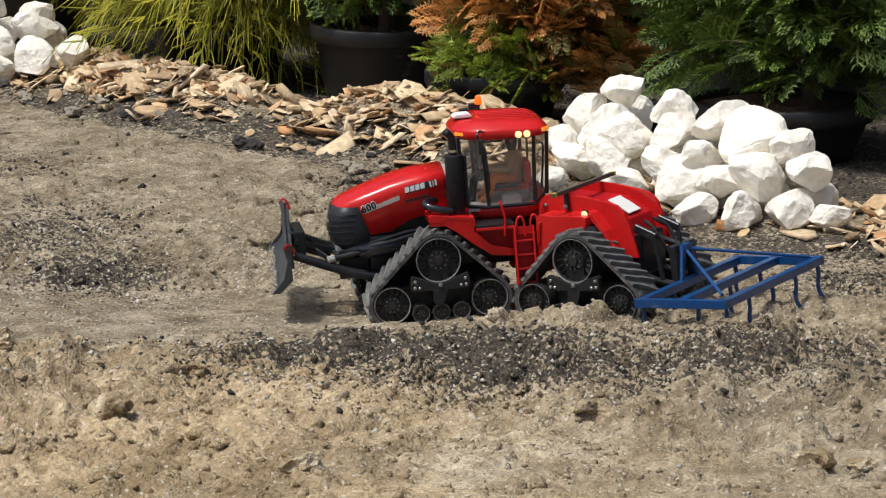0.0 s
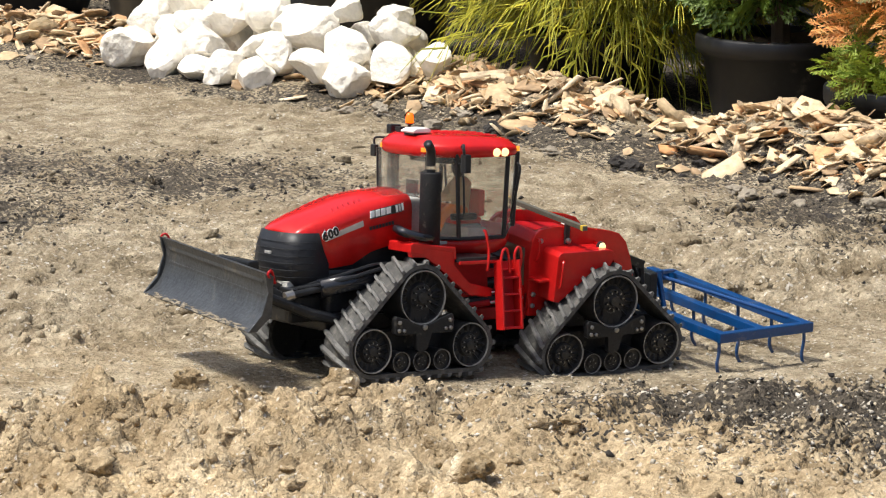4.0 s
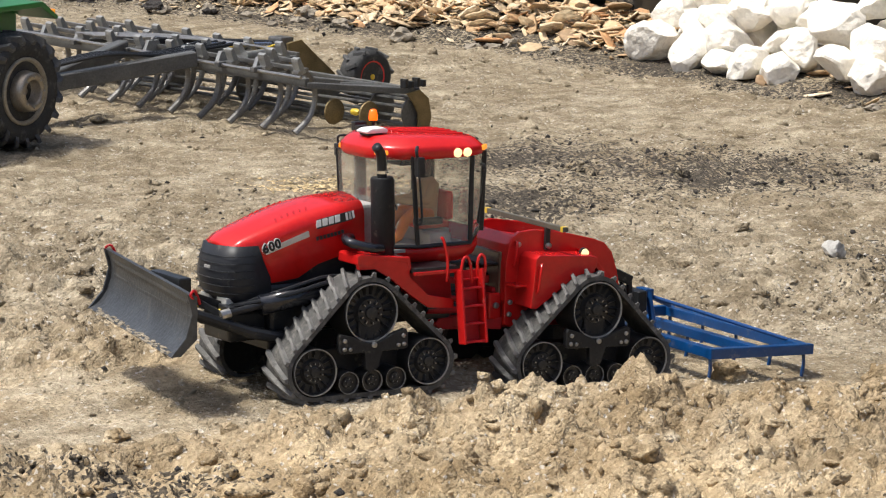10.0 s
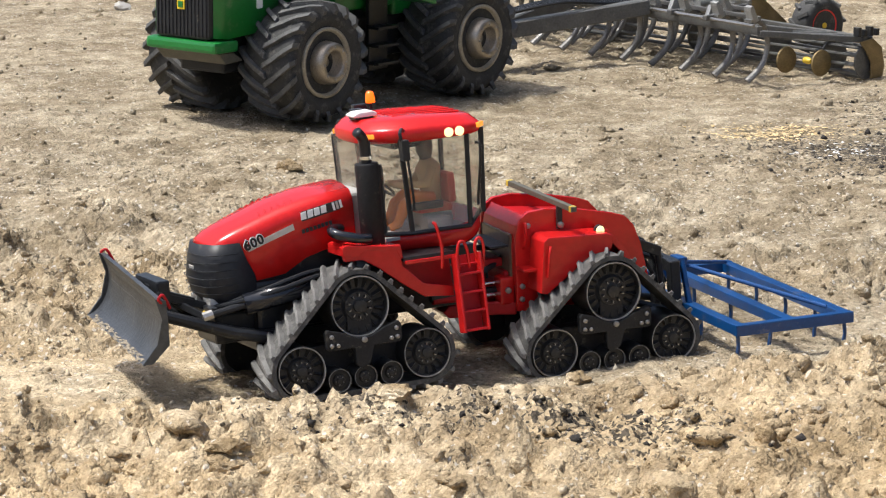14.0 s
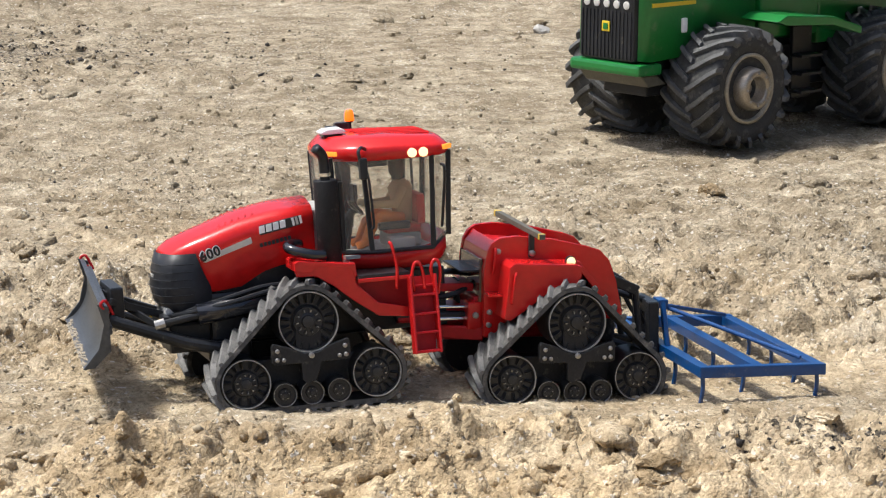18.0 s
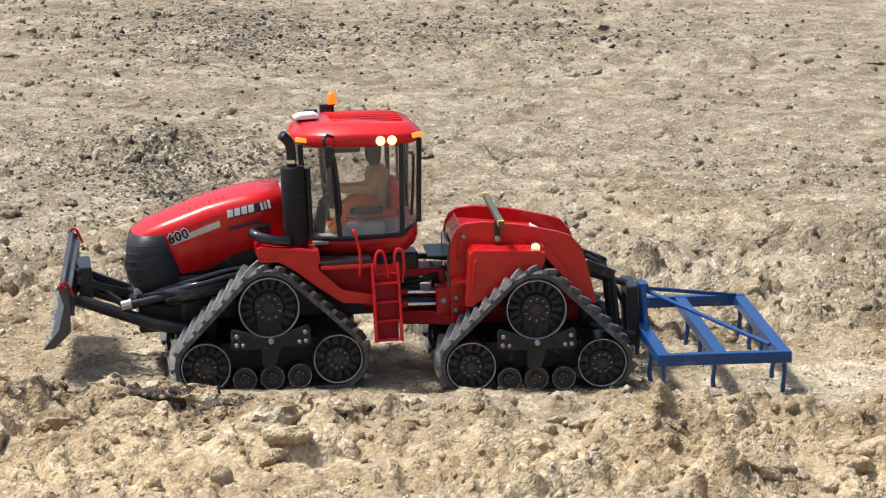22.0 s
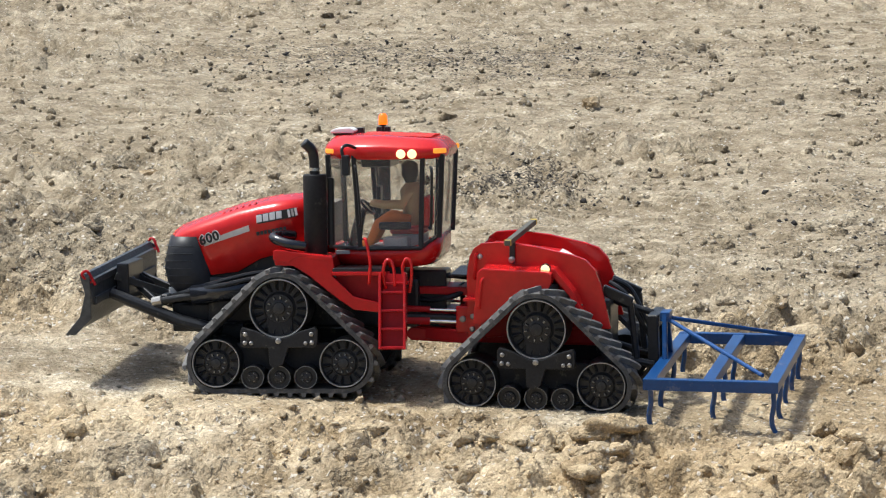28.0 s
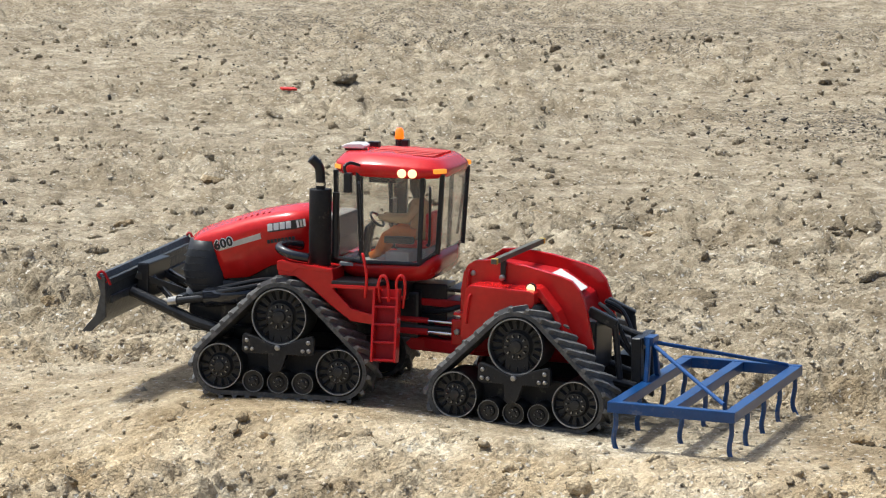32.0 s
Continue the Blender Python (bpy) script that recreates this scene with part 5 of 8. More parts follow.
def strand_geometry(rng, length, droop, side_n, leaf):
    """A hanging thread with short side threads, as thin three-sided bars."""
    v, f = [], []

    def bar(pts, r):
        base = len(v)
        for i, p in enumerate(pts):
            k = r * (1 - 0.7 * i / len(pts))
            for a in (0, 2.1, 4.2):
                v.append((p[0], p[1] + k * math.cos(a), p[2] + k * math.sin(a)))
        for i in range(len(pts) - 1):
            for a in range(3):
                b = (a + 1) % 3
                q = base + 3 * i
                f.append((q + a, q + b, q + 3 + b))
                f.append((q + a, q + 3 + b, q + 3 + a))

    n = 7
    main = []
    for i in range(n + 1):
        t = i / n
        main.append((length * (t - 0.30 * t * t * droop), rng.uniform(-0.006, 0.006) + 0.02 * math.sin(t * 4 + rng.uniform(0, 1)) * length, length * (0.28 * t - 0.85 * droop * t * t)))
    bar(main, leaf)
    for k in range(side_n):
        i = rng.randint(2, n - 1)
        p = main[i]
        a = rng.uniform(-1, 1)
        l = length * rng.uniform(0.12, 0.32)
        bar([p, (p[0] + l * 0.5, p[1] + a * l * 0.6, p[2] - l * 0.2), (p[0] + l * 0.8, p[1] + a * l * 0.9, p[2] - l * 0.75)], leaf * 0.8)
    return np.array(v), np.array(f, dtype=np.int64)


def spray_geometry(rng, rows=7):
    """A flat fern-like conifer spray, one unit long."""
    v, f = [], []

    def leaf(x, y, ang, l, w):
        c, s = math.cos(ang), math.sin(ang)
        b = len(v)
        z = rng.uniform(-0.02, 0.02)
        for a, o, dz in ((0, 0, 0), (0.5 * l, w, 0.012), (l, 0, -0.03), (0.5 * l, -w, 0.0)):
            v.append((x + c * a - s * o, y + s * a + c * o, z + dz - 0.16 * (x + c * a) ** 2))
        f.append((b, b + 1, b + 2))
        f.append((b, b + 2, b + 3))

    leaf(0.0, 0, 0, 1.0, 0.02)
    for k in range(1, rows):
        x = k / rows
        l = 0.50 * (1 - 0.75 * x) + 0.08
        for sgn in (-1, 1):
            ang = sgn * rng.uniform(0.6, 0.95)
            leaf(x, 0, ang, l, 0.030)
            for q in (0.35, 0.6, 0.82):
                px, py = x + math.cos(ang) * l * q, math.sin(ang) * l * q
                for s2 in (-1, 1):
                    leaf(px, py, ang + s2 * 0.75, l * 0.34, 0.024)
    return np.array(v), np.array(f, dtype=np.int64)


def make_trunk(x, y, z, h, parent, lean=0.02, limbs=10, seed=1):
    rng = random.Random(seed)
    bm = tube(bend([(0, 0, 0), (lean * 0.4, 0.01, h * 0.4), (lean, 0, h)], 4), [0.016, 0.015, 0.013, 0.012, 0.011, 0.010, 0.008, 0.006, 0.004], 8)
    trunk = part("trunk", bm, TWIG, parent)
    for k in range(limbs):
        a, zz = rng.uniform(0, 6.28), h * rng.uniform(0.08, 0.85)
        l = 0.20 * (1 - zz / h * 0.6)
        part("branch", tube([(lean * zz / h, 0, zz), (l * 0.5 * math.cos(a), l * 0.5 * math.sin(a), zz + 0.04), (l * math.cos(a), l * math.sin(a), zz + 0.05)], [0.006, 0.004, 0.002], 5), TWIG, trunk)
    return trunk


def make_cypress(x, y, z):
    root = tagged(new("golden_cypress"), "golden thread-leaf cypress with long drooping yellow-green strands", "conifer")
    root.matrix_world = pose(x, y, z) @ Matrix.Scale(1.05, 4)
    make_trunk(0, 0, 0, 0.55, root, seed=2)
    rng = random.Random(14)
    kinds = [strand_geometry(rng, 1.0, rng.uniform(0.7, 1.35), 15, 0.0078) for _ in range(12)]
    places = []
    for k in range(2050):
        zz = rng.uniform(0.07, 0.56)
        a = rng.uniform(0, 6.28)
        l = rng.uniform(0.10, 0.25) * (1.15 - 0.5 * zz)
        r0 = rng.uniform(0.0, 0.12) * (1.2 - zz)
        m = Matrix.Translation((r0 * math.cos(a), r0 * math.sin(a), zz)) @ Matrix.Rotation(a + rng.uniform(-0.4, 0.4), 4, "Z") @ Matrix.Rotation(rng.uniform(-0.5, 0.25), 4, "Y") @ Matrix.Diagonal((l, l, l, 1))
        places.append((rng.randrange(12), m))
    scatter("crown", kinds, places, LEAF_GOLD, "", parent=root)
    return root


def make_conifer(x, y, z, name, label, leafs, h, spread, n, seed, low=0.05, size=(0.07, 0.13)):
    root = tagged(new(name), label, "conifer")
    root.matrix_world = pose(x, y, z)
    make_trunk(0, 0, 0, h, root, limbs=22, seed=seed)
    rng = random.Random(seed)
    kinds = [spray_geometry(rng) for _ in range(8)]
    sets = [[] for _ in leafs]
    for k in range(n):
        zz = low + (h - low) * rng.random()
        a = rng.uniform(0, 6.28)
        rr = spread * (1.05 - 0.45 * (zz / h)) * (rng.random() ** 0.45) * (0.75 + 0.35 * math.sin(a * 3 + zz * 9 + seed))
        l = rng.uniform(*size)
        m = Matrix.Translation((rr * math.cos(a), rr * math.sin(a), zz)) @ Matrix.Rotation(a + rng.uniform(-0.6, 0.6), 4, "Z") @ Matrix.Rotation(rng.uniform(-0.75, 0.45), 4, "Y") @ Matrix.Rotation(rng.uniform(-1.2, 1.2), 4, "X") @ Matrix.Diagonal((l, l, l, 1))
        which = 0 if len(leafs) == 1 else leafs_pick(zz / h, a, rng, len(leafs))
        sets[which].append((rng.randrange(8), m))
    for leaf, pl in zip(leafs, sets):
        if pl:
            scatter("crown", kinds, pl, leaf, "", parent=root)
    return root


def leafs_pick(f, a, rng, n):
    """Low shoots stay bright, upper ones have browned."""
    side = -0.49 * math.cos(a) + 0.87 * math.sin(a)
    if n > 2 and rng.random() < 0.30:
        return 2
    return 1 if rng.random() < 0.04 + (0.95 if f < 0.18 and side > 0.1 else 0.0) else 0


make_pot(4.66, 2.86, 0.02, 0.125, 0.125, "large black plastic plant pot with dry soil")
make_pot(4.52, 2.56, 0.02, 0.110, 0.085, "low black plastic plant pot")
make_pot(4.47, 2.02, 0.02, 0.140, 0.085, "wide black plastic plant pot behind the stones")
make_pot(4.74, 3.26, 0.02, 0.120, 0.090, "black plastic plant pot under the golden cypress")
make_pot(4.86, 3.82, 0.02, 0.140, 0.150, "large black plastic plant pot behind the stones")
make_pot(4.90, 4.30, 0.02, 0.160, 0.120, "wide black plastic plant pot behind the chips")
make_pot(4.92, 4.75, 0.02, 0.160, 0.110, "wide black plastic plant pot behind the chips")
make_cypress(4.745, 3.215, 0.085)
make_conifer(4.565, 2.50, 0.085, "browning_conifer", "browning juniper, rust-orange above and bright green below", [LEAF_BROWN, LEAF_BRIGHT, LEAF_OLIVE], 0.50, 0.160, 2000, 31, 0.0, (0.035, 0.07))
make_conifer(4.50, 1.98, 0.09, "green_thuja", "dense dark green thuja with flat scaly sprays", [LEAF_GREEN], 0.60, 0.20, 940, 44, 0.05, (0.06, 0.105))
make_conifer(4.66, 2.86, 0.13, "small_conifer", "sparse dark green conifer in a large pot", [LEAF_GREEN], 0.40, 0.10, 200, 52, 0.05)
make_conifer(4.75, 2.38, 0.08, "rear_juniper", "olive-brown juniper standing between the potted conifers", [LEAF_OLIVE], 0.60, 0.15, 420, 61)
make_conifer(4.86, 3.82, 0.15, "rear_thuja", "dark thuja in a pot behind the stones", [LEAF_GREEN], 0.45, 0.16, 260, 63)


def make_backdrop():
    """An added near-black sheet stands in for the shaded background behind the pots."""
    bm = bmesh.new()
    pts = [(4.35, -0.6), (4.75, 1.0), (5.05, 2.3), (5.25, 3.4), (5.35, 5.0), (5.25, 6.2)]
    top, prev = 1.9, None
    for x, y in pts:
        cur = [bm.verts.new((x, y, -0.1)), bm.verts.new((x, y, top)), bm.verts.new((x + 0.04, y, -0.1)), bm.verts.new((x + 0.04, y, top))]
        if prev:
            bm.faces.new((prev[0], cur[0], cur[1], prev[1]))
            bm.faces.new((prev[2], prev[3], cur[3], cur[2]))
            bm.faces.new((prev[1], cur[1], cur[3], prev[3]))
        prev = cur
    wall = part("wall_shade_backdrop", bm, SHADE_BACKDROP)
    tagged(wall, "near-black sheet added behind the bed for the shaded background", "screen", kind="structure")


# near black, so the shade of the background is in the colour
SHADE_BACKDROP = material("shade_backdrop_black", (0.010, 0.011, 0.011), 0.9, vary=0.4, scale=4, bump=0.004, bump_scale=30)
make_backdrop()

# ---- the red articulated tracked tractor ----
PIVOT_F, PIVOT_R = (-0.003, 0.0, 0.0565), (-0.0045, 0.0, 0.046)
REAR_SHIFT = Vector((-0.12, 0.0, -0.05))
BELT_R, IDLE_R, ROLL_R = 0.0278, 0.0226, 0.0108
DRIVE_AT, IDLE_AT, ROLL_AT = (0.0, 0.0296), ((0.0600, -0.0215), (-0.0600, -0.0215)), ((0.0255, -0.0345), (0.0005, -0.0345), (-0.0245, -0.0345))
BELT = [(0.0600, -0.0215, IDLE_R + 0.0012), (0.0, 0.0296, BELT_R + 0.0012), (-0.0600, -0.0215, IDLE_R + 0.0012)]
SPINNING, TREADS = [], []


def belt_path():
    """The closed line of the belt's inner face: (x, z, angle of travel) by arc length."""
    segs = []
    n = len(BELT)
    tang = []
    for i in range(n):
        x0, z0, r0 = BELT[i]
        x1, z1, r1 = BELT[(i + 1) % n]
        d = math.hypot(x1 - x0, z1 - z0)
        th = math.atan2(z1 - z0, x1 - x0)
        off = math.asin((r0 - r1) / d)
        a = th - math.pi / 2 + off
        tang.append((a, (x0 + r0 * math.cos(a), z0 + r0 * math.sin(a)), (x1 + r1 * math.cos(a), z1 + r1 * math.sin(a))))
    for i in range(n):
        a, p, q = tang[i]
        segs.append(("line", p, q, a))
        x1, z1, r1 = BELT[(i + 1) % n]
        a2 = tang[(i + 1) % n][0]
        while a2 < a:
            a2 += 2 * math.pi
        segs.append(("arc", (x1, z1, r1), a, a2))
    return segs


SEGS = belt_path()
SEG_LEN = [math.hypot(s[2][0] - s[1][0], s[2][1] - s[1][1]) if s[0] == "line" else s[1][2] * (s[3] - s[2]) for s in SEGS]
BELT_LEN = sum(SEG_LEN)


def belt_point(s):
    """Place on the belt at arc length s: x, z and the outward angle."""
    s %= BELT_LEN
    for seg, length in zip(SEGS, SEG_LEN):
        if s <= length:
            if seg[0] == "line":
                t = s / length
                return seg[1][0] + t * (seg[2][0] - seg[1][0]), seg[1][1] + t * (seg[2][1] - seg[1][1]), seg[3]
            a = seg[2] + s / seg[1][2]
            return seg[1][0] + seg[1][2] * math.cos(a), seg[1][1] + seg[1][2] * math.sin(a), a
        s -= length
    return belt_point(0.0)


def belt_mesh(y0, y1, thick=0.0042):
    bm = bmesh.new()
    n = 120
    rows = []
    for k in range(n):
        x, z, a = belt_point(BELT_LEN * k / n)
        ca, sa = math.cos(a), math.sin(a)
        rows.append([bm.verts.new((x, y0, z)), bm.verts.new((x + thick * ca, y0, z + thick * sa)), bm.verts.new((x + thick * ca, y1, z + thick * sa)), bm.verts.new((x, y1, z))])
    for k in range(n):
        p, q = rows[k], rows[(k + 1) % n]
        for i in range(4):
            j = (i + 1) % 4
            bm.faces.new((p[i], p[j], q[j], q[i]))
    return bm


def lug_mesh():
    """A slanted tread bar, in its own space: x along the belt, z outwards."""
    bm = bmesh.new()
    prof = [(-0.0026, 0.0), (0.0026, 0.0), (0.0015, 0.0045), (-0.0015, 0.0045)]
    rows = []
    for y, dx, k in ((-0.0235, -0.0068, 0.75), (-0.0215, -0.0062, 1), (-0.0010, 0.0035, 1), (0.0010, 0.0042, 0.8)):
        rows.append([bm.verts.new((x + dx, y, z * k)) for x, z in prof])
    for p, q in zip(rows, rows[1:]):
        for i in range(4):
            bm.faces.new((p[i], p[(i + 1) % 4], q[(i + 1) % 4], q[i]))
    bm.faces.new(rows[0])
    bm.faces.new(rows[-1][::-1])
    bmesh.ops.recalc_face_normals(bm, faces=bm.faces[:])
    me = bpy.data.meshes.new("tread_lug")
    bm.to_mesh(me)
    bm.free()
    me.materials.append(RUBBER_LUG)
    return me


def wheel_face(r, spokes, bolts, depth=0.005, width=0.020):
    """A cast wheel in one piece: worn rim ring, sunk disc with radial ribs and a ring of bolts; faces +y."""
    seg = max(spokes * 4, bolts * 6, 30)
    prof = [(1.0, -width, 0), (1.0, -0.0012, 0), (0.985, 0.0, 0), (0.955, 0.0, 0), (0.940, -0.0015, 0), (0.90, -depth, 0), (0.885, -depth, 1), (0.60, -depth, 1), (0.58, -depth, 0), (0.55, -depth, 0), (0.50, -depth * 0.8, 0), (0.46, -depth * 0.45, 0), (0.42, -depth * 0.45, 0), (0.40, -depth * 0.45, 2), (0.32, -depth * 0.45, 2), (0.30, -depth * 0.45, 0), (0.22, -depth * 0.40, 0), (0.19, -depth * 0.05, 0), (0.02, 0.0, 0)]
    bm = bmesh.new()
    rings = []
    for q, y, kind in prof:
        ring = []
        for k in range(seg):
            a = 2 * math.pi * k / seg
            yy = y
            if kind == 1 and spokes and (k * spokes) % seg < spokes:
                yy = y + depth * (0.62 if q > 0.8 else 0.30)
            if kind == 2 and bolts and (k * bolts) % seg < 2 * bolts:
                yy = y + depth * 0.35
            ring.append(bm.verts.new((r * q * math.cos(a), yy, r * q * math.sin(a))))
        rings.append(ring)
    for (q, _, kind), (q2, _, kind2), r0, r1 in zip(prof, prof[1:], rings, rings[1:]):
        for k in range(seg):
            f = bm.faces.new((r0[k], r0[(k + 1) % seg], r1[(k + 1) % seg], r1[k]))
            if q2 >= 0.935:
                f.material_index = 1 if q < 1.0 else 0
            if kind == 2 and kind2 == 2 and bolts and (k * bolts) % seg < bolts:
                f.material_index = 2
    bm.faces.new(rings[0])
    bm.faces.new(rings[-1][::-1])
    me = bpy.data.meshes.new("wheel")
    bmesh.ops.recalc_face_normals(bm, faces=bm.faces[:])
    bm.to_mesh(me)
    bm.free()
    for m in (WHEEL_DARK, RIM_WORN, BOLT):
        me.materials.append(m)
    return me


DRIVE_ME, IDLE_ME, ROLL_ME, LUG_ME = wheel_face(BELT_R, 18, 10, 0.009, 0.040), wheel_face(IDLE_R, 14, 10, 0.0075, 0.040), wheel_face(ROLL_R, 0, 5, 0.004, 0.040), lug_mesh()
LUGS = 34


def make_track(parent, pivot, side, shift_by):
    """One triangular track unit on the given side (+1 left, -1 right)."""
    base = Vector(pivot) + shift_by
    y1, y0 = 0.0965 * side, 0.0505 * side
    belt = part("track_belt", shift(belt_mesh(min(y0, y1), max(y0, y1)), base), RUBBER, parent, "dusty black rubber track belt", smooth=False)
    for k in range(LUGS):
        for half in (0, 1):
            s0 = BELT_LEN * (k + 0.5 * half) / LUGS
            ob = new("tread_lug", LUG_ME)
            ob.parent = parent
            TREADS.append((ob, base, s0, side, half))
            ob.matrix_basis = lug_pose(base, s0, side, half)
    for (wx, wz), me, r, nm in [(DRIVE_AT, DRIVE_ME, BELT_R, "drive_wheel")] + [(p, IDLE_ME, IDLE_R, "idler_wheel") for p in IDLE_AT] + [(p, ROLL_ME, ROLL_R, "track_roller") for p in ROLL_AT]:
        ob = new(nm, me)
        ob.parent = parent
        at = base + Vector((wx, 0.0985 * side, wz))
        ob.matrix_basis = Matrix.Translation(at) @ (Matrix.Rotation(math.pi, 4, "Z") if side < 0 else Matrix())
        SPINNING.append((ob, at, r, side))
    prof = [(0.036, 0.0095), (0.034, 0.0125), (0.020, 0.0085), (0.006, 0.002), (-0.006, 0.002), (-0.020, 0.0085), (-0.034, 0.0125), (-0.036, 0.0095), (-0.036, -0.0045), (-0.033, -0.0065), (-0.009, -0.0065), (-0.004, -0.022), (0.004, -0.026), (0.009, -0.022), (0.0095, -0.0065), (0.033, -0.0065), (0.036, -0.0045)]
    plate = prism(prof, 0.094 * side, 0.1015 * side, 0.0007)
    part("bogie_plate", shift(plate, base), BOGIE_BLACK, parent)
    for bx, bz, br in ((0.031, 0.0062, 0.0021), (0.0315, -0.0018, 0.0021), (0.0255, -0.0022, 0.0019), (-0.031, 0.0062, 0.0021), (-0.0315, -0.0018, 0.0021), (-0.0255, -0.0022, 0.0019), (0.0, 0.0, 0.0028)):
        part("bogie_bolt", shift(lathe([(br, 0.0), (br, 0.0016), (br * 0.6, 0.0022)], (bx, 0.1015 * side if side > 0 else -0.1037, bz), "Y", 8), base), BOLT, parent)
    core = box(-0.045, 0.045, min(0.056 * side, 0.076 * side), max(0.056 * side, 0.076 * side), -0.030, -0.004, 0.002)
    box(-0.012, 0.012, min(0.056 * side, 0.093 * side), max(0.056 * side, 0.093 * side), -0.006, 0.024, 0.002, core)
    part("bogie_frame", shift(core, base), BOGIE_BLACK, parent)
    axle = lathe([(0.012, min(0.03 * side, 0.06 * side)), (0.012, max(0.03 * side, 0.06 * side))], (0, 0, 0.0296), "Y", 16)
    part("axle", shift(axle, base), STEEL_DARK, parent)


def lug_pose(base, s, side, half):
    x, z, a = belt_point(s)
    k = 0.0040
    y = 0.0735 * side
    up = Vector((math.cos(a), 0, math.sin(a)))
    along = Vector((-math.sin(a), 0, math.cos(a)))
    yv = up.cross(along)
    flip = 1 if half == 0 else -1
    m = Matrix((along, yv * flip, up)).transposed().to_4x4() if flip > 0 else Matrix((along, yv, up)).transposed().to_4x4() @ Matrix.Rotation(0, 4, "Z")
    m.translation = base + Vector((x + k * up.x, y, z + k * up.z))
    if flip < 0:
        m = m @ MIRROR
    return m


MIRROR = Matrix.Rotation(math.pi, 4, "Z")


def loft(stations, mat, name, parent, label="", crown=0.004, smooth=True, round_nose=False):
    """A bonnet-like skin: stations of (x, top, bottom, half width), rounded shoulders."""
    bm = bmesh.new()
    rows = []
    for x, zt, zb, w in stations:
        h = zt - zb
        r = min(0.014, h * 0.5)
        sec = [(w, zb)]
        for k in range(7):
            a = math.pi / 2 * k / 6
            sec.append((w - r + r * math.cos(a), zt - crown - r + r * math.sin(a)))
        sec.append((w * 0.35, zt - crown * 0.25))
        sec.append((0, zt))
        full = sec + [(-y, z) for y, z in sec[-2::-1]]
        nose = 0.0065 * min(1.0, max(0.0, (x - 0.080) / 0.035)) if round_nose else 0.0
        rows.append([bm.verts.new((x - nose * (y / 0.030) ** 2, y, z)) for y, z in full])
    for p, q in zip(rows, rows[1:]):
        for i in range(len(p) - 1):
            bm.faces.new((p[i], p[i + 1], q[i + 1], q[i]))
        bm.faces.new((p[-1], p[0], q[0], q[-1]))
    bm.faces.new(rows[0])
    bm.faces.new(rows[-1][::-1])
    return part(name, bm, mat, parent, label, smooth)


def hood_at(x):
    """Top and half width of the bonnet at x."""
    xs = [s[0] for s in HOOD][::-1]
    return float(np.interp(x, xs, [s[1] for s in HOOD][::-1])), float(np.interp(x, xs, [s[3] for s in HOOD][::-1]))


HOOD = [(0.1150, 0.1495, 0.1465, 0.028), (0.1125, 0.1530, 0.1455, 0.0315), (0.1040, 0.1590, 0.1430, 0.0350), (0.0827, 0.1668, 0.1400, 0.0385), (0.0714, 0.1705, 0.1130, 0.0395), (0.0454, 0.1792, 0.1160, 0.0410), (0.0242, 0.1840, 0.1280, 0.0425), (0.0100, 0.1865, 0.1320, 0.0435), (-0.0240, 0.1892, 0.1390, 0.0450)]


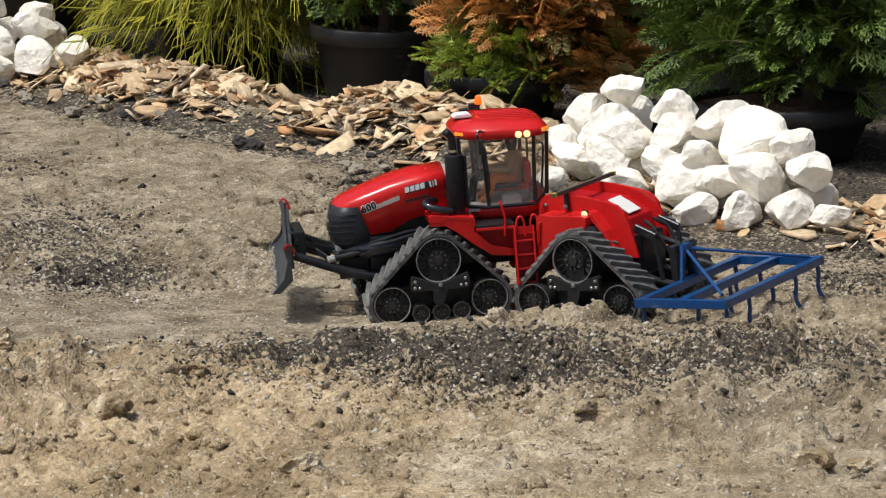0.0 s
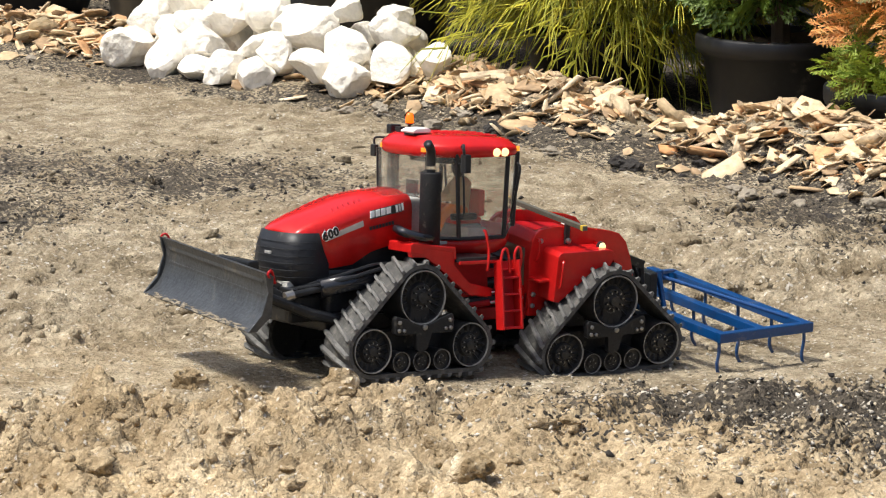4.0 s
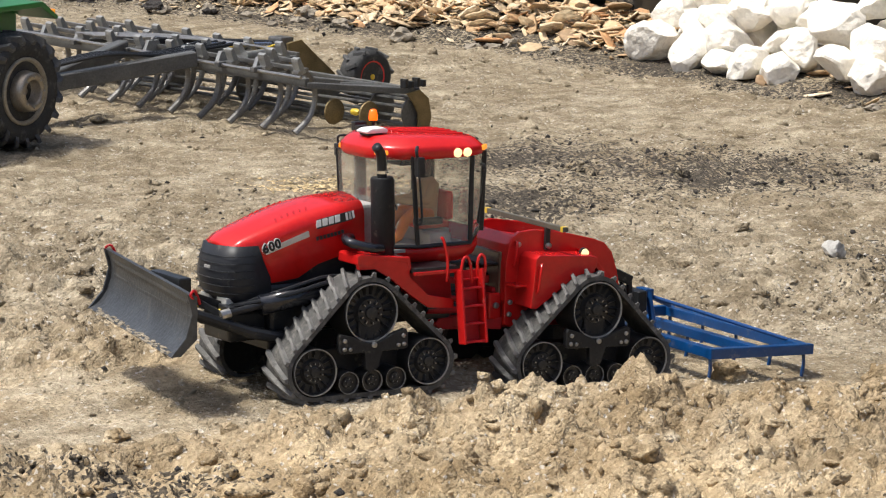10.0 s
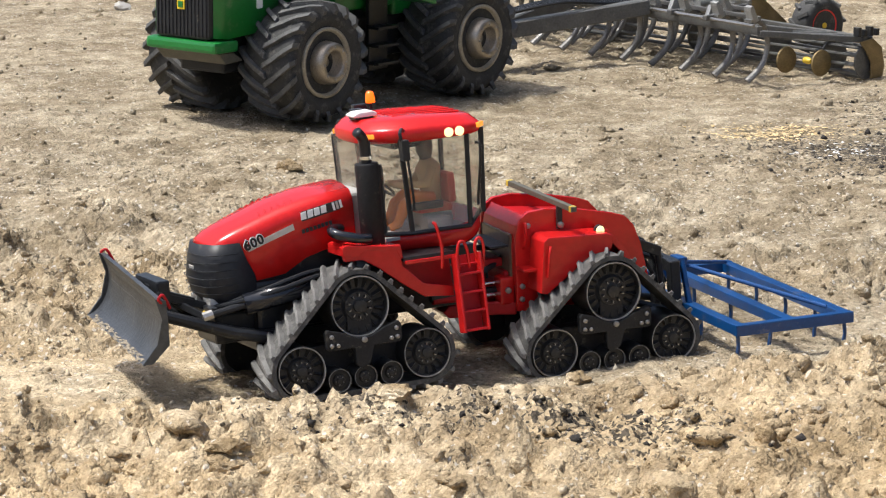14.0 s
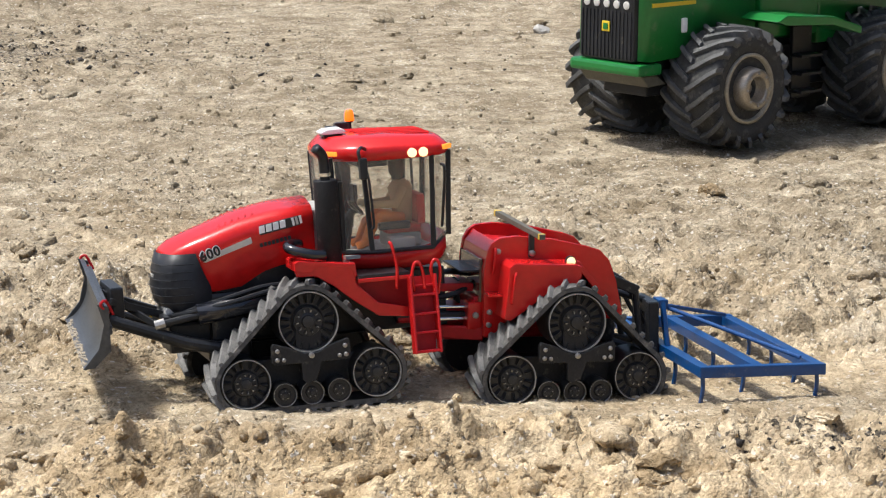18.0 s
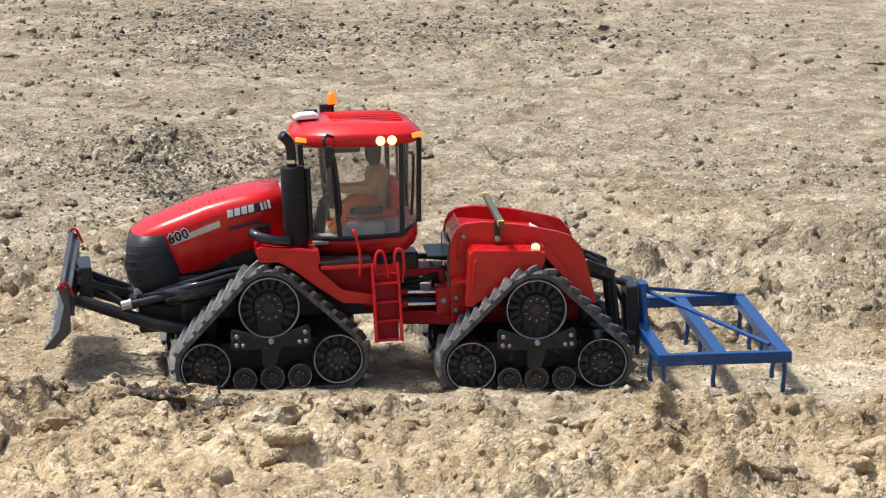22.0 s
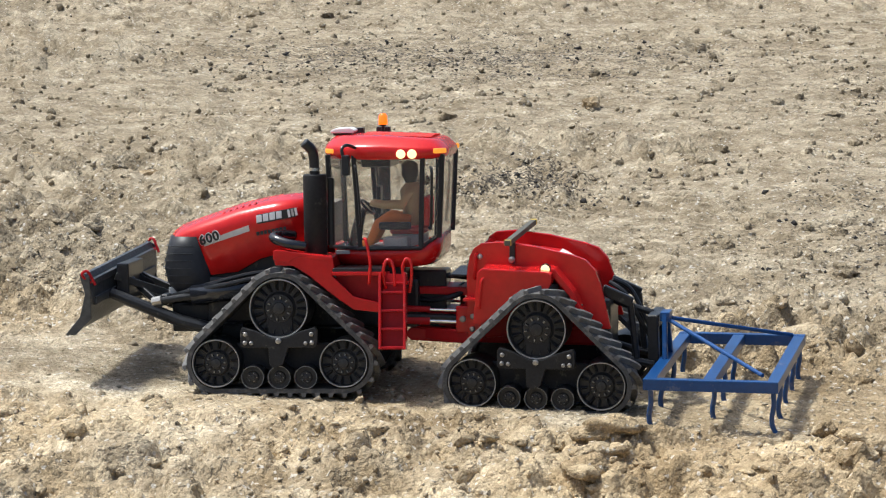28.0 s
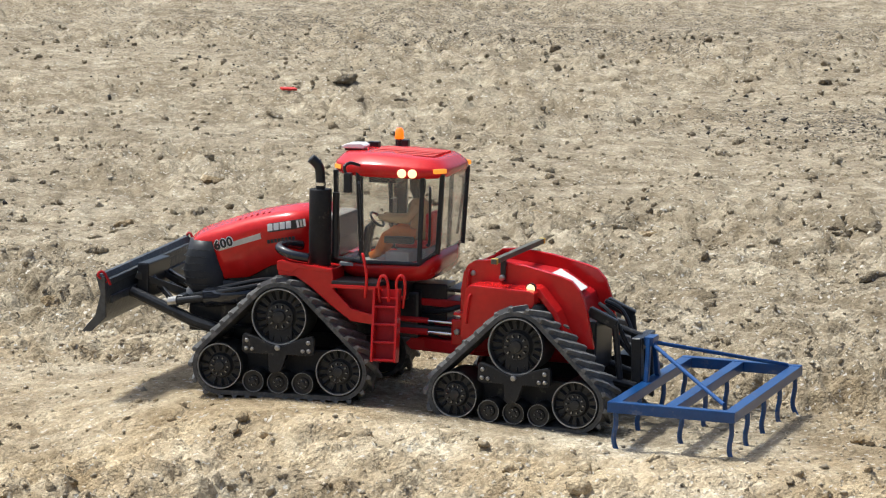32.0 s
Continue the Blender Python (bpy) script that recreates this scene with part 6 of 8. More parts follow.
def make_front(tr):
    # chassis and engine
    ch = box(-0.125, 0.075, -0.030, 0.030, 0.062, 0.108, 0.003)
    box(0.0, 0.075, -0.040, 0.040, 0.066, 0.112, 0.004, ch)
    box(-0.150, -0.115, -0.018, 0.018, 0.052, 0.115, 0.002, ch)
    part("front_chassis", ch, STEEL_DARK, tr, "black steel chassis and engine block")
    loft(HOOD, RED, "hood", tr, "glossy red bonnet", round_nose=True)
    side = prism([(0.0700, 0.1140), (0.0450, 0.1172), (0.0240, 0.1292), (0.0100, 0.1332), (-0.0240, 0.1402), (-0.0240, 0.108), (0.0700, 0.100)], -0.036, 0.036, 0.002)
    part("engine_cover", side, BLACK, tr)
    # dark grille with slats
    gr = bmesh.new()
    rows = []
    for x, z, xb, w in ((0.1145, 0.1490, 0.0850, 0.0310), (0.1180, 0.1340, 0.0800, 0.0335), (0.1205, 0.1180, 0.0730, 0.0340), (0.1175, 0.1040, 0.0725, 0.0335), (0.1080, 0.0930, 0.0735, 0.0320), (0.0980, 0.0885, 0.0750, 0.0300)):
        rows.append([gr.verts.new((xx, yy, z)) for xx, yy in ((xb, 0.0395), (x - 0.012, w + 0.0035), (x - 0.004, w - 0.003), (x, w * 0.5), (x + 0.001, 0), (x, -w * 0.5), (x - 0.004, 0.003 - w), (x - 0.012, -w - 0.0035), (xb, -0.0395))])
    for p, q in zip(rows, rows[1:]):
        for i in range(8):
            gr.faces.new((p[i], p[i + 1], q[i + 1], q[i]))
        gr.faces.new((p[8], p[0], q[0], q[8]))
    gr.faces.new(rows[0])
    gr.faces.new(rows[-1][::-1])
    grille = part("grille", gr, GRILLE, tr, "dark grey front grille", smooth=True)
    for z, x in ((0.140, 0.1172), (0.133, 0.1188), (0.126, 0.1200), (0.119, 0.1212), (0.112, 0.1200), (0.105, 0.1186)):
        part("slat", tube([(x - 0.030, 0.0392, z), (x - 0.011, 0.0375, z), (x - 0.0025, 0.030, z), (x + 0.0008, 0.015, z), (x + 0.0015, 0, z), (x + 0.0008, -0.015, z), (x - 0.0025, -0.030, z), (x - 0.011, -0.0375, z), (x - 0.030, -0.0392, z)], 0.0004, 6), BLACK, grille)
    part("badge", box(0.1165, 0.1205, -0.006, 0.006, 0.1265, 0.1295, 0.0005), SILVER, grille)
    for sy in (-1, 1):
        part("headlight", box(0.100, 0.1150, 0.018 * sy - 0.010, 0.018 * sy + 0.010, 0.0935, 0.1005, 0.0015), CLEAR_LENS, grille, "clear headlight lens")
    # bonnet markings on both flanks
    for sy in (1, -1):
        lin = [(0.0790, 0.1440), (0.0560, 0.1525), (0.0340, 0.1600), (0.0330, 0.1545), (0.0545, 0.1475), (0.0770, 0.1400)]
        bm = bmesh.new()
        top = [bm.verts.new((x, sy * (hood_at(x)[1] + 0.0006), z)) for x, z in lin]
        low = [bm.verts.new((x, sy * (hood_at(x)[1] - 0.0010), z)) for x, z in lin]
        bm.faces.new(top)
        for i in range(len(lin)):
            bm.faces.new((top[i], top[(i + 1) % len(lin)], low[(i + 1) % len(lin)], low[i]))
        part("stripe", bm, SILVER, tr, "silver stripe on the bonnet flank")
        slope = -17.0
        tilt = Matrix.Rotation(radians(90), 4, "X") @ Matrix.Rotation(radians(0), 4, "Z")
        turn = Matrix.Rotation(math.pi, 4, "Z") if sy > 0 else Matrix()
        mk = lambda x, z, o: Matrix.Translation((x, sy * (hood_at(x)[1] + o), z)) @ turn @ Matrix.Rotation(radians(-slope if sy > 0 else slope) * -1, 4, "Y") @ tilt
        lettering("number_outline", "600", 0.0120, mk(0.0722, 0.1476, 0.0012), WHITE, tr, 0.0004, "", 0.0011, 1.12)
        lettering("number", "600", 0.0120, mk(0.0722, 0.1476, 0.0018), BLACK_DECAL, tr, 0.0004, "black model number 600", 0.00045, 1.12)
        # the maker's lettering as plain blocks
        b = prism([(-0.0215, -0.0044), (0.0165, -0.0044), (0.0150, 0.0044), (-0.0215, 0.0044)], -0.0004, 0.0004, 0.0003)
        o = part("name_plate", b, BLACK_DECAL, tr, "black backing of the white lettering")
        o.matrix_basis = Matrix.Translation((0.0100, sy * (hood_at(0.0100)[1] + 0.0002), 0.1683)) @ Matrix.Rotation(radians(10.5), 4, "Y") @ Matrix.Rotation(math.atan2(sy * (hood_at(0.027)[1] - hood_at(-0.007)[1]), 0.034), 4, "Z")
        for i in range(4):
            b = prism([(-0.0020, -0.0034), (0.0033, -0.0034), (0.0023, 0.0034), (-0.0030, 0.0034)], -0.0004, 0.0004, 0.0003)
            x = 0.0235 - i * 0.0064
            o = part("name_block", b, WHITE, tr)
            o.matrix_basis = Matrix.Translation((x, sy * (hood_at(x)[1] + 0.0008), 0.1662 + i * 0.0012)) @ Matrix.Rotation(radians(10), 4, "Y")
        for i in range(3):
            b = box(-0.0011, 0.0011, -0.0004, 0.0004, -0.0036, 0.0036)
            x = -0.0052 - i * 0.0034
            o = part("name_block", b, WHITE if i != 1 else SILVER, tr)
            o.matrix_basis = Matrix.Translation((x, sy * (hood_at(x)[1] + 0.0008), 0.1712 + i * 0.0008)) @ Matrix.Rotation(radians(10), 4, "Y")
        for i in range(8):
            b = box(-0.0014, 0.0014, -0.0003, 0.0003, -0.0018, 0.0018)
            x = 0.0250 - i * 0.0037
            o = part("name_block", b, BLACK_DECAL, tr)
            o.matrix_basis = Matrix.Translation((x, sy * (hood_at(x)[1] + 0.0006), 0.1520 + i * 0.0007)) @ Matrix.Rotation(radians(10), 4, "Y")
        for i in range(6):
            x = 0.062 - i * 0.0062
            zt, w = hood_at(x)
            b = beam((x, sy * (w - 0.0085), zt - 0.0062), (x - 0.0020, sy * (w - 0.0155), zt - 0.0024), 0.0014, 0.0016, 0)
            part("vent_slot", b, RED_DULL, tr)
    # exhaust
    part("muffler", lathe([(0.0085, 0.130), (0.0108, 0.132), (0.0110, 0.2072), (0.0108, 0.2084), (0.0100, 0.2088), (0.0092, 0.2082), (0.0040, 0.2082)], (-0.0335, 0.0635, 0), "Z", 28), MATT_BLACK, tr, "tall black exhaust muffler", smooth=True)
    part("exhaust_pipe", tube(bend([(-0.0335, 0.0635, 0.206), (-0.0330, 0.0640, 0.224), (-0.0310, 0.0655, 0.232), (-0.0250, 0.0690, 0.2385)], 6), 0.0048, 14), BLACK, tr, smooth=True)
    part("pipe_clamp", lathe([(0.0054, 0.212), (0.0054, 0.215)], (-0.0335, 0.0637, 0), "Z", 16), CHROME, tr)
    part("intake_hose", tube(bend([(-0.010, 0.044, 0.150), (0.002, 0.056, 0.152), (0.005, 0.072, 0.150), (-0.010, 0.080, 0.145), (-0.026, 0.076, 0.142)], 6), 0.0046, 14), GLOSS_BLACK, tr, smooth=True)
    part("heat_shield", tube([(-0.047, 0.056, 0.142), (-0.047, 0.056, 0.205)], 0.0035, 10), BLACK, tr)
    # left and right mudguards with the catwalk
    for sy in (1, -1):
        lo, hi = sorted((0.044 * sy, 0.084 * sy))
        top = prism([(0.0040, 0.1300), (0.0040, 0.1385), (0.0000, 0.1400), (-0.0520, 0.1330), (-0.0535, 0.1215), (-0.0510, 0.1205), (-0.0480, 0.1285), (-0.0180, 0.1330), (-0.0110, 0.1275)], lo, hi, 0.001)
        part("mudguard", top, RED, tr, "red front mudguard")
        lo, hi = sorted((0.077 * sy, 0.0835 * sy))
        leg = prism([(0.0040, 0.1330), (0.0020, 0.1250), (-0.0150, 0.1245), (-0.0300, 0.1150), (-0.0500, 0.0985), (-0.0710, 0.0835), (-0.0990, 0.0805), (-0.0990, 0.0895), (-0.0710, 0.0960), (-0.0517, 0.1150), (-0.0517, 0.1340)], lo, hi, 0.001)
        part("mudguard_leg", leg, RED, tr)
        lo, hi = sorted((0.064 * sy, 0.068 * sy))
        # darker red than the leg, so the catwalk's shade is in the colour
        part("side_panel", prism([(-0.0530, 0.1175), (-0.1030, 0.1175), (-0.1060, 0.0775), (-0.0950, 0.0790), (-0.0650, 0.0893), (-0.0520, 0.0985)], lo, hi, 0.0008), RED_DULL, tr, "red panel under the catwalk, coloured darker for its shade")
        lo, hi = sorted((0.040 * sy, 0.064 * sy))
        part("panel_brace", prism([(-0.0600, 0.1150), (-0.1000, 0.1080), (-0.1020, 0.0800), (-0.0940, 0.0800), (-0.0660, 0.0950)], lo, hi, 0.001), STEEL_DARK, tr)
        lo, hi = sorted((0.0885 * sy, 0.0915 * sy))
        part("catwalk_edge", box(-0.103, -0.0525, lo, hi, 0.1160, 0.1195, 0.0006), RED, tr)
        lo, hi = sorted((0.046 * sy, 0.090 * sy))
        deck = box(-0.100, -0.0530, lo, hi, 0.1180, 0.1225, 0.0006)
        part("catwalk", deck, BLACK, tr, "black anti-slip catwalk")
    # ladder
    ladder = part("ladder", prism([(-0.0985, 0.117), (-0.1205, 0.117), (-0.1195, 0.047), (-0.0975, 0.047)], 0.0, 0.0016, 0.0003), RED_DULL, tr, "red boarding ladder with a closed back")
    ladder.matrix_basis = Matrix.Translation((0, 0.0870, 0.117)) @ Matrix.Rotation(radians(6.5), 4, "X") @ Matrix.Translation((0, 0, -0.117))
    for x in (-0.0985, -0.1215):
        part("ladder_rail", box(x - 0.0012, x + 0.0012, 0.0, 0.0130, 0.047, 0.118, 0.0006), RED, ladder, "flat red ladder rail")
    for z in (0.049, 0.066, 0.083, 0.100):
        part("ladder_step", box(-0.1205, -0.0995, 0.0010, 0.0120, z - 0.0010, z + 0.0010, 0.0004), RED_DULL, ladder)
    for name, pts in (("grab_rail", [(-0.0830, 0.088, 0.150), (-0.0850, 0.090, 0.147), (-0.0885, 0.091, 0.128), (-0.0870, 0.091, 0.108)]),
                      ("grab_rail", [(-0.1030, 0.093, 0.104), (-0.1010, 0.095, 0.118), (-0.1035, 0.095, 0.129), (-0.1080, 0.095, 0.130), (-0.1110, 0.095, 0.122), (-0.1120, 0.096, 0.106)]),
                      ("grab_rail", [(-0.1250, 0.092, 0.100), (-0.1275, 0.094, 0.118), (-0.1265, 0.094, 0.129), (-0.1220, 0.094, 0.131), (-0.1190, 0.094, 0.122), (-0.1225, 0.094, 0.108)])):
        part(name, tube(bend(pts, 5), 0.0015, 8), RED, tr, "bent red grab rail", smooth=True)
    part("ladder_tread", box(-0.124, -0.1, 0.078, 0.093, 0.1075, 0.1095, 0.0004), RED_DULL, tr)
    for sy in (1, -1):
        make_track(tr, PIVOT_F, sy, Vector((0, 0, 0)))


def make_cab(tr):
    shell = bmesh.new()
    rings = []
    for z, g, lift in ((0.1190, 0.70, 0.002), (0.1205, 0.84, 0.002), (0.1255, 0.95, 0.003), (0.1310, 1.0, 0.005), (0.1385, 1.0, 0.0115), (0.1385, 0.95, 0.0115), (0.1340, 0.94, 0.0)):
        ring = []
        for k in range(48):
            t = 2 * math.pi * k / 48
            c, q = math.cos(t), math.sin(t)
            x, y = math.copysign(abs(c) ** 0.36, c), math.copysign(abs(q) ** 0.36, q)
            ring.append(shell.verts.new((-0.0970 + 0.0520 * g * x, 0.0575 * g * y * (1.0 - 0.20 * max(0.0, x) ** 2), z + lift * max(0.0, -x) ** 3)))
        rings.append(ring)
    for p, q in zip(rings, rings[1:]):
        for k in range(48):
            shell.faces.new((p[k], p[(k + 1) % 48], q[(k + 1) % 48], q[k]))
    shell.faces.new(rings[0][::-1])
    shell.faces.new(rings[-1])
    part("cab_base", shell, RED, tr, "rounded red lower cab shell", smooth=True)
    part("cab_floor", box(-0.1400, -0.0500, -0.052, 0.052, 0.1330, 0.1365, 0.0005), GREY_FLOOR, tr)
    pod = box(-0.115, -0.060, -0.045, 0.045, 0.100, 0.122, 0.003)
    part("cab_mount", pod, BLACK, tr)
    rows = []
    roof = bmesh.new()
    for z, gx, gy in ((0.2215, 0.92, 0.92), (0.2235, 0.98, 0.98), (0.2268, 1.0, 1.0), (0.2325, 1.0, 1.0), (0.2343, 0.985, 0.98), (0.2356, 0.965, 0.955), (0.2408, 0.88, 0.85), (0.2428, 0.82, 0.78), (0.2438, 0.45, 0.40)):
        ring = []
        for k in range(48):
            t = 2 * math.pi * k / 48
            c, s = math.cos(t), math.sin(t)
            e = 0.42 if c < 0 else 0.52
            x = math.copysign(abs(c) ** e, c)
            y = math.copysign(abs(s) ** e, s)
            ring.append(roof.verts.new((-0.0965 + 0.0600 * gx * x, 0.0650 * gy * y * (1.0 - 0.26 * max(0.0, x) ** 2), z - (0.003 * max(0.0, -x) if z > 0.23 else 0.0))))
        rows.append(ring)
    for p, q in zip(rows, rows[1:]):
        for k in range(48):
            roof.faces.new((p[k], p[(k + 1) % 48], q[(k + 1) % 48], q[k]))
    roof.faces.new(rows[0][::-1])
    roof.faces.new(rows[-1])
    top = part("cab_roof", roof, RED, tr, "rounded glossy red cab roof", smooth=True)
    for y in (-0.030, -0.018, -0.006, 0.006, 0.018, 0.030):
        part("roof_rib", beam((-0.074, y, 0.2436 - abs(y) * 0.03), (-0.140, y, 0.2412 - abs(y) * 0.03), 0.0024, 0.0036, 0.0008), RED, top)
    # pillars
    for sy in (1, -1):
        for pts, w in (([(-0.0455, 0.0430 * sy, 0.138), (-0.0430, 0.0440 * sy, 0.226)], 0.0034), ([(-0.0745, 0.0575 * sy, 0.138), (-0.0695, 0.0585 * sy, 0.226)], 0.0030), ([(-0.1315, 0.0575 * sy, 0.138), (-0.1345, 0.0585 * sy, 0.226)], 0.0030), ([(-0.1480, 0.0500 * sy, 0.148), (-0.1520, 0.0510 * sy, 0.226)], 0.0032)):
            part("pillar", beam(pts[0], pts[1], w, w * 1.5, 0.0006), BLACK, tr)
        lower = tube([(-0.0470, 0.0440 * sy, 0.1395), (-0.0745, 0.0580 * sy, 0.1385), (-0.1315, 0.0580 * sy, 0.1385), (-0.1465, 0.0470 * sy, 0.150)], 0.0020, 8)
        part("window_sill", lower, BLACK, tr)
        for poly in ([(-0.0462, 0.0440, 0.139), (-0.0735, 0.0570, 0.139), (-0.0690, 0.0580, 0.225), (-0.0437, 0.0450, 0.225)], [(-0.0755, 0.0575, 0.139), (-0.1305, 0.0575, 0.139), (-0.1335, 0.0582, 0.225), (-0.0705, 0.0582, 0.225)], [(-0.1325, 0.0572, 0.140), (-0.1475, 0.0505, 0.149), (-0.1515, 0.0515, 0.225), (-0.1350, 0.0580, 0.225)]):
            bm = bmesh.new()
            bm.faces.new([bm.verts.new((x, y * sy, z)) for x, y, z in poly])
            ext = bmesh.ops.extrude_face_region(bm, geom=bm.faces[:])
            bmesh.ops.translate(bm, vec=(0, -0.0008 * sy, 0), verts=[e for e in ext["geom"] if isinstance(e, bmesh.types.BMVert)])
            g = part("window_pane", bm, GLASS, tr, "clear side window")
            g.visible_shadow = False
        rail = tube(bend([(-0.1400, 0.0600 * sy, 0.158), (-0.1415, 0.0570 * sy, 0.162), (-0.1440, 0.0665 * sy, 0.208), (-0.1420, 0.0610 * sy, 0.214)], 5), 0.0014, 8)
        part("door_rail", rail, BLACK, tr)
        part("door_handle", tube(bend([(-0.0740, 0.0600 * sy, 0.160), (-0.0760, 0.0635 * sy, 0.166), (-0.0730, 0.0640 * sy, 0.210), (-0.0705, 0.0600 * sy, 0.216)], 4), 0.0012, 7), BLACK, tr)
    for x0, z0, x1, z1, w in ((-0.0445, 0.140, -0.0420, 0.225, 0.042), (-0.1485, 0.149, -0.1525, 0.225, 0.049)):
        bm = bmesh.new()
        bm.faces.new([bm.verts.new(p) for p in ((x0, -w, z0), (x0, w, z0), (x1, w, z1), (x1, -w, z1))])
        ext = bmesh.ops.extrude_face_region(bm, geom=bm.faces[:])
        bmesh.ops.translate(bm, vec=(0.0008, 0, 0), verts=[e for e in ext["geom"] if isinstance(e, bmesh.types.BMVert)])
        g = part("window_pane", bm, GLASS, tr)
        g.visible_shadow = False
    # lamps on the roof
    for sy in (1, -1):
        for cx, cy, turn in ((-0.0455, 0.0410, 38), (-0.1500, 0.0540, -38)):
            lamp = part("corner_lamp", box(-0.0020, 0.0020, -0.0075, 0.0075, -0.0023, 0.0023, 0.0012), AMBER, tr, "amber corner lamp")
            lamp.matrix_basis = Matrix.Translation((cx, cy * sy, 0.2292)) @ Matrix.Rotation(radians(turn * sy), 4, "Z")
        for x in (-0.1150, -0.1255):
            lo = 0.0618 * sy
            part("work_lamp", lathe([(0.0043, lo), (0.0043, lo + 0.004 * sy), (0.0030, lo + 0.0047 * sy)], (x, 0, 0.2268), "Y", 18), LAMP_LIT, tr, "lit round work lamp")
    part("receiver_base", box(-0.0620, -0.0440, -0.0010, 0.0170, 0.2425, 0.2450, 0.001), BLACK, tr)
    part("satellite_receiver", prism([(-0.0420, 0.2448), (-0.0410, 0.2470), (-0.0470, 0.2496), (-0.0610, 0.2500), (-0.0650, 0.2475), (-0.0640, 0.2448)], -0.0030, 0.0190, 0.0012), WHITE_PLASTIC, tr, "flat white satellite receiver", smooth=False)
    part("antenna_box", box(-0.0670, -0.0560, -0.0340, -0.0240, 0.2400, 0.2482, 0.0008), BLACK, tr, "small black box behind the receiver")
    part("beacon_base", lathe([(0.0028, 0.240), (0.0028, 0.2412), (0.0017, 0.2425), (0.0017, 0.2486), (0.0034, 0.2490), (0.0034, 0.2502)], (-0.0827, -0.0457, 0), "Z", 18), BLACK, tr)
    part("beacon_lamp", lathe([(0.0045, 0.2502), (0.0045, 0.2530), (0.0041, 0.2575), (0.0030, 0.2605), (0.0012, 0.2612)], (-0.0827, -0.0457, 0), "Z", 20), AMBER_LIT, tr, "lit amber warning beacon", smooth=True)
    # mirrors
    part("mirror_arm", tube(bend([(-0.0760, -0.0700, 0.2330), (-0.0660, -0.0740, 0.2340), (-0.0590, -0.0750, 0.2330), (-0.0590, -0.0750, 0.2260)], 4), 0.0012, 8), BLACK, tr)
    part("mirror", box(-0.0615, -0.0565, -0.0795, -0.0705, 0.2140, 0.2265, 0.0012), BLACK, tr, "black wing mirror")
    part("mirror_arm", tube(bend([(-0.072, 0.063, 0.2330), (-0.066, 0.074, 0.236), (-0.062, 0.080, 0.233), (-0.063, 0.080, 0.226)], 4), 0.0016, 8), BLACK, tr)
    part("mirror", box(-0.0690, -0.0620, 0.0750, 0.0840, 0.2080, 0.2270, 0.0012), BLACK, tr, "black wing mirror")
    part("air_intake", box(-0.0855, -0.0745, -0.0735, -0.0665, 0.1480, 0.2330, 0.0012), BLACK, tr, "tall black air intake beside the cab")
    part("intake_cap", box(-0.0865, -0.0730, -0.0745, -0.0655, 0.2380, 0.2475, 0.0014), BLACK, tr)
    part("cowl", box(-0.0440, -0.0245, -0.0370, 0.0370, 0.1400, 0.1800, 0.003), GREY_FLOOR, tr, "light grey cowl between bonnet and cab")
    # inside
    part("seat_pedestal", box(-0.1290, -0.0990, -0.022, 0.022, 0.1365, 0.1490, 0.002), GREY_FLOOR, tr, "grey seat pedestal")
    part("seat_base", box(-0.1300, -0.0970, -0.021, 0.021, 0.1490, 0.1565, 0.003), SEAT_RED, tr, "red seat cushion")
    part("seat_back", box(-0.1350, -0.1270, -0.020, 0.020, 0.1560, 0.1840, 0.003), SEAT_RED, tr, "red seat back")
    part("arm_console", box(-0.118, -0.088, 0.022, 0.030, 0.1540, 0.1610, 0.002), BLACK, tr)
    part("steering_column", tube([(-0.060, 0, 0.137), (-0.066, 0, 0.165), (-0.071, 0, 0.172)], [0.006, 0.005, 0.003], 10), BLACK, tr)
    ring = [(-0.0735 + 0.0035 * math.cos(a) * 1.6, 0.0135 * math.sin(a), 0.1740 + 0.0125 * math.cos(a) * 0.5) for a in [2 * math.pi * k / 24 for k in range(25)]]
    part("steering_wheel", tube(ring, 0.0014, 6), BLACK, tr)
    part("cab_bin", box(-0.118, -0.094, 0.026, 0.046, 0.1365, 0.1480, 0.002), GREY_FLOOR, tr)
    part("roof_console", box(-0.100, -0.072, -0.030, 0.030, 0.2130, 0.2225, 0.002), BLACK, tr)
    part("monitor", box(-0.082, -0.078, -0.044, -0.026, 0.165, 0.192, 0.001), BLACK, tr)


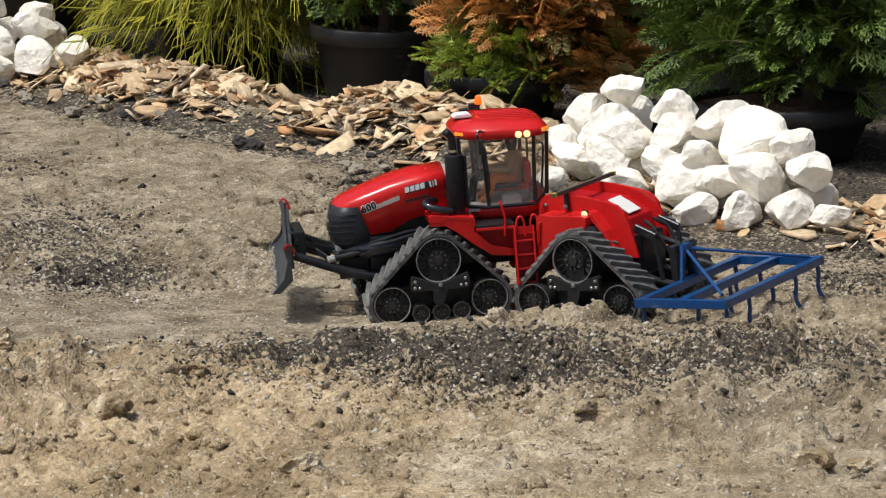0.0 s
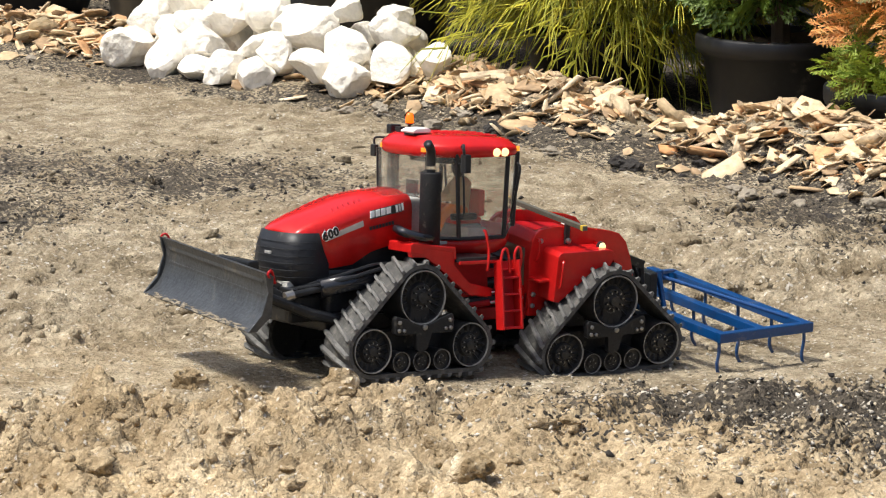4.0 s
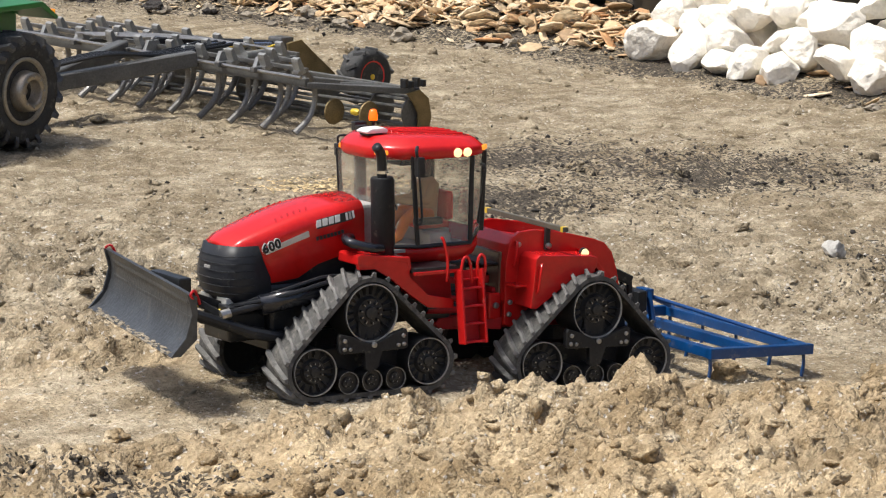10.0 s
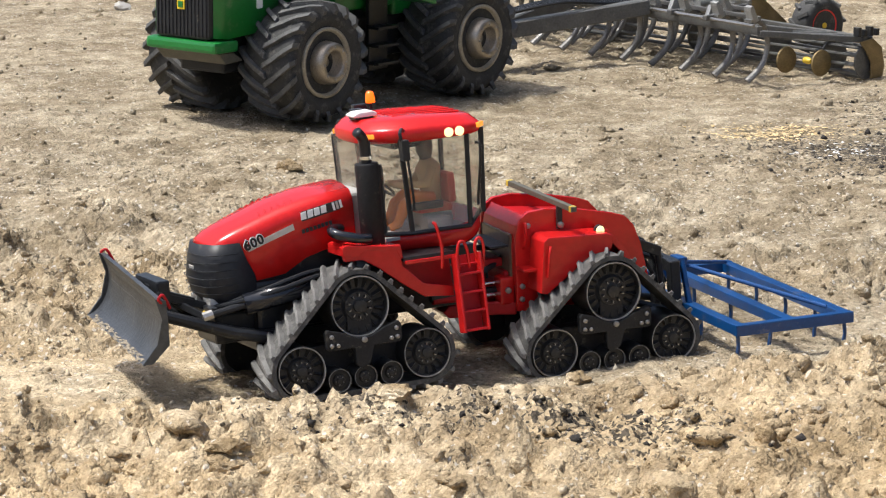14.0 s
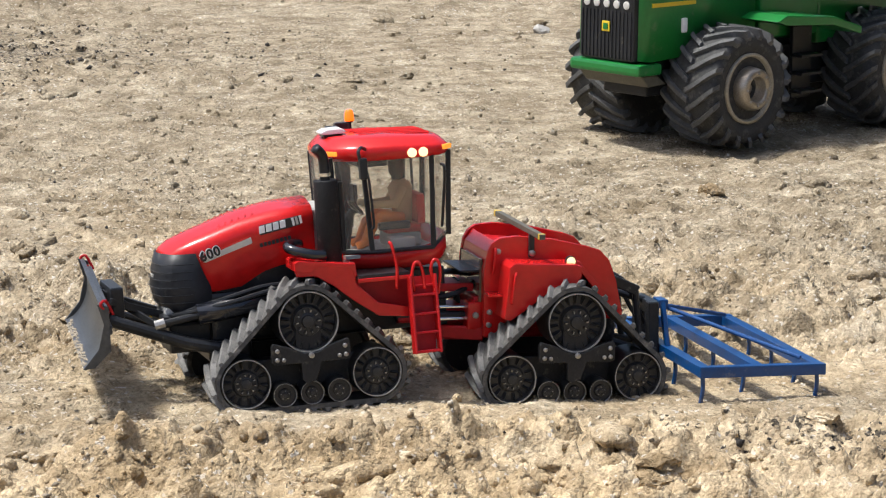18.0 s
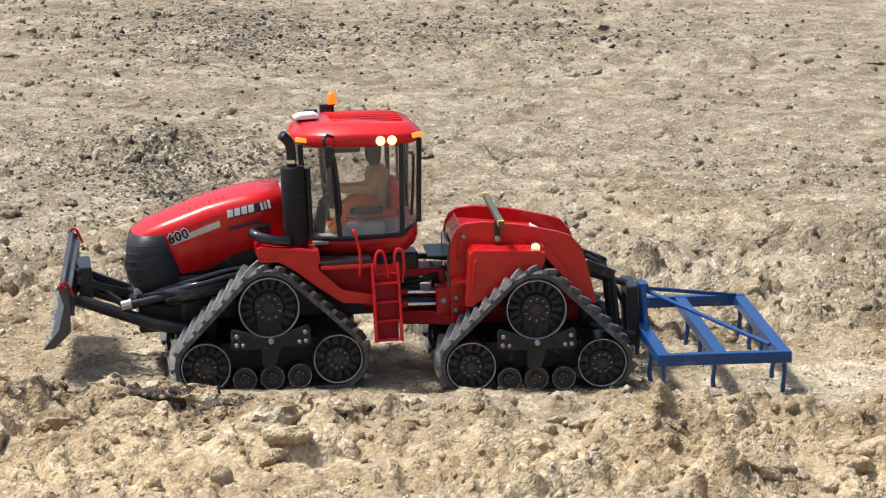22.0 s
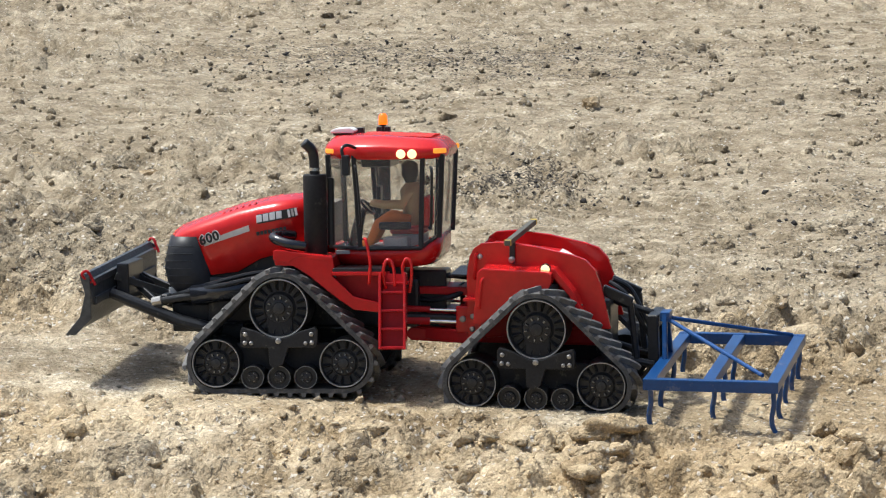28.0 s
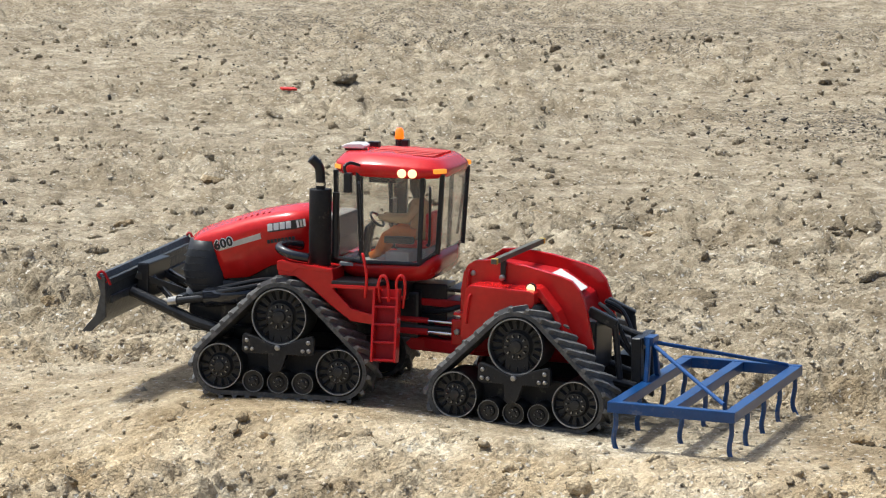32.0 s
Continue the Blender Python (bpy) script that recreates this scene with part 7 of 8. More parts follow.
def make_driver():
    """A small driver doll, one plain mesh."""
    bm = bmesh.new()

    def limb(pts, rad, idx):
        b = tube(pts, rad, 10)
        for f in b.faces:
            f.material_index = idx
        join(bm, b)

    limb([(-0.1160, 0.0, 0.156), (-0.1175, 0.0, 0.172), (-0.1165, 0.0, 0.190), (-0.1160, 0.0, 0.197)], [0.0100, 0.0095, 0.0120, 0.0060], 0)
    limb([(-0.1150, 0.0, 0.196), (-0.1145, 0.0, 0.204), (-0.1145, 0.0, 0.214), (-0.1150, 0.0, 0.2175)], [0.0042, 0.0078, 0.0082, 0.004], 2)
    for sy in (1, -1):
        limb([(-0.1165, 0.011 * sy, 0.190), (-0.1080, 0.016 * sy, 0.176), (-0.0880, 0.011 * sy, 0.176), (-0.0780, 0.008 * sy, 0.178)], [0.0046, 0.0042, 0.0034, 0.0030], 0)
        limb([(-0.1150, 0.008 * sy, 0.160), (-0.0950, 0.012 * sy, 0.164), (-0.0860, 0.012 * sy, 0.158), (-0.0780, 0.012 * sy, 0.142), (-0.0700, 0.012 * sy, 0.139)], [0.0072, 0.0066, 0.0058, 0.0046, 0.0036], 1)
    ob = part("driver_figure", bm, None, None, "", True, [SKIN, TROUSER, HAIR])
    return tagged(ob, "small plain driver doll in tan and orange seated in the cab", "figurine")


def make_linkage(tr):
    """Front lift arms, hydraulics and the dozer blade."""
    nose = box(0.060, 0.112, -0.028, 0.028, 0.058, 0.086, 0.003)
    box(0.040, 0.080, -0.046, 0.046, 0.050, 0.068, 0.003, nose)
    part("front_hitch_frame", nose, STEEL_DARK, tr)
    for sy in (1, -1):
        part("push_arm", tube([(0.060, 0.048 * sy, 0.060), (0.100, 0.046 * sy, 0.070), (0.168, 0.040 * sy, 0.096)], [0.0062, 0.0060, 0.0055], 12), STEEL_DARK, tr, "thick steel push arm")
        part("lift_cylinder", tube([(0.020, 0.049 * sy, 0.104), (0.088, 0.046 * sy, 0.094)], 0.0098, 20), GLOSS_BLACK, tr, "glossy black hydraulic lift cylinder", smooth=True)
        part("cylinder_rod", tube([(0.088, 0.046 * sy, 0.094), (0.118, 0.044 * sy, 0.089)], 0.0036, 12), STEEL_DARK, tr, "steel cylinder rod")
        part("rod_eye", tube([(0.118, 0.044 * sy, 0.089), (0.127, 0.043 * sy, 0.087)], 0.0052, 10), BOLT, tr)
        for k, (o, lift) in enumerate(((0.0, 0.0), (0.006, -0.004))):
            part("hydraulic_hose", tube(bend([(-0.020, (0.044 + o) * sy, 0.112), (0.020, (0.050 + o) * sy, 0.116 + lift), (0.060, (0.050 + o) * sy, 0.108 + lift), (0.100, (0.036 + o) * sy, 0.096), (0.112, 0.022 * sy, 0.092)], 5), 0.0022, 8), BLACK, tr)
        part("hose_fitting", lathe([(0.0032, 0.0), (0.0032, 0.006), (0.002, 0.008)], (0.113, 0.024 * sy, 0.088), "X", 8), YELLOW_DECAL, tr)
        part("brace", beam((0.165, 0.034 * sy, 0.112), (0.112, 0.016 * sy, 0.092), 0.004, 0.007, 0.0006), STEEL_DARK, tr)
        part("cross_brace", beam((0.168, 0.006 * sy, 0.118), (0.120, 0.040 * sy, 0.084), 0.0035, 0.006, 0.0005), STEEL_DARK, tr)
    part("hitch_cross_bar", beam((0.116, -0.044, 0.090), (0.116, 0.044, 0.090), 0.007, 0.010, 0.001), STEEL_DARK, tr)
    part("blade_mount", box(0.152, 0.164, -0.034, 0.034, 0.088, 0.124, 0.002), STEEL_DARK, tr)
    # blade: curved plate, swung a little
    out = bend([(0.0030, 0, 0.0340), (-0.0035, 0, 0.0180), (-0.0040, 0, 0.0000), (0.0020, 0, -0.0180), (0.0130, 0, -0.0320), (0.0260, 0, -0.0390)], 4)
    out = [Vector((p.x * 0.74, 0, p.z * 0.78)) for p in out]
    prof = [(p.x, p.z) for p in out] + [(p.x - 0.0042 + 0.003 * (i / len(out)), p.z - 0.0018 * (i / len(out))) for i, p in reversed(list(enumerate(out)))]
    bm = bmesh.new()
    n = len(prof)
    rows = []
    for k in range(13):
        y = -0.112 + 0.224 * k / 12
        rows.append([bm.verts.new((x, y, z)) for x, z in prof])
    for p, q in zip(rows, rows[1:]):
        for i in range(n):
            bm.faces.new((p[i], p[(i + 1) % n], q[(i + 1) % n], q[i]))
    bm.faces.new(rows[0])
    bm.faces.new(rows[-1][::-1])
    blade = part("dozer_blade", bm, BLADE, tr, "scratched dark steel dozer blade with dusty lower edge")
    blade.matrix_basis = pose(0.1735, -0.018, 0.0995, -3.7, 0, -4.0)
    edge = bmesh.new()
    rng = random.Random(8)
    for k in range(110):
        b = bmesh.new()
        bmesh.ops.create_icosphere(b, subdivisions=1, radius=rng.uniform(0.0007, 0.0024), matrix=Matrix.Translation((lambda q: (0.0045 + 0.0135 * q, rng.uniform(-0.104, 0.104), -0.0215 - 0.0085 * q))(0.72 + 0.36 * rng.random())) @ Matrix.Diagonal((1, 2.2, 0.4, 1)))
        join(edge, b)
    part("stuck_soil", edge, BLADE_EDGE, blade, "dry soil lying on the blade's lower edge")
    for sy in (1, -1):
        part("end_plate", prism([(-0.006, 0.024), (0.004, 0.027), (-0.001, 0.008), (0.005, -0.014), (0.020, -0.031), (0.010, -0.031), (-0.006, -0.016)], 0.1105 * sy if sy > 0 else -0.1135, 0.1135 * sy if sy > 0 else -0.1105, 0.0005), BLADE, blade)
        part("marker_clip", tube(bend([(-0.006, 0.110 * sy, 0.018), (0.001, 0.114 * sy, 0.026), (-0.004, 0.112 * sy, 0.029), (-0.010, 0.109 * sy, 0.016)], 4), 0.0014, 7), RED_DULL, blade, "small red marker clip")
    part("blade_rib", box(-0.0090, -0.0030, -0.102, 0.102, -0.004, 0.004, 0.001), BLADE, blade)
    part("blade_rib", box(-0.0080, -0.0010, -0.102, 0.102, 0.015, 0.021, 0.001), BLADE, blade)


def make_rear(tr):
    R = REAR_SHIFT
    fr = box(-0.060, 0.075, -0.028, 0.028, 0.050, 0.090, 0.003)
    box(0.070, 0.122, -0.016, 0.016, 0.062, 0.080, 0.002, fr)
    rear = part("rear_frame", shift(fr, R), RED_DULL, tr, "red rear frame with tank and mudguards")
    inner = prism([(0.066, 0.055), (0.066, 0.130), (0.057, 0.1385), (0.030, 0.1360), (-0.012, 0.1310), (-0.042, 0.1120), (-0.055, 0.070)], -0.0395, 0.0395, 0.002)
    part("tank", shift(inner, R), RED_DULL, rear, "red tank body")
    part("tank_front", shift(prism([(0.0690, 0.078), (0.0695, 0.1150), (0.0662, 0.1335), (0.0585, 0.1435), (0.0560, 0.1380), (0.0640, 0.078)], -0.0385, 0.0385, 0.001), R), RED, rear)
    part("tank_panel", shift(box(0.0693, 0.0708, -0.034, 0.034, 0.082, 0.126, 0.002), R), TANK_BROWN, rear, "glossy brown front panel of the tank")
    part("tank_lip", shift(box(0.0690, 0.0890, -0.030, 0.030, 0.1130, 0.1150, 0.0006), R), BLACK, rear)
    plate = [(0.0700, 0.1160), (0.0672, 0.1345), (0.0630, 0.1420), (0.0560, 0.1468), (0.0390, 0.1485), (0.0050, 0.1450), (-0.0300, 0.1375), (-0.0420, 0.1335), (-0.0510, 0.1240), (-0.0580, 0.1050), (-0.0660, 0.0690), (-0.0470, 0.0690), (-0.0150, 0.1080), (0.0160, 0.1030), (0.0420, 0.0850), (0.0560, 0.0540), (0.0690, 0.0550)]
    for sy in (1, -1):
        lo, hi = sorted((0.0395 * sy, 0.0445 * sy))
        part("side_plate", shift(prism(plate, lo, hi, 0.0008), R), RED, rear, "red curved side plate")
        lo, hi = sorted((0.0440 * sy, 0.0760 * sy))
        box_prof = [(0.0585, 0.0790), (0.0545, 0.1270), (0.0500, 0.1310), (-0.0090, 0.1290), (-0.0150, 0.1270), (-0.0150, 0.1180), (-0.0110, 0.1110), (0.0170, 0.1030), (0.0400, 0.0860), (0.0520, 0.0780)]
        part("mudguard", shift(prism([(x, z - 0.003) for x, z in box_prof], lo, hi, 0.0012), R), RED, rear, "red rear mudguard box")
        lo, hi = sorted((0.0440 * sy, 0.0740 * sy))
        part("mudguard_rear", shift(prism([(-0.0090, 0.1290), (-0.0160, 0.1270), (-0.0340, 0.1060), (-0.0470, 0.0780), (-0.0430, 0.0770), (-0.0300, 0.1020), (-0.0140, 0.1200)], lo, min(hi, 0.064) if sy > 0 else hi, 0.0008), R), RED, rear)
        part("lug_rail", shift(tube(bend([(0.0600, 0.0450 * sy, 0.137), (0.0605, 0.0490 * sy, 0.135), (0.0620, 0.0490 * sy, 0.118), (0.0620, 0.0450 * sy, 0.114)], 4), 0.0014, 8), R), RED, rear)
        part("lug_rail", shift(tube(bend([(0.0480, 0.0765 * sy, 0.119), (0.0500, 0.0790 * sy, 0.115), (0.0520, 0.0790 * sy, 0.095), (0.0520, 0.0765 * sy, 0.091)], 4), 0.0013, 8), R), RED, rear)
        part("step_plate", shift(box(0.056, 0.070, min(0.044 * sy, 0.064 * sy), max(0.044 * sy, 0.064 * sy), 0.0950, 0.0975, 0.0005), R), RED, rear)
        for bx, bz in ((0.0570, 0.1345), (0.064, 0.078), (0.0645, 0.066)):
            part("bolt_head", shift(lathe([(0.0026, 0.0445 * sy), (0.0026, 0.0465 * sy), (0.0014, 0.0472 * sy)], (bx, 0, bz), "Y", 10), R), BOLT, rear)
        part("hydraulic_ram", shift(tube([(0.075, 0.022 * sy, 0.072), (0.150, 0.030 * sy, 0.074)], 0.0040, 12), R), BLACK, rear)
        part("ram_rod", shift(tube([(0.066, 0.021 * sy, 0.072), (0.078, 0.022 * sy, 0.072)], 0.0028, 10), R), CHROME, rear)
        part("joint_arm", shift(beam((0.066, 0.034 * sy, 0.056), (0.125, 0.014 * sy, 0.058), 0.008, 0.012, 0.001), R), RED_DULL, rear)
        lamp = part("fender_lamp", shift(lathe([(0.0030, 0.0585 * sy), (0.0050, 0.0600 * sy), (0.0052, 0.0640 * sy), (0.0044, 0.0642 * sy)], (-0.0075, 0, 0.1268), "Y", 18), R), BLACK, rear, "round black lamp on the mudguard")
        part("lamp_lens", shift(lathe([(0.0044, 0.0636 * sy), (0.0040, 0.0650 * sy), (0.0014, 0.0658 * sy)], (-0.0075, 0, 0.1268), "Y", 16), R), LAMP_LIT, lamp, "lit lamp lens")
        make_track(rear, PIVOT_R, sy, R)
    bar = box(0.0225, 0.0280, -0.074, 0.080, 0.1500, 0.1550, 0.0006)
    for sy in (1, -1):
        for z, rr in ((0.0690, 0.0020), (0.0800, 0.0015)):
            part("joint_rod", shift(tube([(0.066, 0.026 * sy, z), (0.116, 0.029 * sy, z + 0.001)], rr, 12), R), CHROME, rear, "bright steel rod across the joint")
            part("rod_sleeve", shift(tube([(0.108, 0.028 * sy, z + 0.001), (0.148, 0.030 * sy, z + 0.002)], rr * 1.9, 12), R), RED_DULL, rear)
        part("clevis", shift(box(0.068, 0.082, min(0.018 * sy, 0.036 * sy), max(0.018 * sy, 0.036 * sy), 0.0600, 0.0860, 0.002), R), RED, rear, "red clevis at the joint")
        part("clevis_pin", shift(lathe([(0.0030, 0.0360 * sy), (0.0030, 0.0390 * sy), (0.0018, 0.0395 * sy)], (0.075, 0, 0.0740), "Y", 10), R), BOLT, rear)
    part("hinge_plate", shift(prism([(0.072, 0.0480), (0.128, 0.0500), (0.134, 0.0560), (0.128, 0.0620), (0.072, 0.0600)], -0.022, 0.022, 0.0015), R), RED_DULL, rear, "red hinge plate of the middle joint")
    part("hinge_plate", shift(prism([(0.072, 0.0930), (0.122, 0.0940), (0.128, 0.0975), (0.122, 0.1010), (0.072, 0.1010)], -0.018, 0.018, 0.0015), R), RED_DULL, rear)
    part("light_bar", shift(bar, R), BAR_OLIVE, rear, "dull olive cross bar with yellow ends")
    for y in (0.0765, -0.0705):
        part("bar_marker", shift(box(0.0222, 0.0283, y - 0.0022, y + 0.0022, 0.1498, 0.1552, 0.0004), R), YELLOW_DECAL, rear)
    part("bar_post", shift(box(0.0235, 0.0285, 0.0448, 0.0490, 0.1290, 0.1510, 0.0005), R), BLACK, rear)
    part("bar_bolt", shift(lathe([(0.0030, 0.0490), (0.0030, 0.0515), (0.0016, 0.0523)], (0.0260, 0, 0.1330), "Y", 10), R), BOLT, rear)
    part("paper_label", shift(prism([(-0.0110, 0.1345), (-0.0240, 0.1275), (-0.0390, 0.1180), (-0.0384, 0.1170), (-0.0234, 0.1265), (-0.0104, 0.1335)], -0.0200, 0.0100, 0.0), R), PAPER, rear, "white paper label on the tank")
    lv = bmesh.new()
    for y in (-0.012, -0.004, 0.004):
        tube([(0.082, y, 0.078), (0.083, y, 0.098)], 0.0012, 6, lv)
        lathe([(0.0024, 0.0975), (0.0026, 0.1000), (0.0012, 0.1020)], (0.083, y, 0), "Z", 8, lv)
    part("valve_levers", shift(lv, R), BLACK, rear)
    part("joint_hose", shift(tube(bend([(0.070, 0.010, 0.100), (0.090, 0.020, 0.092), (0.115, 0.016, 0.088), (0.140, 0.010, 0.096)], 5), 0.0028, 8), R), BLACK, rear)
    part("joint_hose", shift(tube(bend([(0.070, -0.006, 0.106), (0.095, 0.004, 0.110), (0.120, 0.000, 0.104), (0.140, -0.006, 0.100)], 5), 0.0028, 8), R), BLACK, rear)
    # three-point hitch
    hp = box(-0.063, -0.050, -0.030, 0.030, 0.042, 0.094, 0.004)
    part("hitch_block", shift(hp, R), STEEL_DARK, rear, "black hitch housing")
    for sy in (1, -1):
        part("lift_arm", shift(beam((-0.056, 0.030 * sy, 0.104), (-0.084, 0.030 * sy, 0.092), 0.006, 0.010, 0.001), R), STEEL_DARK, rear)
        part("lower_link", shift(tube([(-0.055, 0.024 * sy, 0.046), (-0.080, 0.027 * sy, 0.038), (-0.104, 0.028 * sy, 0.034)], 0.0038, 10), R), STEEL_DARK, rear)
        part("lift_rod", shift(tube([(-0.082, 0.030 * sy, 0.092), (-0.088, 0.028 * sy, 0.040)], 0.0032, 10), R), BLACK, rear)
        part("hitch_hose", shift(tube(bend([(-0.060, 0.010 * sy, 0.108), (-0.076, 0.016 * sy, 0.098), (-0.090, 0.014 * sy, 0.072), (-0.098, 0.010 * sy, 0.058)], 5), 0.0022, 8), R), BLACK, rear)
    part("top_link", shift(tube([(-0.060, 0.0, 0.090), (-0.100, 0.0, 0.078)], 0.0034, 10), R), STEEL_DARK, rear)
    part("quick_hitch", shift(beam((-0.1040, 0.020, 0.022), (-0.1020, 0.020, 0.080), 0.010, 0.012, 0.001, None, (0, 1, 0)), R), BLACK, rear)
    part("quick_hitch", shift(beam((-0.1040, -0.020, 0.022), (-0.1020, -0.020, 0.080), 0.010, 0.012, 0.001, None, (0, 1, 0)), R), BLACK, rear)
    part("quick_hitch", shift(box(-0.108, -0.098, -0.022, 0.022, 0.068, 0.080, 0.001), R), BLACK, rear)
    return rear


def make_cultivator():
    """The blue frame with spring tines behind the tractor, in the rear unit's space."""
    root = tagged(new("field_cultivator"), "blue steel field cultivator with curved tines, hitched to the tractor", "cultivator")
    y0, y1, z = -0.117, 0.137, 0.0345
    for x, nm in ((-0.1150, "front_beam"), (-0.1680, "middle_beam"), (-0.2260, "rear_beam")):
        part(nm, box(x - 0.0055, x + 0.0055, y0, y1, z - 0.0047, z + 0.0047, 0.0007), BLUE, root)
    for y in (y0, y1):
        part("side_rail", box(-0.2315, -0.1095, y - 0.0045, y + 0.0045, z - 0.0052, z + 0.0052, 0.0007), BLUE, root)
    for y in (-0.010, 0.030):
        part("mast", beam((-0.1150, y, 0.038), (-0.1130, 0.010 + (y - 0.010) * 0.4, 0.079), 0.0045, 0.0060, 0.0006, None, (0, 1, 0)), BLUE, root)
    part("mast_head", box(-0.1180, -0.1090, 0.001, 0.021, 0.0725, 0.0810, 0.001), BLUE, root)
    part("stay", tube([(-0.1150, 0.014, 0.074), (-0.2150, 0.118, 0.0415)], 0.0020, 10), BLUE_ROD, root)
    part("stay", tube([(-0.1150, 0.006, 0.074), (-0.2200, -0.105, 0.0415)], 0.0020, 10), BLUE_ROD, root)
    for x, ys in ((-0.1150, (-0.108, -0.030, 0.054, 0.132)), (-0.1680, (-0.070, 0.010, 0.094)), (-0.2260, (-0.112, -0.050, 0.012, 0.074, 0.132))):
        for y in ys:
            line = bend([(x, y, z - 0.004), (x - 0.0008, y, z - 0.017), (x + 0.0010, y, z - 0.029), (x - 0.0002, y, z - 0.038), (x - 0.0055, y, z - 0.046)], 4)
            part("tine", tube(line, [0.0027] * (len(line) - 5) + [0.0027, 0.0026, 0.0025, 0.0022, 0.0017], 8, None, 0.7), BLUE, root, smooth=True)
    return root


def make_tractor():
    tr = tagged(new("tracked_tractor"), "red articulated toy tractor on four triangular black tracks", "tractor")
    make_front(tr)
    make_cab(tr)
    make_linkage(tr)
    return tr, make_rear(tr)


tractor, rear_unit = make_tractor()
driver = make_driver()
cultivator = make_cultivator()

# ---- the green tractor and its trailed cultivator, parked ----
GREEN_AT = pose(2.858, 4.016, 0.0, 0, 0, -166.4)


def tyre_lug(r, w, way):
    """One slanted tread bar from the middle of the tyre to its shoulder; way is the side."""
    lug = bmesh.new()
    rows = []
    for y, a in ((-w * 0.02, 0.0), (w * 0.18, 0.16), (w * 0.36, 0.34), (w * 0.475, 0.50), (w * 0.50, 0.56)):
        r1 = r * (0.90 if y < w * 0.4 else 0.86 if y < w * 0.49 else 0.79)
        r2 = r * (1.0 if y < w * 0.4 else 0.965 if y < w * 0.49 else 0.86)
        ring = []
        for rr, da in ((r1, -0.060), (r1, 0.060), (r2, 0.042), (r2, -0.042)):
            ring.append(lug.verts.new((rr * math.cos(a * 0.8 + da), way * (y + (0.003 if rr == r2 and y > w * 0.45 else 0)), rr * math.sin(a * 0.8 + da))))
        rows.append(ring)
    for p, q in zip(rows, rows[1:]):
        for i in range(4):
            lug.faces.new((p[i], p[(i + 1) % 4], q[(i + 1) % 4], q[i]))
    lug.faces.new(rows[0])
    lug.faces.new(rows[-1][::-1])
    bmesh.ops.recalc_face_normals(lug, faces=lug.faces[:])
    lm = bpy.data.meshes.new("tyre_lug")
    lug.to_mesh(lm)
    lug.free()
    lm.materials.append(TYRE_LUG)
    return lm


def make_wheel(parent, x, side, r=0.083, w=0.092):
    """A big farm tyre with slanted lugs on a dirty hub."""
    bm = lathe([(r * 0.56, -w * 0.42), (r * 0.66, -w * 0.48), (r * 0.82, -w * 0.49), (r * 0.90, -w * 0.43), (r * 0.928, -w * 0.25), (r * 0.933, 0), (r * 0.928, w * 0.25), (r * 0.90, w * 0.43), (r * 0.82, w * 0.49), (r * 0.66, w * 0.48), (r * 0.56, w * 0.42)], (0, 0, 0), "Y", 56)
    me = bpy.data.meshes.new("wheel")
    bm.to_mesh(me)
    bm.free()
    me.materials.append(TYRE)
    for p in me.polygons:
        p.use_smooth = True
    ob = new("wheel", me)
    ob.parent = parent
    ob.matrix_basis = Matrix.Translation((x, 0.089 * side, r)) @ (Matrix.Rotation(math.pi, 4, "Z") if side < 0 else Matrix())
    halves = [tyre_lug(r, w, 1), tyre_lug(r, w, -1)]
    n = 19
    for k in range(n):
        for half in (0, 1):
            shared("tyre_lug", halves[half], Matrix.Rotation(2 * math.pi * (k + 0.5 * half) / n, 4, "Y"), ob)
    part("rim", lathe([(r * 0.57, w * 0.36), (r * 0.58, w * 0.47), (r * 0.53, w * 0.48), (r * 0.50, w * 0.40), (r * 0.46, w * 0.26), (r * 0.20, w * 0.24)], (0, 0, 0), "Y", 40), HUB_DIRTY, ob, "dirty beige wheel rim", smooth=True)
    part("hub", lathe([(r * 0.37, w * 0.24), (r * 0.355, w * 0.46), (r * 0.335, w * 0.60), (r * 0.30, w * 0.625), (r * 0.225, w * 0.63), (r * 0.205, w * 0.60), (r * 0.195, w * 0.36), (r * 0.09, w * 0.35), (r * 0.08, w * 0.44), (r * 0.02, w * 0.45)], (0, 0, 0), "Y", 30), HUB_METAL, ob, "dusty round wheel hub", smooth=True)
    for k in range(8):
        a = 2 * math.pi * k / 8
        part("hub_bolt", lathe([(0.0018, w * 0.62), (0.0018, w * 0.640), (0.001, w * 0.645)], (r * 0.262 * math.cos(a), 0, r * 0.262 * math.sin(a)), "Y", 6), BOLT, ob)
    return ob


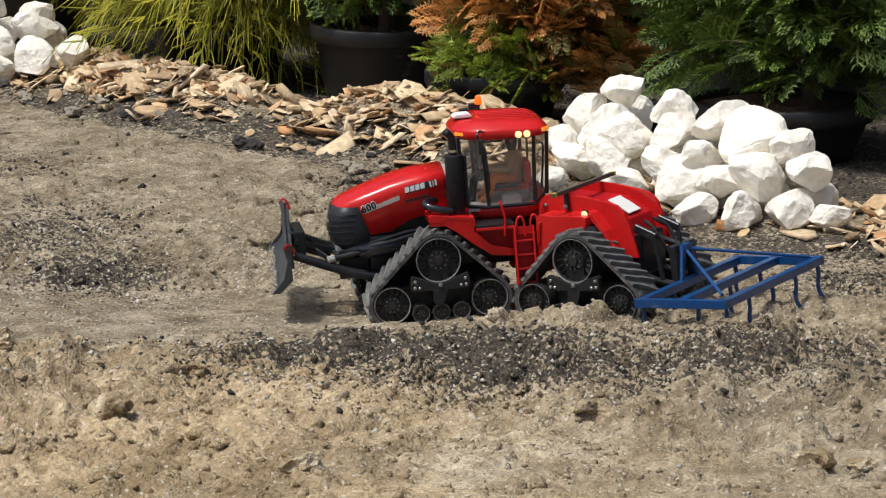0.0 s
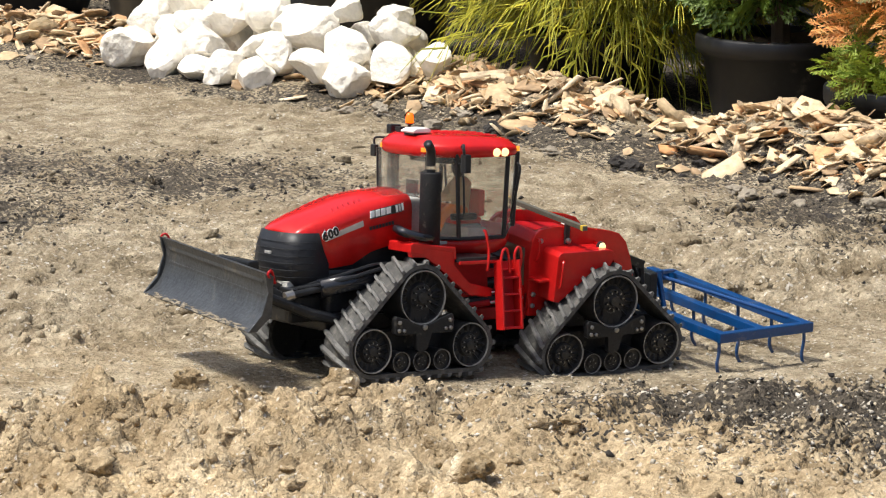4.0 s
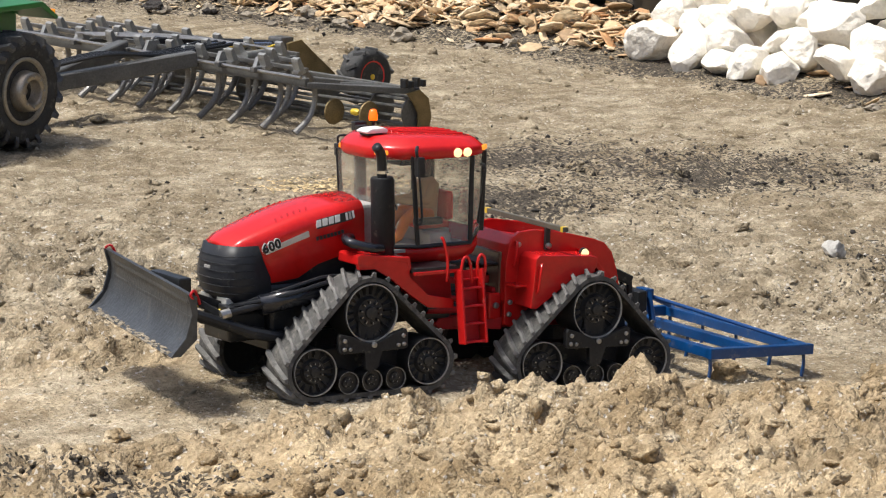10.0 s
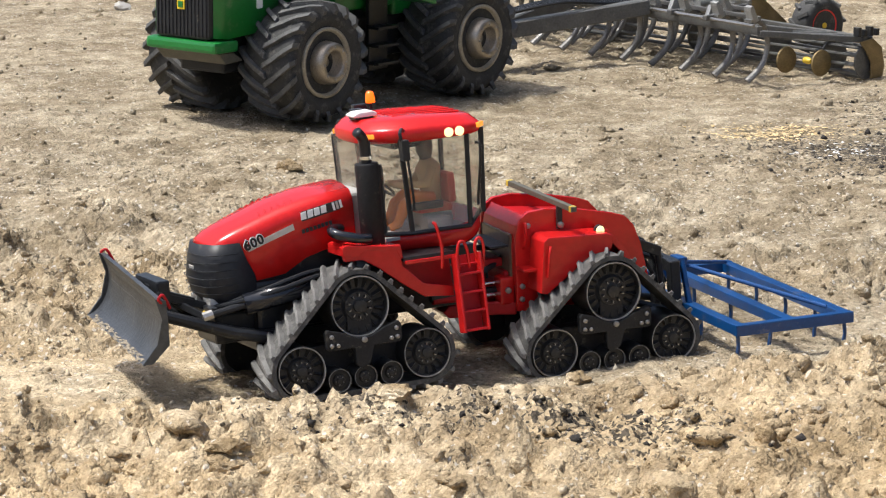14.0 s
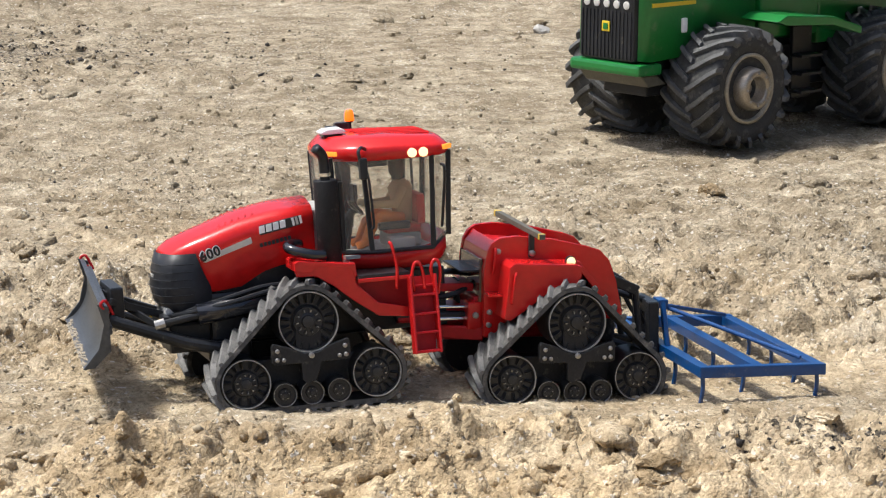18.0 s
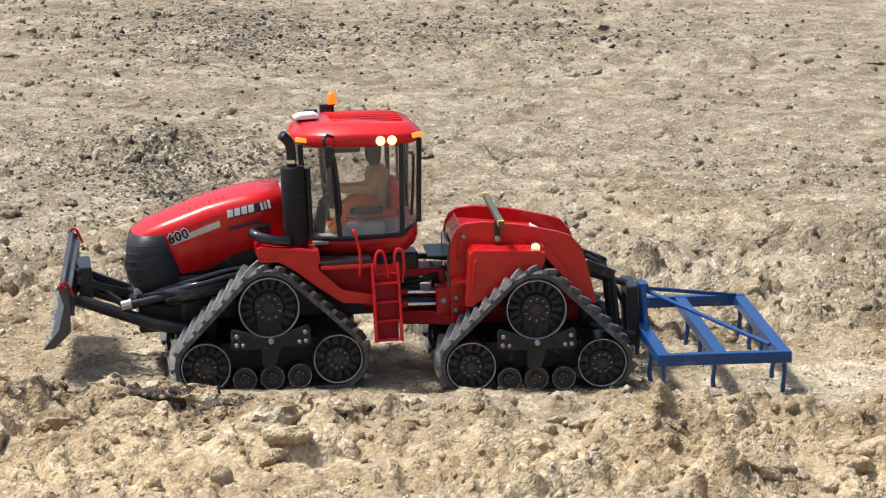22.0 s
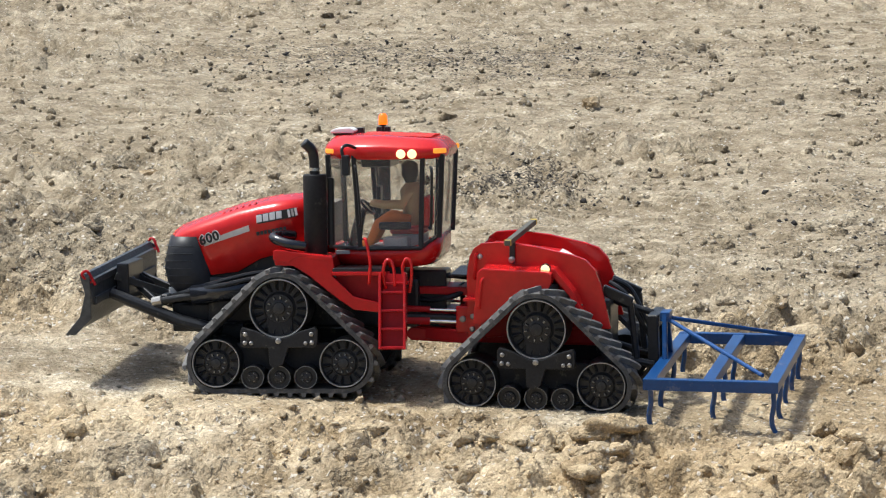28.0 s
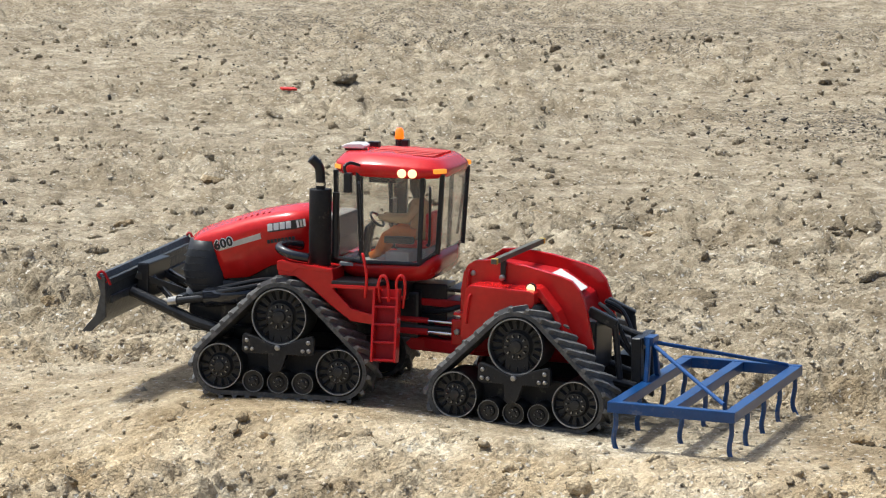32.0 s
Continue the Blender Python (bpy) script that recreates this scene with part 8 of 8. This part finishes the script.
def make_green():
    g = tagged(new("wheeled_tractor"), "green articulated toy tractor on big lugged tyres, parked", "tractor")
    g.matrix_world = GREEN_AT
    for x in (0.165, -0.165):
        for sy in (1, -1):
            make_wheel(g, x, sy)
    part("front_frame", box(0.030, 0.270, -0.040, 0.040, 0.070, 0.130, 0.004), STEEL_DARK, g)
    part("rear_frame", box(-0.260, 0.020, -0.036, 0.036, 0.060, 0.120, 0.004), STEEL_DARK, g)
    for x in (0.165, -0.165):
        part("axle", lathe([(0.022, -0.090), (0.022, 0.090)], (x, 0, 0.083), "Y", 18), STEEL_DARK, g)
    hood = [(0.300, 0.2240, 0.1220, 0.0560), (0.285, 0.2300, 0.1200, 0.0600), (0.200, 0.2400, 0.1250, 0.0620), (0.080, 0.2500, 0.1350, 0.0630)]
    loft(hood, GREEN, "hood", g, "green bonnet")
    part("bumper", box(0.2650, 0.3120, -0.0640, 0.0640, 0.1020, 0.1180, 0.005), GREEN, g, "green front bumper")
    part("bumper_skirt", prism([(0.300, 0.1020), (0.270, 0.1020), (0.250, 0.0880), (0.285, 0.0860)], -0.058, 0.058, 0.002), BAR_OLIVE, g, "dusty plate below the bumper")
    grille = part("grille", box(0.2900, 0.3080, -0.0500, 0.0500, 0.1190, 0.2100, 0.006), BLACK, g, "black mesh grille")
    for k in range(14):
        y = -0.044 + 0.088 * k / 13
        part("slat", box(0.3075, 0.3092, y - 0.0010, y + 0.0010, 0.1230, 0.1860, 0.0), GRILLE, grille)
    part("badge", box(0.3080, 0.3102, -0.0070, 0.0070, 0.1580, 0.1720, 0.001), YELLOW, grille, "small yellow and green badge")
    part("badge_shape", box(0.3100, 0.3110, -0.0040, 0.0045, 0.1610, 0.1690, 0.0008), GREEN, grille)
    for k in range(5):
        y = -0.036 + 0.018 * k
        part("head_lamp", lathe([(0.0055, 0.3080), (0.0055, 0.3094), (0.003, 0.3100)], (0, y, 0.1955), "X", 14), CLEAR_LENS, grille, "round clear headlamp")
    for sy in (1, -1):
        part("stripe", box(0.100, 0.285, 0.0608 * sy - 0.0012, 0.0608 * sy + 0.0012, 0.1930, 0.1985, 0.0004), YELLOW, g, "yellow bonnet stripe")
        part("side_lamp", box(0.2180, 0.2280, 0.0628 * sy - 0.0020, 0.0628 * sy + 0.0020, 0.1560, 0.1760, 0.002), WHITE_PLASTIC, g)
        lo, hi = sorted((0.060 * sy, 0.130 * sy))
        part("running_board", prism([(0.110, 0.168), (0.090, 0.176), (-0.010, 0.168), (-0.070, 0.150), (-0.068, 0.140), (-0.010, 0.156), (0.090, 0.162)], lo, hi, 0.002), GREEN, g, "green running board over the wheel")
        part("ladder", box(-0.030, 0.010, 0.070 * sy - 0.003, 0.070 * sy + 0.003, 0.050, 0.150, 0.001), BLACK, g)
        for z in (0.060, 0.085, 0.110):
            part("ladder_step", box(-0.032, 0.012, min(0.070 * sy, 0.092 * sy), max(0.070 * sy, 0.092 * sy), z - 0.002, z + 0.002, 0.0008), BLACK, g)
        lo, hi = sorted((0.050 * sy, 0.120 * sy))
        part("rear_mudguard", prism([(-0.060, 0.196), (-0.080, 0.204), (-0.220, 0.204), (-0.255, 0.180), (-0.250, 0.176), (-0.216, 0.196), (-0.084, 0.196)], lo, hi, 0.002), GREEN, g, "green rear mudguard")
        part("tail_lamp", box(-0.256, -0.250, 0.100 * sy - 0.012, 0.100 * sy + 0.012, 0.180, 0.190, 0.001), AMBER, g)
        part("cab_window", box(-0.035, 0.050, 0.060 * sy - 0.001, 0.060 * sy + 0.001, 0.196, 0.300, 0.0), GLASS, g, "cab side window")
    cab = part("cab", box(-0.060, 0.065, -0.059, 0.059, 0.135, 0.194, 0.004), GREEN, g, "green cab body")
    part("cab_frame", box(-0.056, -0.046, -0.059, 0.059, 0.194, 0.320, 0.002), BLACK, cab)
    part("cab_frame", box(0.052, 0.062, -0.059, 0.059, 0.194, 0.320, 0.002), BLACK, cab)
    part("cab_roof", box(-0.075, 0.080, -0.070, 0.070, 0.318, 0.338, 0.008), GREEN, cab)
    part("cab_seat", box(-0.030, 0.010, -0.025, 0.025, 0.194, 0.240, 0.004), BLACK, cab)
    part("rear_body", box(-0.250, -0.070, -0.048, 0.048, 0.118, 0.200, 0.006), GREEN, g, "green rear body")
    part("joint", lathe([(0.026, 0.055), (0.026, 0.130)], (0.0, 0, 0), "Z", 20), STEEL_DARK, g)
    for sy in (1, -1):
        part("steering_ram", tube([(-0.060, 0.026 * sy, 0.092), (0.060, 0.030 * sy, 0.096)], 0.007, 12), BLACK, g)
        part("hose", tube(bend([(-0.070, 0.018 * sy, 0.130), (-0.020, 0.030 * sy, 0.140), (0.040, 0.016 * sy, 0.130)], 5), 0.004, 8), BLACK, g)
    part("drawbar", box(-0.340, -0.255, -0.014, 0.014, 0.052, 0.066, 0.002), STEEL_DARK, g)
    return g


def make_trailed():
    g = tagged(new("trailed_cultivator"), "grey steel trailed cultivator with rows of curved shanks, parked", "cultivator")
    g.matrix_world = pose(3.452, 4.10, 0.0, 0, 0, 180)
    z = 0.084
    part("tow_beam", beam((0.262, 0.010, 0.062), (0.020, 0.085, z + 0.008), 0.020, 0.024, 0.002), TOOL_GREY, g)
    part("tow_beam", beam((0.262, 0.010, 0.062), (0.020, -0.085, z + 0.008), 0.020, 0.024, 0.002), TOOL_GREY, g)
    rows = (0.010, -0.045, -0.105)
    ends = (0.325, 0.235, 0.150)
    for x, e in zip(rows, ends):
        part("cross_beam", beam((x, -0.37, z), (x, e, z - 0.004), 0.010, 0.013, 0.001), TOOL_GREY, g)
    for x, e in zip((0.022, -0.030, -0.090), ends):
        part("cross_rod", tube([(x, -0.36, z + 0.010), (x, e, z + 0.004)], 0.0026, 8), BOLT, g)
    for y, xe in ((-0.33, -0.15), (-0.20, -0.15), (-0.07, -0.15), (0.07, -0.15), (0.145, -0.13), (0.225, -0.06)):
        part("long_beam", beam((0.030, y, z + 0.006), (xe, y, z + 0.004), 0.010, 0.008, 0.001), TOOL_GREY, g)
    part("wing_beam", beam((0.010, 0.322, z - 0.008), (-0.150, 0.372, 0.060), 0.010, 0.009, 0.001), TOOL_GREY, g)
    part("wing_beam", beam((-0.045, 0.232, z - 0.010), (-0.150, 0.300, 0.060), 0.009, 0.008, 0.001), TOOL_GREY, g)
    # lighter rails, pipes and brackets over the cross beams
    for x, e in zip((-0.012, -0.070, -0.128), (0.30, 0.21, 0.15)):
        part("top_rail", beam((x, -0.36, z + 0.016), (x, e, z + 0.010), 0.006, 0.006, 0.0006), TOOL_STEEL, g, "scuffed steel top rail")
    for k in range(7):
        y = -0.30 + 0.085 * k
        part("cross_bracket", prism([(0.014, z + 0.004), (-0.020, z + 0.004), (-0.014, z + 0.022), (0.006, z + 0.022)], y - 0.004, y + 0.004, 0.0008), CLAMP, g)
        part("bracket_bolt", lathe([(0.0030, z + 0.0215), (0.0030, z + 0.0245), (0.0016, z + 0.0255)], (-0.004, y, 0), "Z", 8), BOLT, g)
    for k in range(3):
        part("steel_pipe", tube(bend([(0.020, -0.20 + 0.02 * k, z + 0.020), (-0.060, -0.05 + 0.03 * k, z + 0.024), (-0.110, 0.09 + 0.02 * k, z + 0.016)], 5), 0.0020, 7), BOLT, g)
    line = bend([(0.002, 0, 0.004), (-0.018, 0, 0.005), (-0.031, 0, -0.012), (-0.033, 0, -0.036), (-0.022, 0, -0.060), (0.004, 0, -0.080)], 5)
    widths = [0.0042 if k < len(line) - 8 else 0.0042 + 0.00018 * (k - len(line) + 8) for k in range(len(line))]
    bm = tube(line, widths, 8, None, 0.5)
    sm = bpy.data.meshes.new("shank")
    bm.to_mesh(sm)
    bm.free()
    sm.materials.append(TOOL_STEEL)
    cb = prism([(-0.0055, 0.0), (0.0055, 0.0), (0.0035, 0.021), (0.0015, 0.026), (-0.0040, 0.026)], -0.0072, 0.0072, 0.0010)
    cm = bpy.data.meshes.new("spring_clamp")
    cb.to_mesh(cm)
    cb.free()
    cm.materials.append(CLAMP)
    rng = random.Random(2)
    for row, x in enumerate(rows):
        for k in range(10):
            y = -0.345 + 0.072 * k + row * 0.024 + rng.uniform(-0.003, 0.003)
            if y > ends[row] - 0.010:
                continue
            shared("shank", sm, Matrix.Translation((x, y, z)) @ Matrix.Rotation(rng.uniform(-0.06, 0.06), 4, "Z"), g)
            shared("spring_clamp", cm, Matrix.Translation((x - 0.006, y, z + 0.006)) @ Matrix.Rotation(radians(28 + rng.uniform(-4, 4)), 4, "Y"), g)
            part("clamp_bolt", box(x - 0.005, x + 0.005, y - 0.0075, y + 0.0075, z + 0.006, z + 0.011, 0.001), BOLT, g)
    for x, y in ((-0.100, 0.262), (-0.118, 0.318)):
        part("levelling_disc", lathe([(0.020, y), (0.019, y + 0.002), (0.008, y + 0.005), (0.003, y + 0.006)], (x, 0, 0.022), "Y", 24), TOOL_OCHRE, g, "dull ochre levelling disc")
        part("disc_arm", beam((x, y, 0.066), (x, y, 0.026), 0.008, 0.006, 0.0006), TOOL_GREY, g)
    part("disc_hub", lathe([(0.002, 0.292), (0.005, 0.292), (0.0055, 0.300), (0.003, 0.306)], (-0.110, 0, 0.024), "Y", 14), YELLOW_DECAL, g, "small yellow hub")
    for k in range(10):
        a = 2 * math.pi * k / 10
        part("roller_bar", tube([(-0.160 + 0.023 * math.cos(a), -0.36, 0.026 + 0.023 * math.sin(a)), (-0.160 + 0.023 * math.cos(a + 0.5), 0.372, 0.026 + 0.023 * math.sin(a + 0.5))], 0.0024, 6), TOOL_GREY, g)
    for y in (-0.36, -0.18, 0.0, 0.18, 0.30, 0.372):
        part("roller_plate", lathe([(0.026, y - 0.0015), (0.026, y + 0.0015)], (-0.160, 0, 0.027), "Y", 22), TOOL_GREY, g)
    part("end_guard", prism([(-0.136, 0.058), (-0.162, 0.062), (-0.180, 0.048), (-0.186, 0.020), (-0.182, 0.003), (-0.160, 0.003), (-0.160, 0.026), (-0.150, 0.043)], 0.378, 0.3815, 0.0006), TOOL_OCHRE, g, "curved rusty end plate")
    for k in range(4):
        part("drag_rail", tube([(-0.100, 0.335 - 0.03 * k, 0.064), (-0.165, 0.376 - 0.03 * k, 0.062)], 0.003, 8), TOOL_GREY, g)
    part("roller_frame", beam((-0.150, -0.36, 0.066), (-0.150, 0.378, 0.062), 0.008, 0.008, 0.0008), TOOL_GREY, g)
    for k in range(4):
        part("end_bolt", box(-0.172 + 0.012 * k, -0.166 + 0.012 * k, 0.372, 0.384, 0.066, 0.076 + 0.004 * (k % 2), 0.001), STEEL_DARK, g)
    # lifting frame, wheel arm and wheel behind the middle
    part("lift_beam", beam((-0.020, -0.060, z + 0.016), (-0.190, 0.030, z + 0.006), 0.018, 0.018, 0.002), STEEL_DARK, g)
    part("lift_beam", beam((-0.020, 0.060, z + 0.012), (-0.190, 0.040, z + 0.004), 0.014, 0.014, 0.002), TOOL_GREY, g)
    part("lift_head", box(-0.206, -0.180, 0.020, 0.052, z - 0.006, z + 0.022, 0.003), TOOL_STEEL, g)
    part("wheel_arm", prism([(-0.186, 0.098), (-0.214, 0.102), (-0.240, 0.080), (-0.285, 0.044), (-0.280, 0.034), (-0.240, 0.042), (-0.190, 0.060)], 0.056, 0.061, 0.001), TOOL_OCHRE, g, "olive-brown wheel arm plate")
    part("lift_ram", tube([(-0.040, 0.050, z + 0.018), (-0.150, 0.060, z + 0.012)], 0.007, 12), CHROME, g, "bright lift ram")
    part("lift_ram", tube([(-0.030, 0.14, z + 0.014), (-0.120, 0.10, z + 0.010)], 0.006, 12), CLAMP, g)
    part("yellow_rod", tube([(-0.070, 0.11, z + 0.010), (-0.150, 0.075, z + 0.016)], 0.0026, 8), YELLOW_DECAL, g)
    for k in range(4):
        part("hydraulic_hose", tube(bend([(0.250, 0.004 * k, 0.086), (0.160, 0.02 + 0.01 * k, 0.104), (0.060, 0.03 + 0.01 * k, 0.098), (-0.060, 0.02 + 0.02 * k, 0.108)], 5), 0.0028, 7), BLACK, g)
    wx, wy, wr = -0.306, 0.106, 0.043
    tyre = part("support_wheel", lathe([(0.024, wy - 0.017), (0.034, wy - 0.020), (0.041, wy - 0.015), (wr, wy - 0.004), (wr, wy + 0.004), (0.041, wy + 0.015), (0.034, wy + 0.020), (0.024, wy + 0.017)], (wx, 0, wr), "Y", 36), TYRE, g, "small black tyre with a red rim", smooth=True)
    part("rim", lathe([(0.025, wy - 0.014), (0.025, wy + 0.018), (0.021, wy + 0.016), (0.016, wy + 0.008), (0.007, wy + 0.008), (0.006, wy + 0.014), (0.001, wy + 0.015)], (wx, 0, wr), "Y", 26), SEAT_RED, tyre, "red rim")
    part("wheel_nut", lathe([(0.0045, wy + 0.012), (0.0045, wy + 0.018), (0.002, wy + 0.019)], (wx, 0, wr), "Y", 10), YELLOW_DECAL, tyre)
    for k in range(20):
        a = 2 * math.pi * k / 20
        c = 1 if k % 2 else -1
        part("tyre_rib", beam((wx + 0.0435 * math.cos(a), wy + 0.001 * c, wr + 0.0435 * math.sin(a)), (wx + 0.042 * math.cos(a + 0.22), wy + 0.018 * c, wr + 0.042 * math.sin(a + 0.22)), 0.0050, 0.0050, 0), TYRE_LUG, tyre)
    return g


CLAMP = material("clamp_grey", (0.33, 0.33, 0.315), 0.42, metal=0.5, vary=0.25, scale=60, dust=DUST, dust_amount=0.06)
make_green()
make_trailed()


# ---- what moves ----
def ground_travel():
    """Distance that the tractor has gone at each row's time."""
    out, s, prev = [], 0.0, None
    for t, m in TRACTOR_ROWS:
        p = Vector((m.translation.x, m.translation.y))
        if prev is not None:
            s += (p - prev).length
        out.append((t, s))
        prev = p
    return out


def motions():
    walk(tractor, TRACTOR_ROWS)
    walk(rear_unit, REAR_ROWS)
    walk(driver, TRACTOR_ROWS)
    walk(cultivator, [(t, m @ r @ Matrix.Translation(REAR_SHIFT)) for (t, m), (_, r) in zip(TRACTOR_ROWS, REAR_ROWS)])
    trip = ground_travel()
    tt, ss = [a for a, _ in trip], [b for _, b in trip]
    times = [k * 0.2 for k in range(161)]
    for ob, at, r, side in SPINNING:
        flip = Matrix.Rotation(math.pi, 4, "Z") if side < 0 else Matrix()
        walk(ob, [(t, Matrix.Translation(at) @ Matrix.Rotation(float(np.interp(t, tt, ss)) / r, 4, "Y") @ flip) for t in times])

    for ob, base, s0, side, half in TREADS:
        walk(ob, [(t, lug_pose(base, s0 - float(np.interp(t, tt, ss)), side, half)) for t in times])


motions()
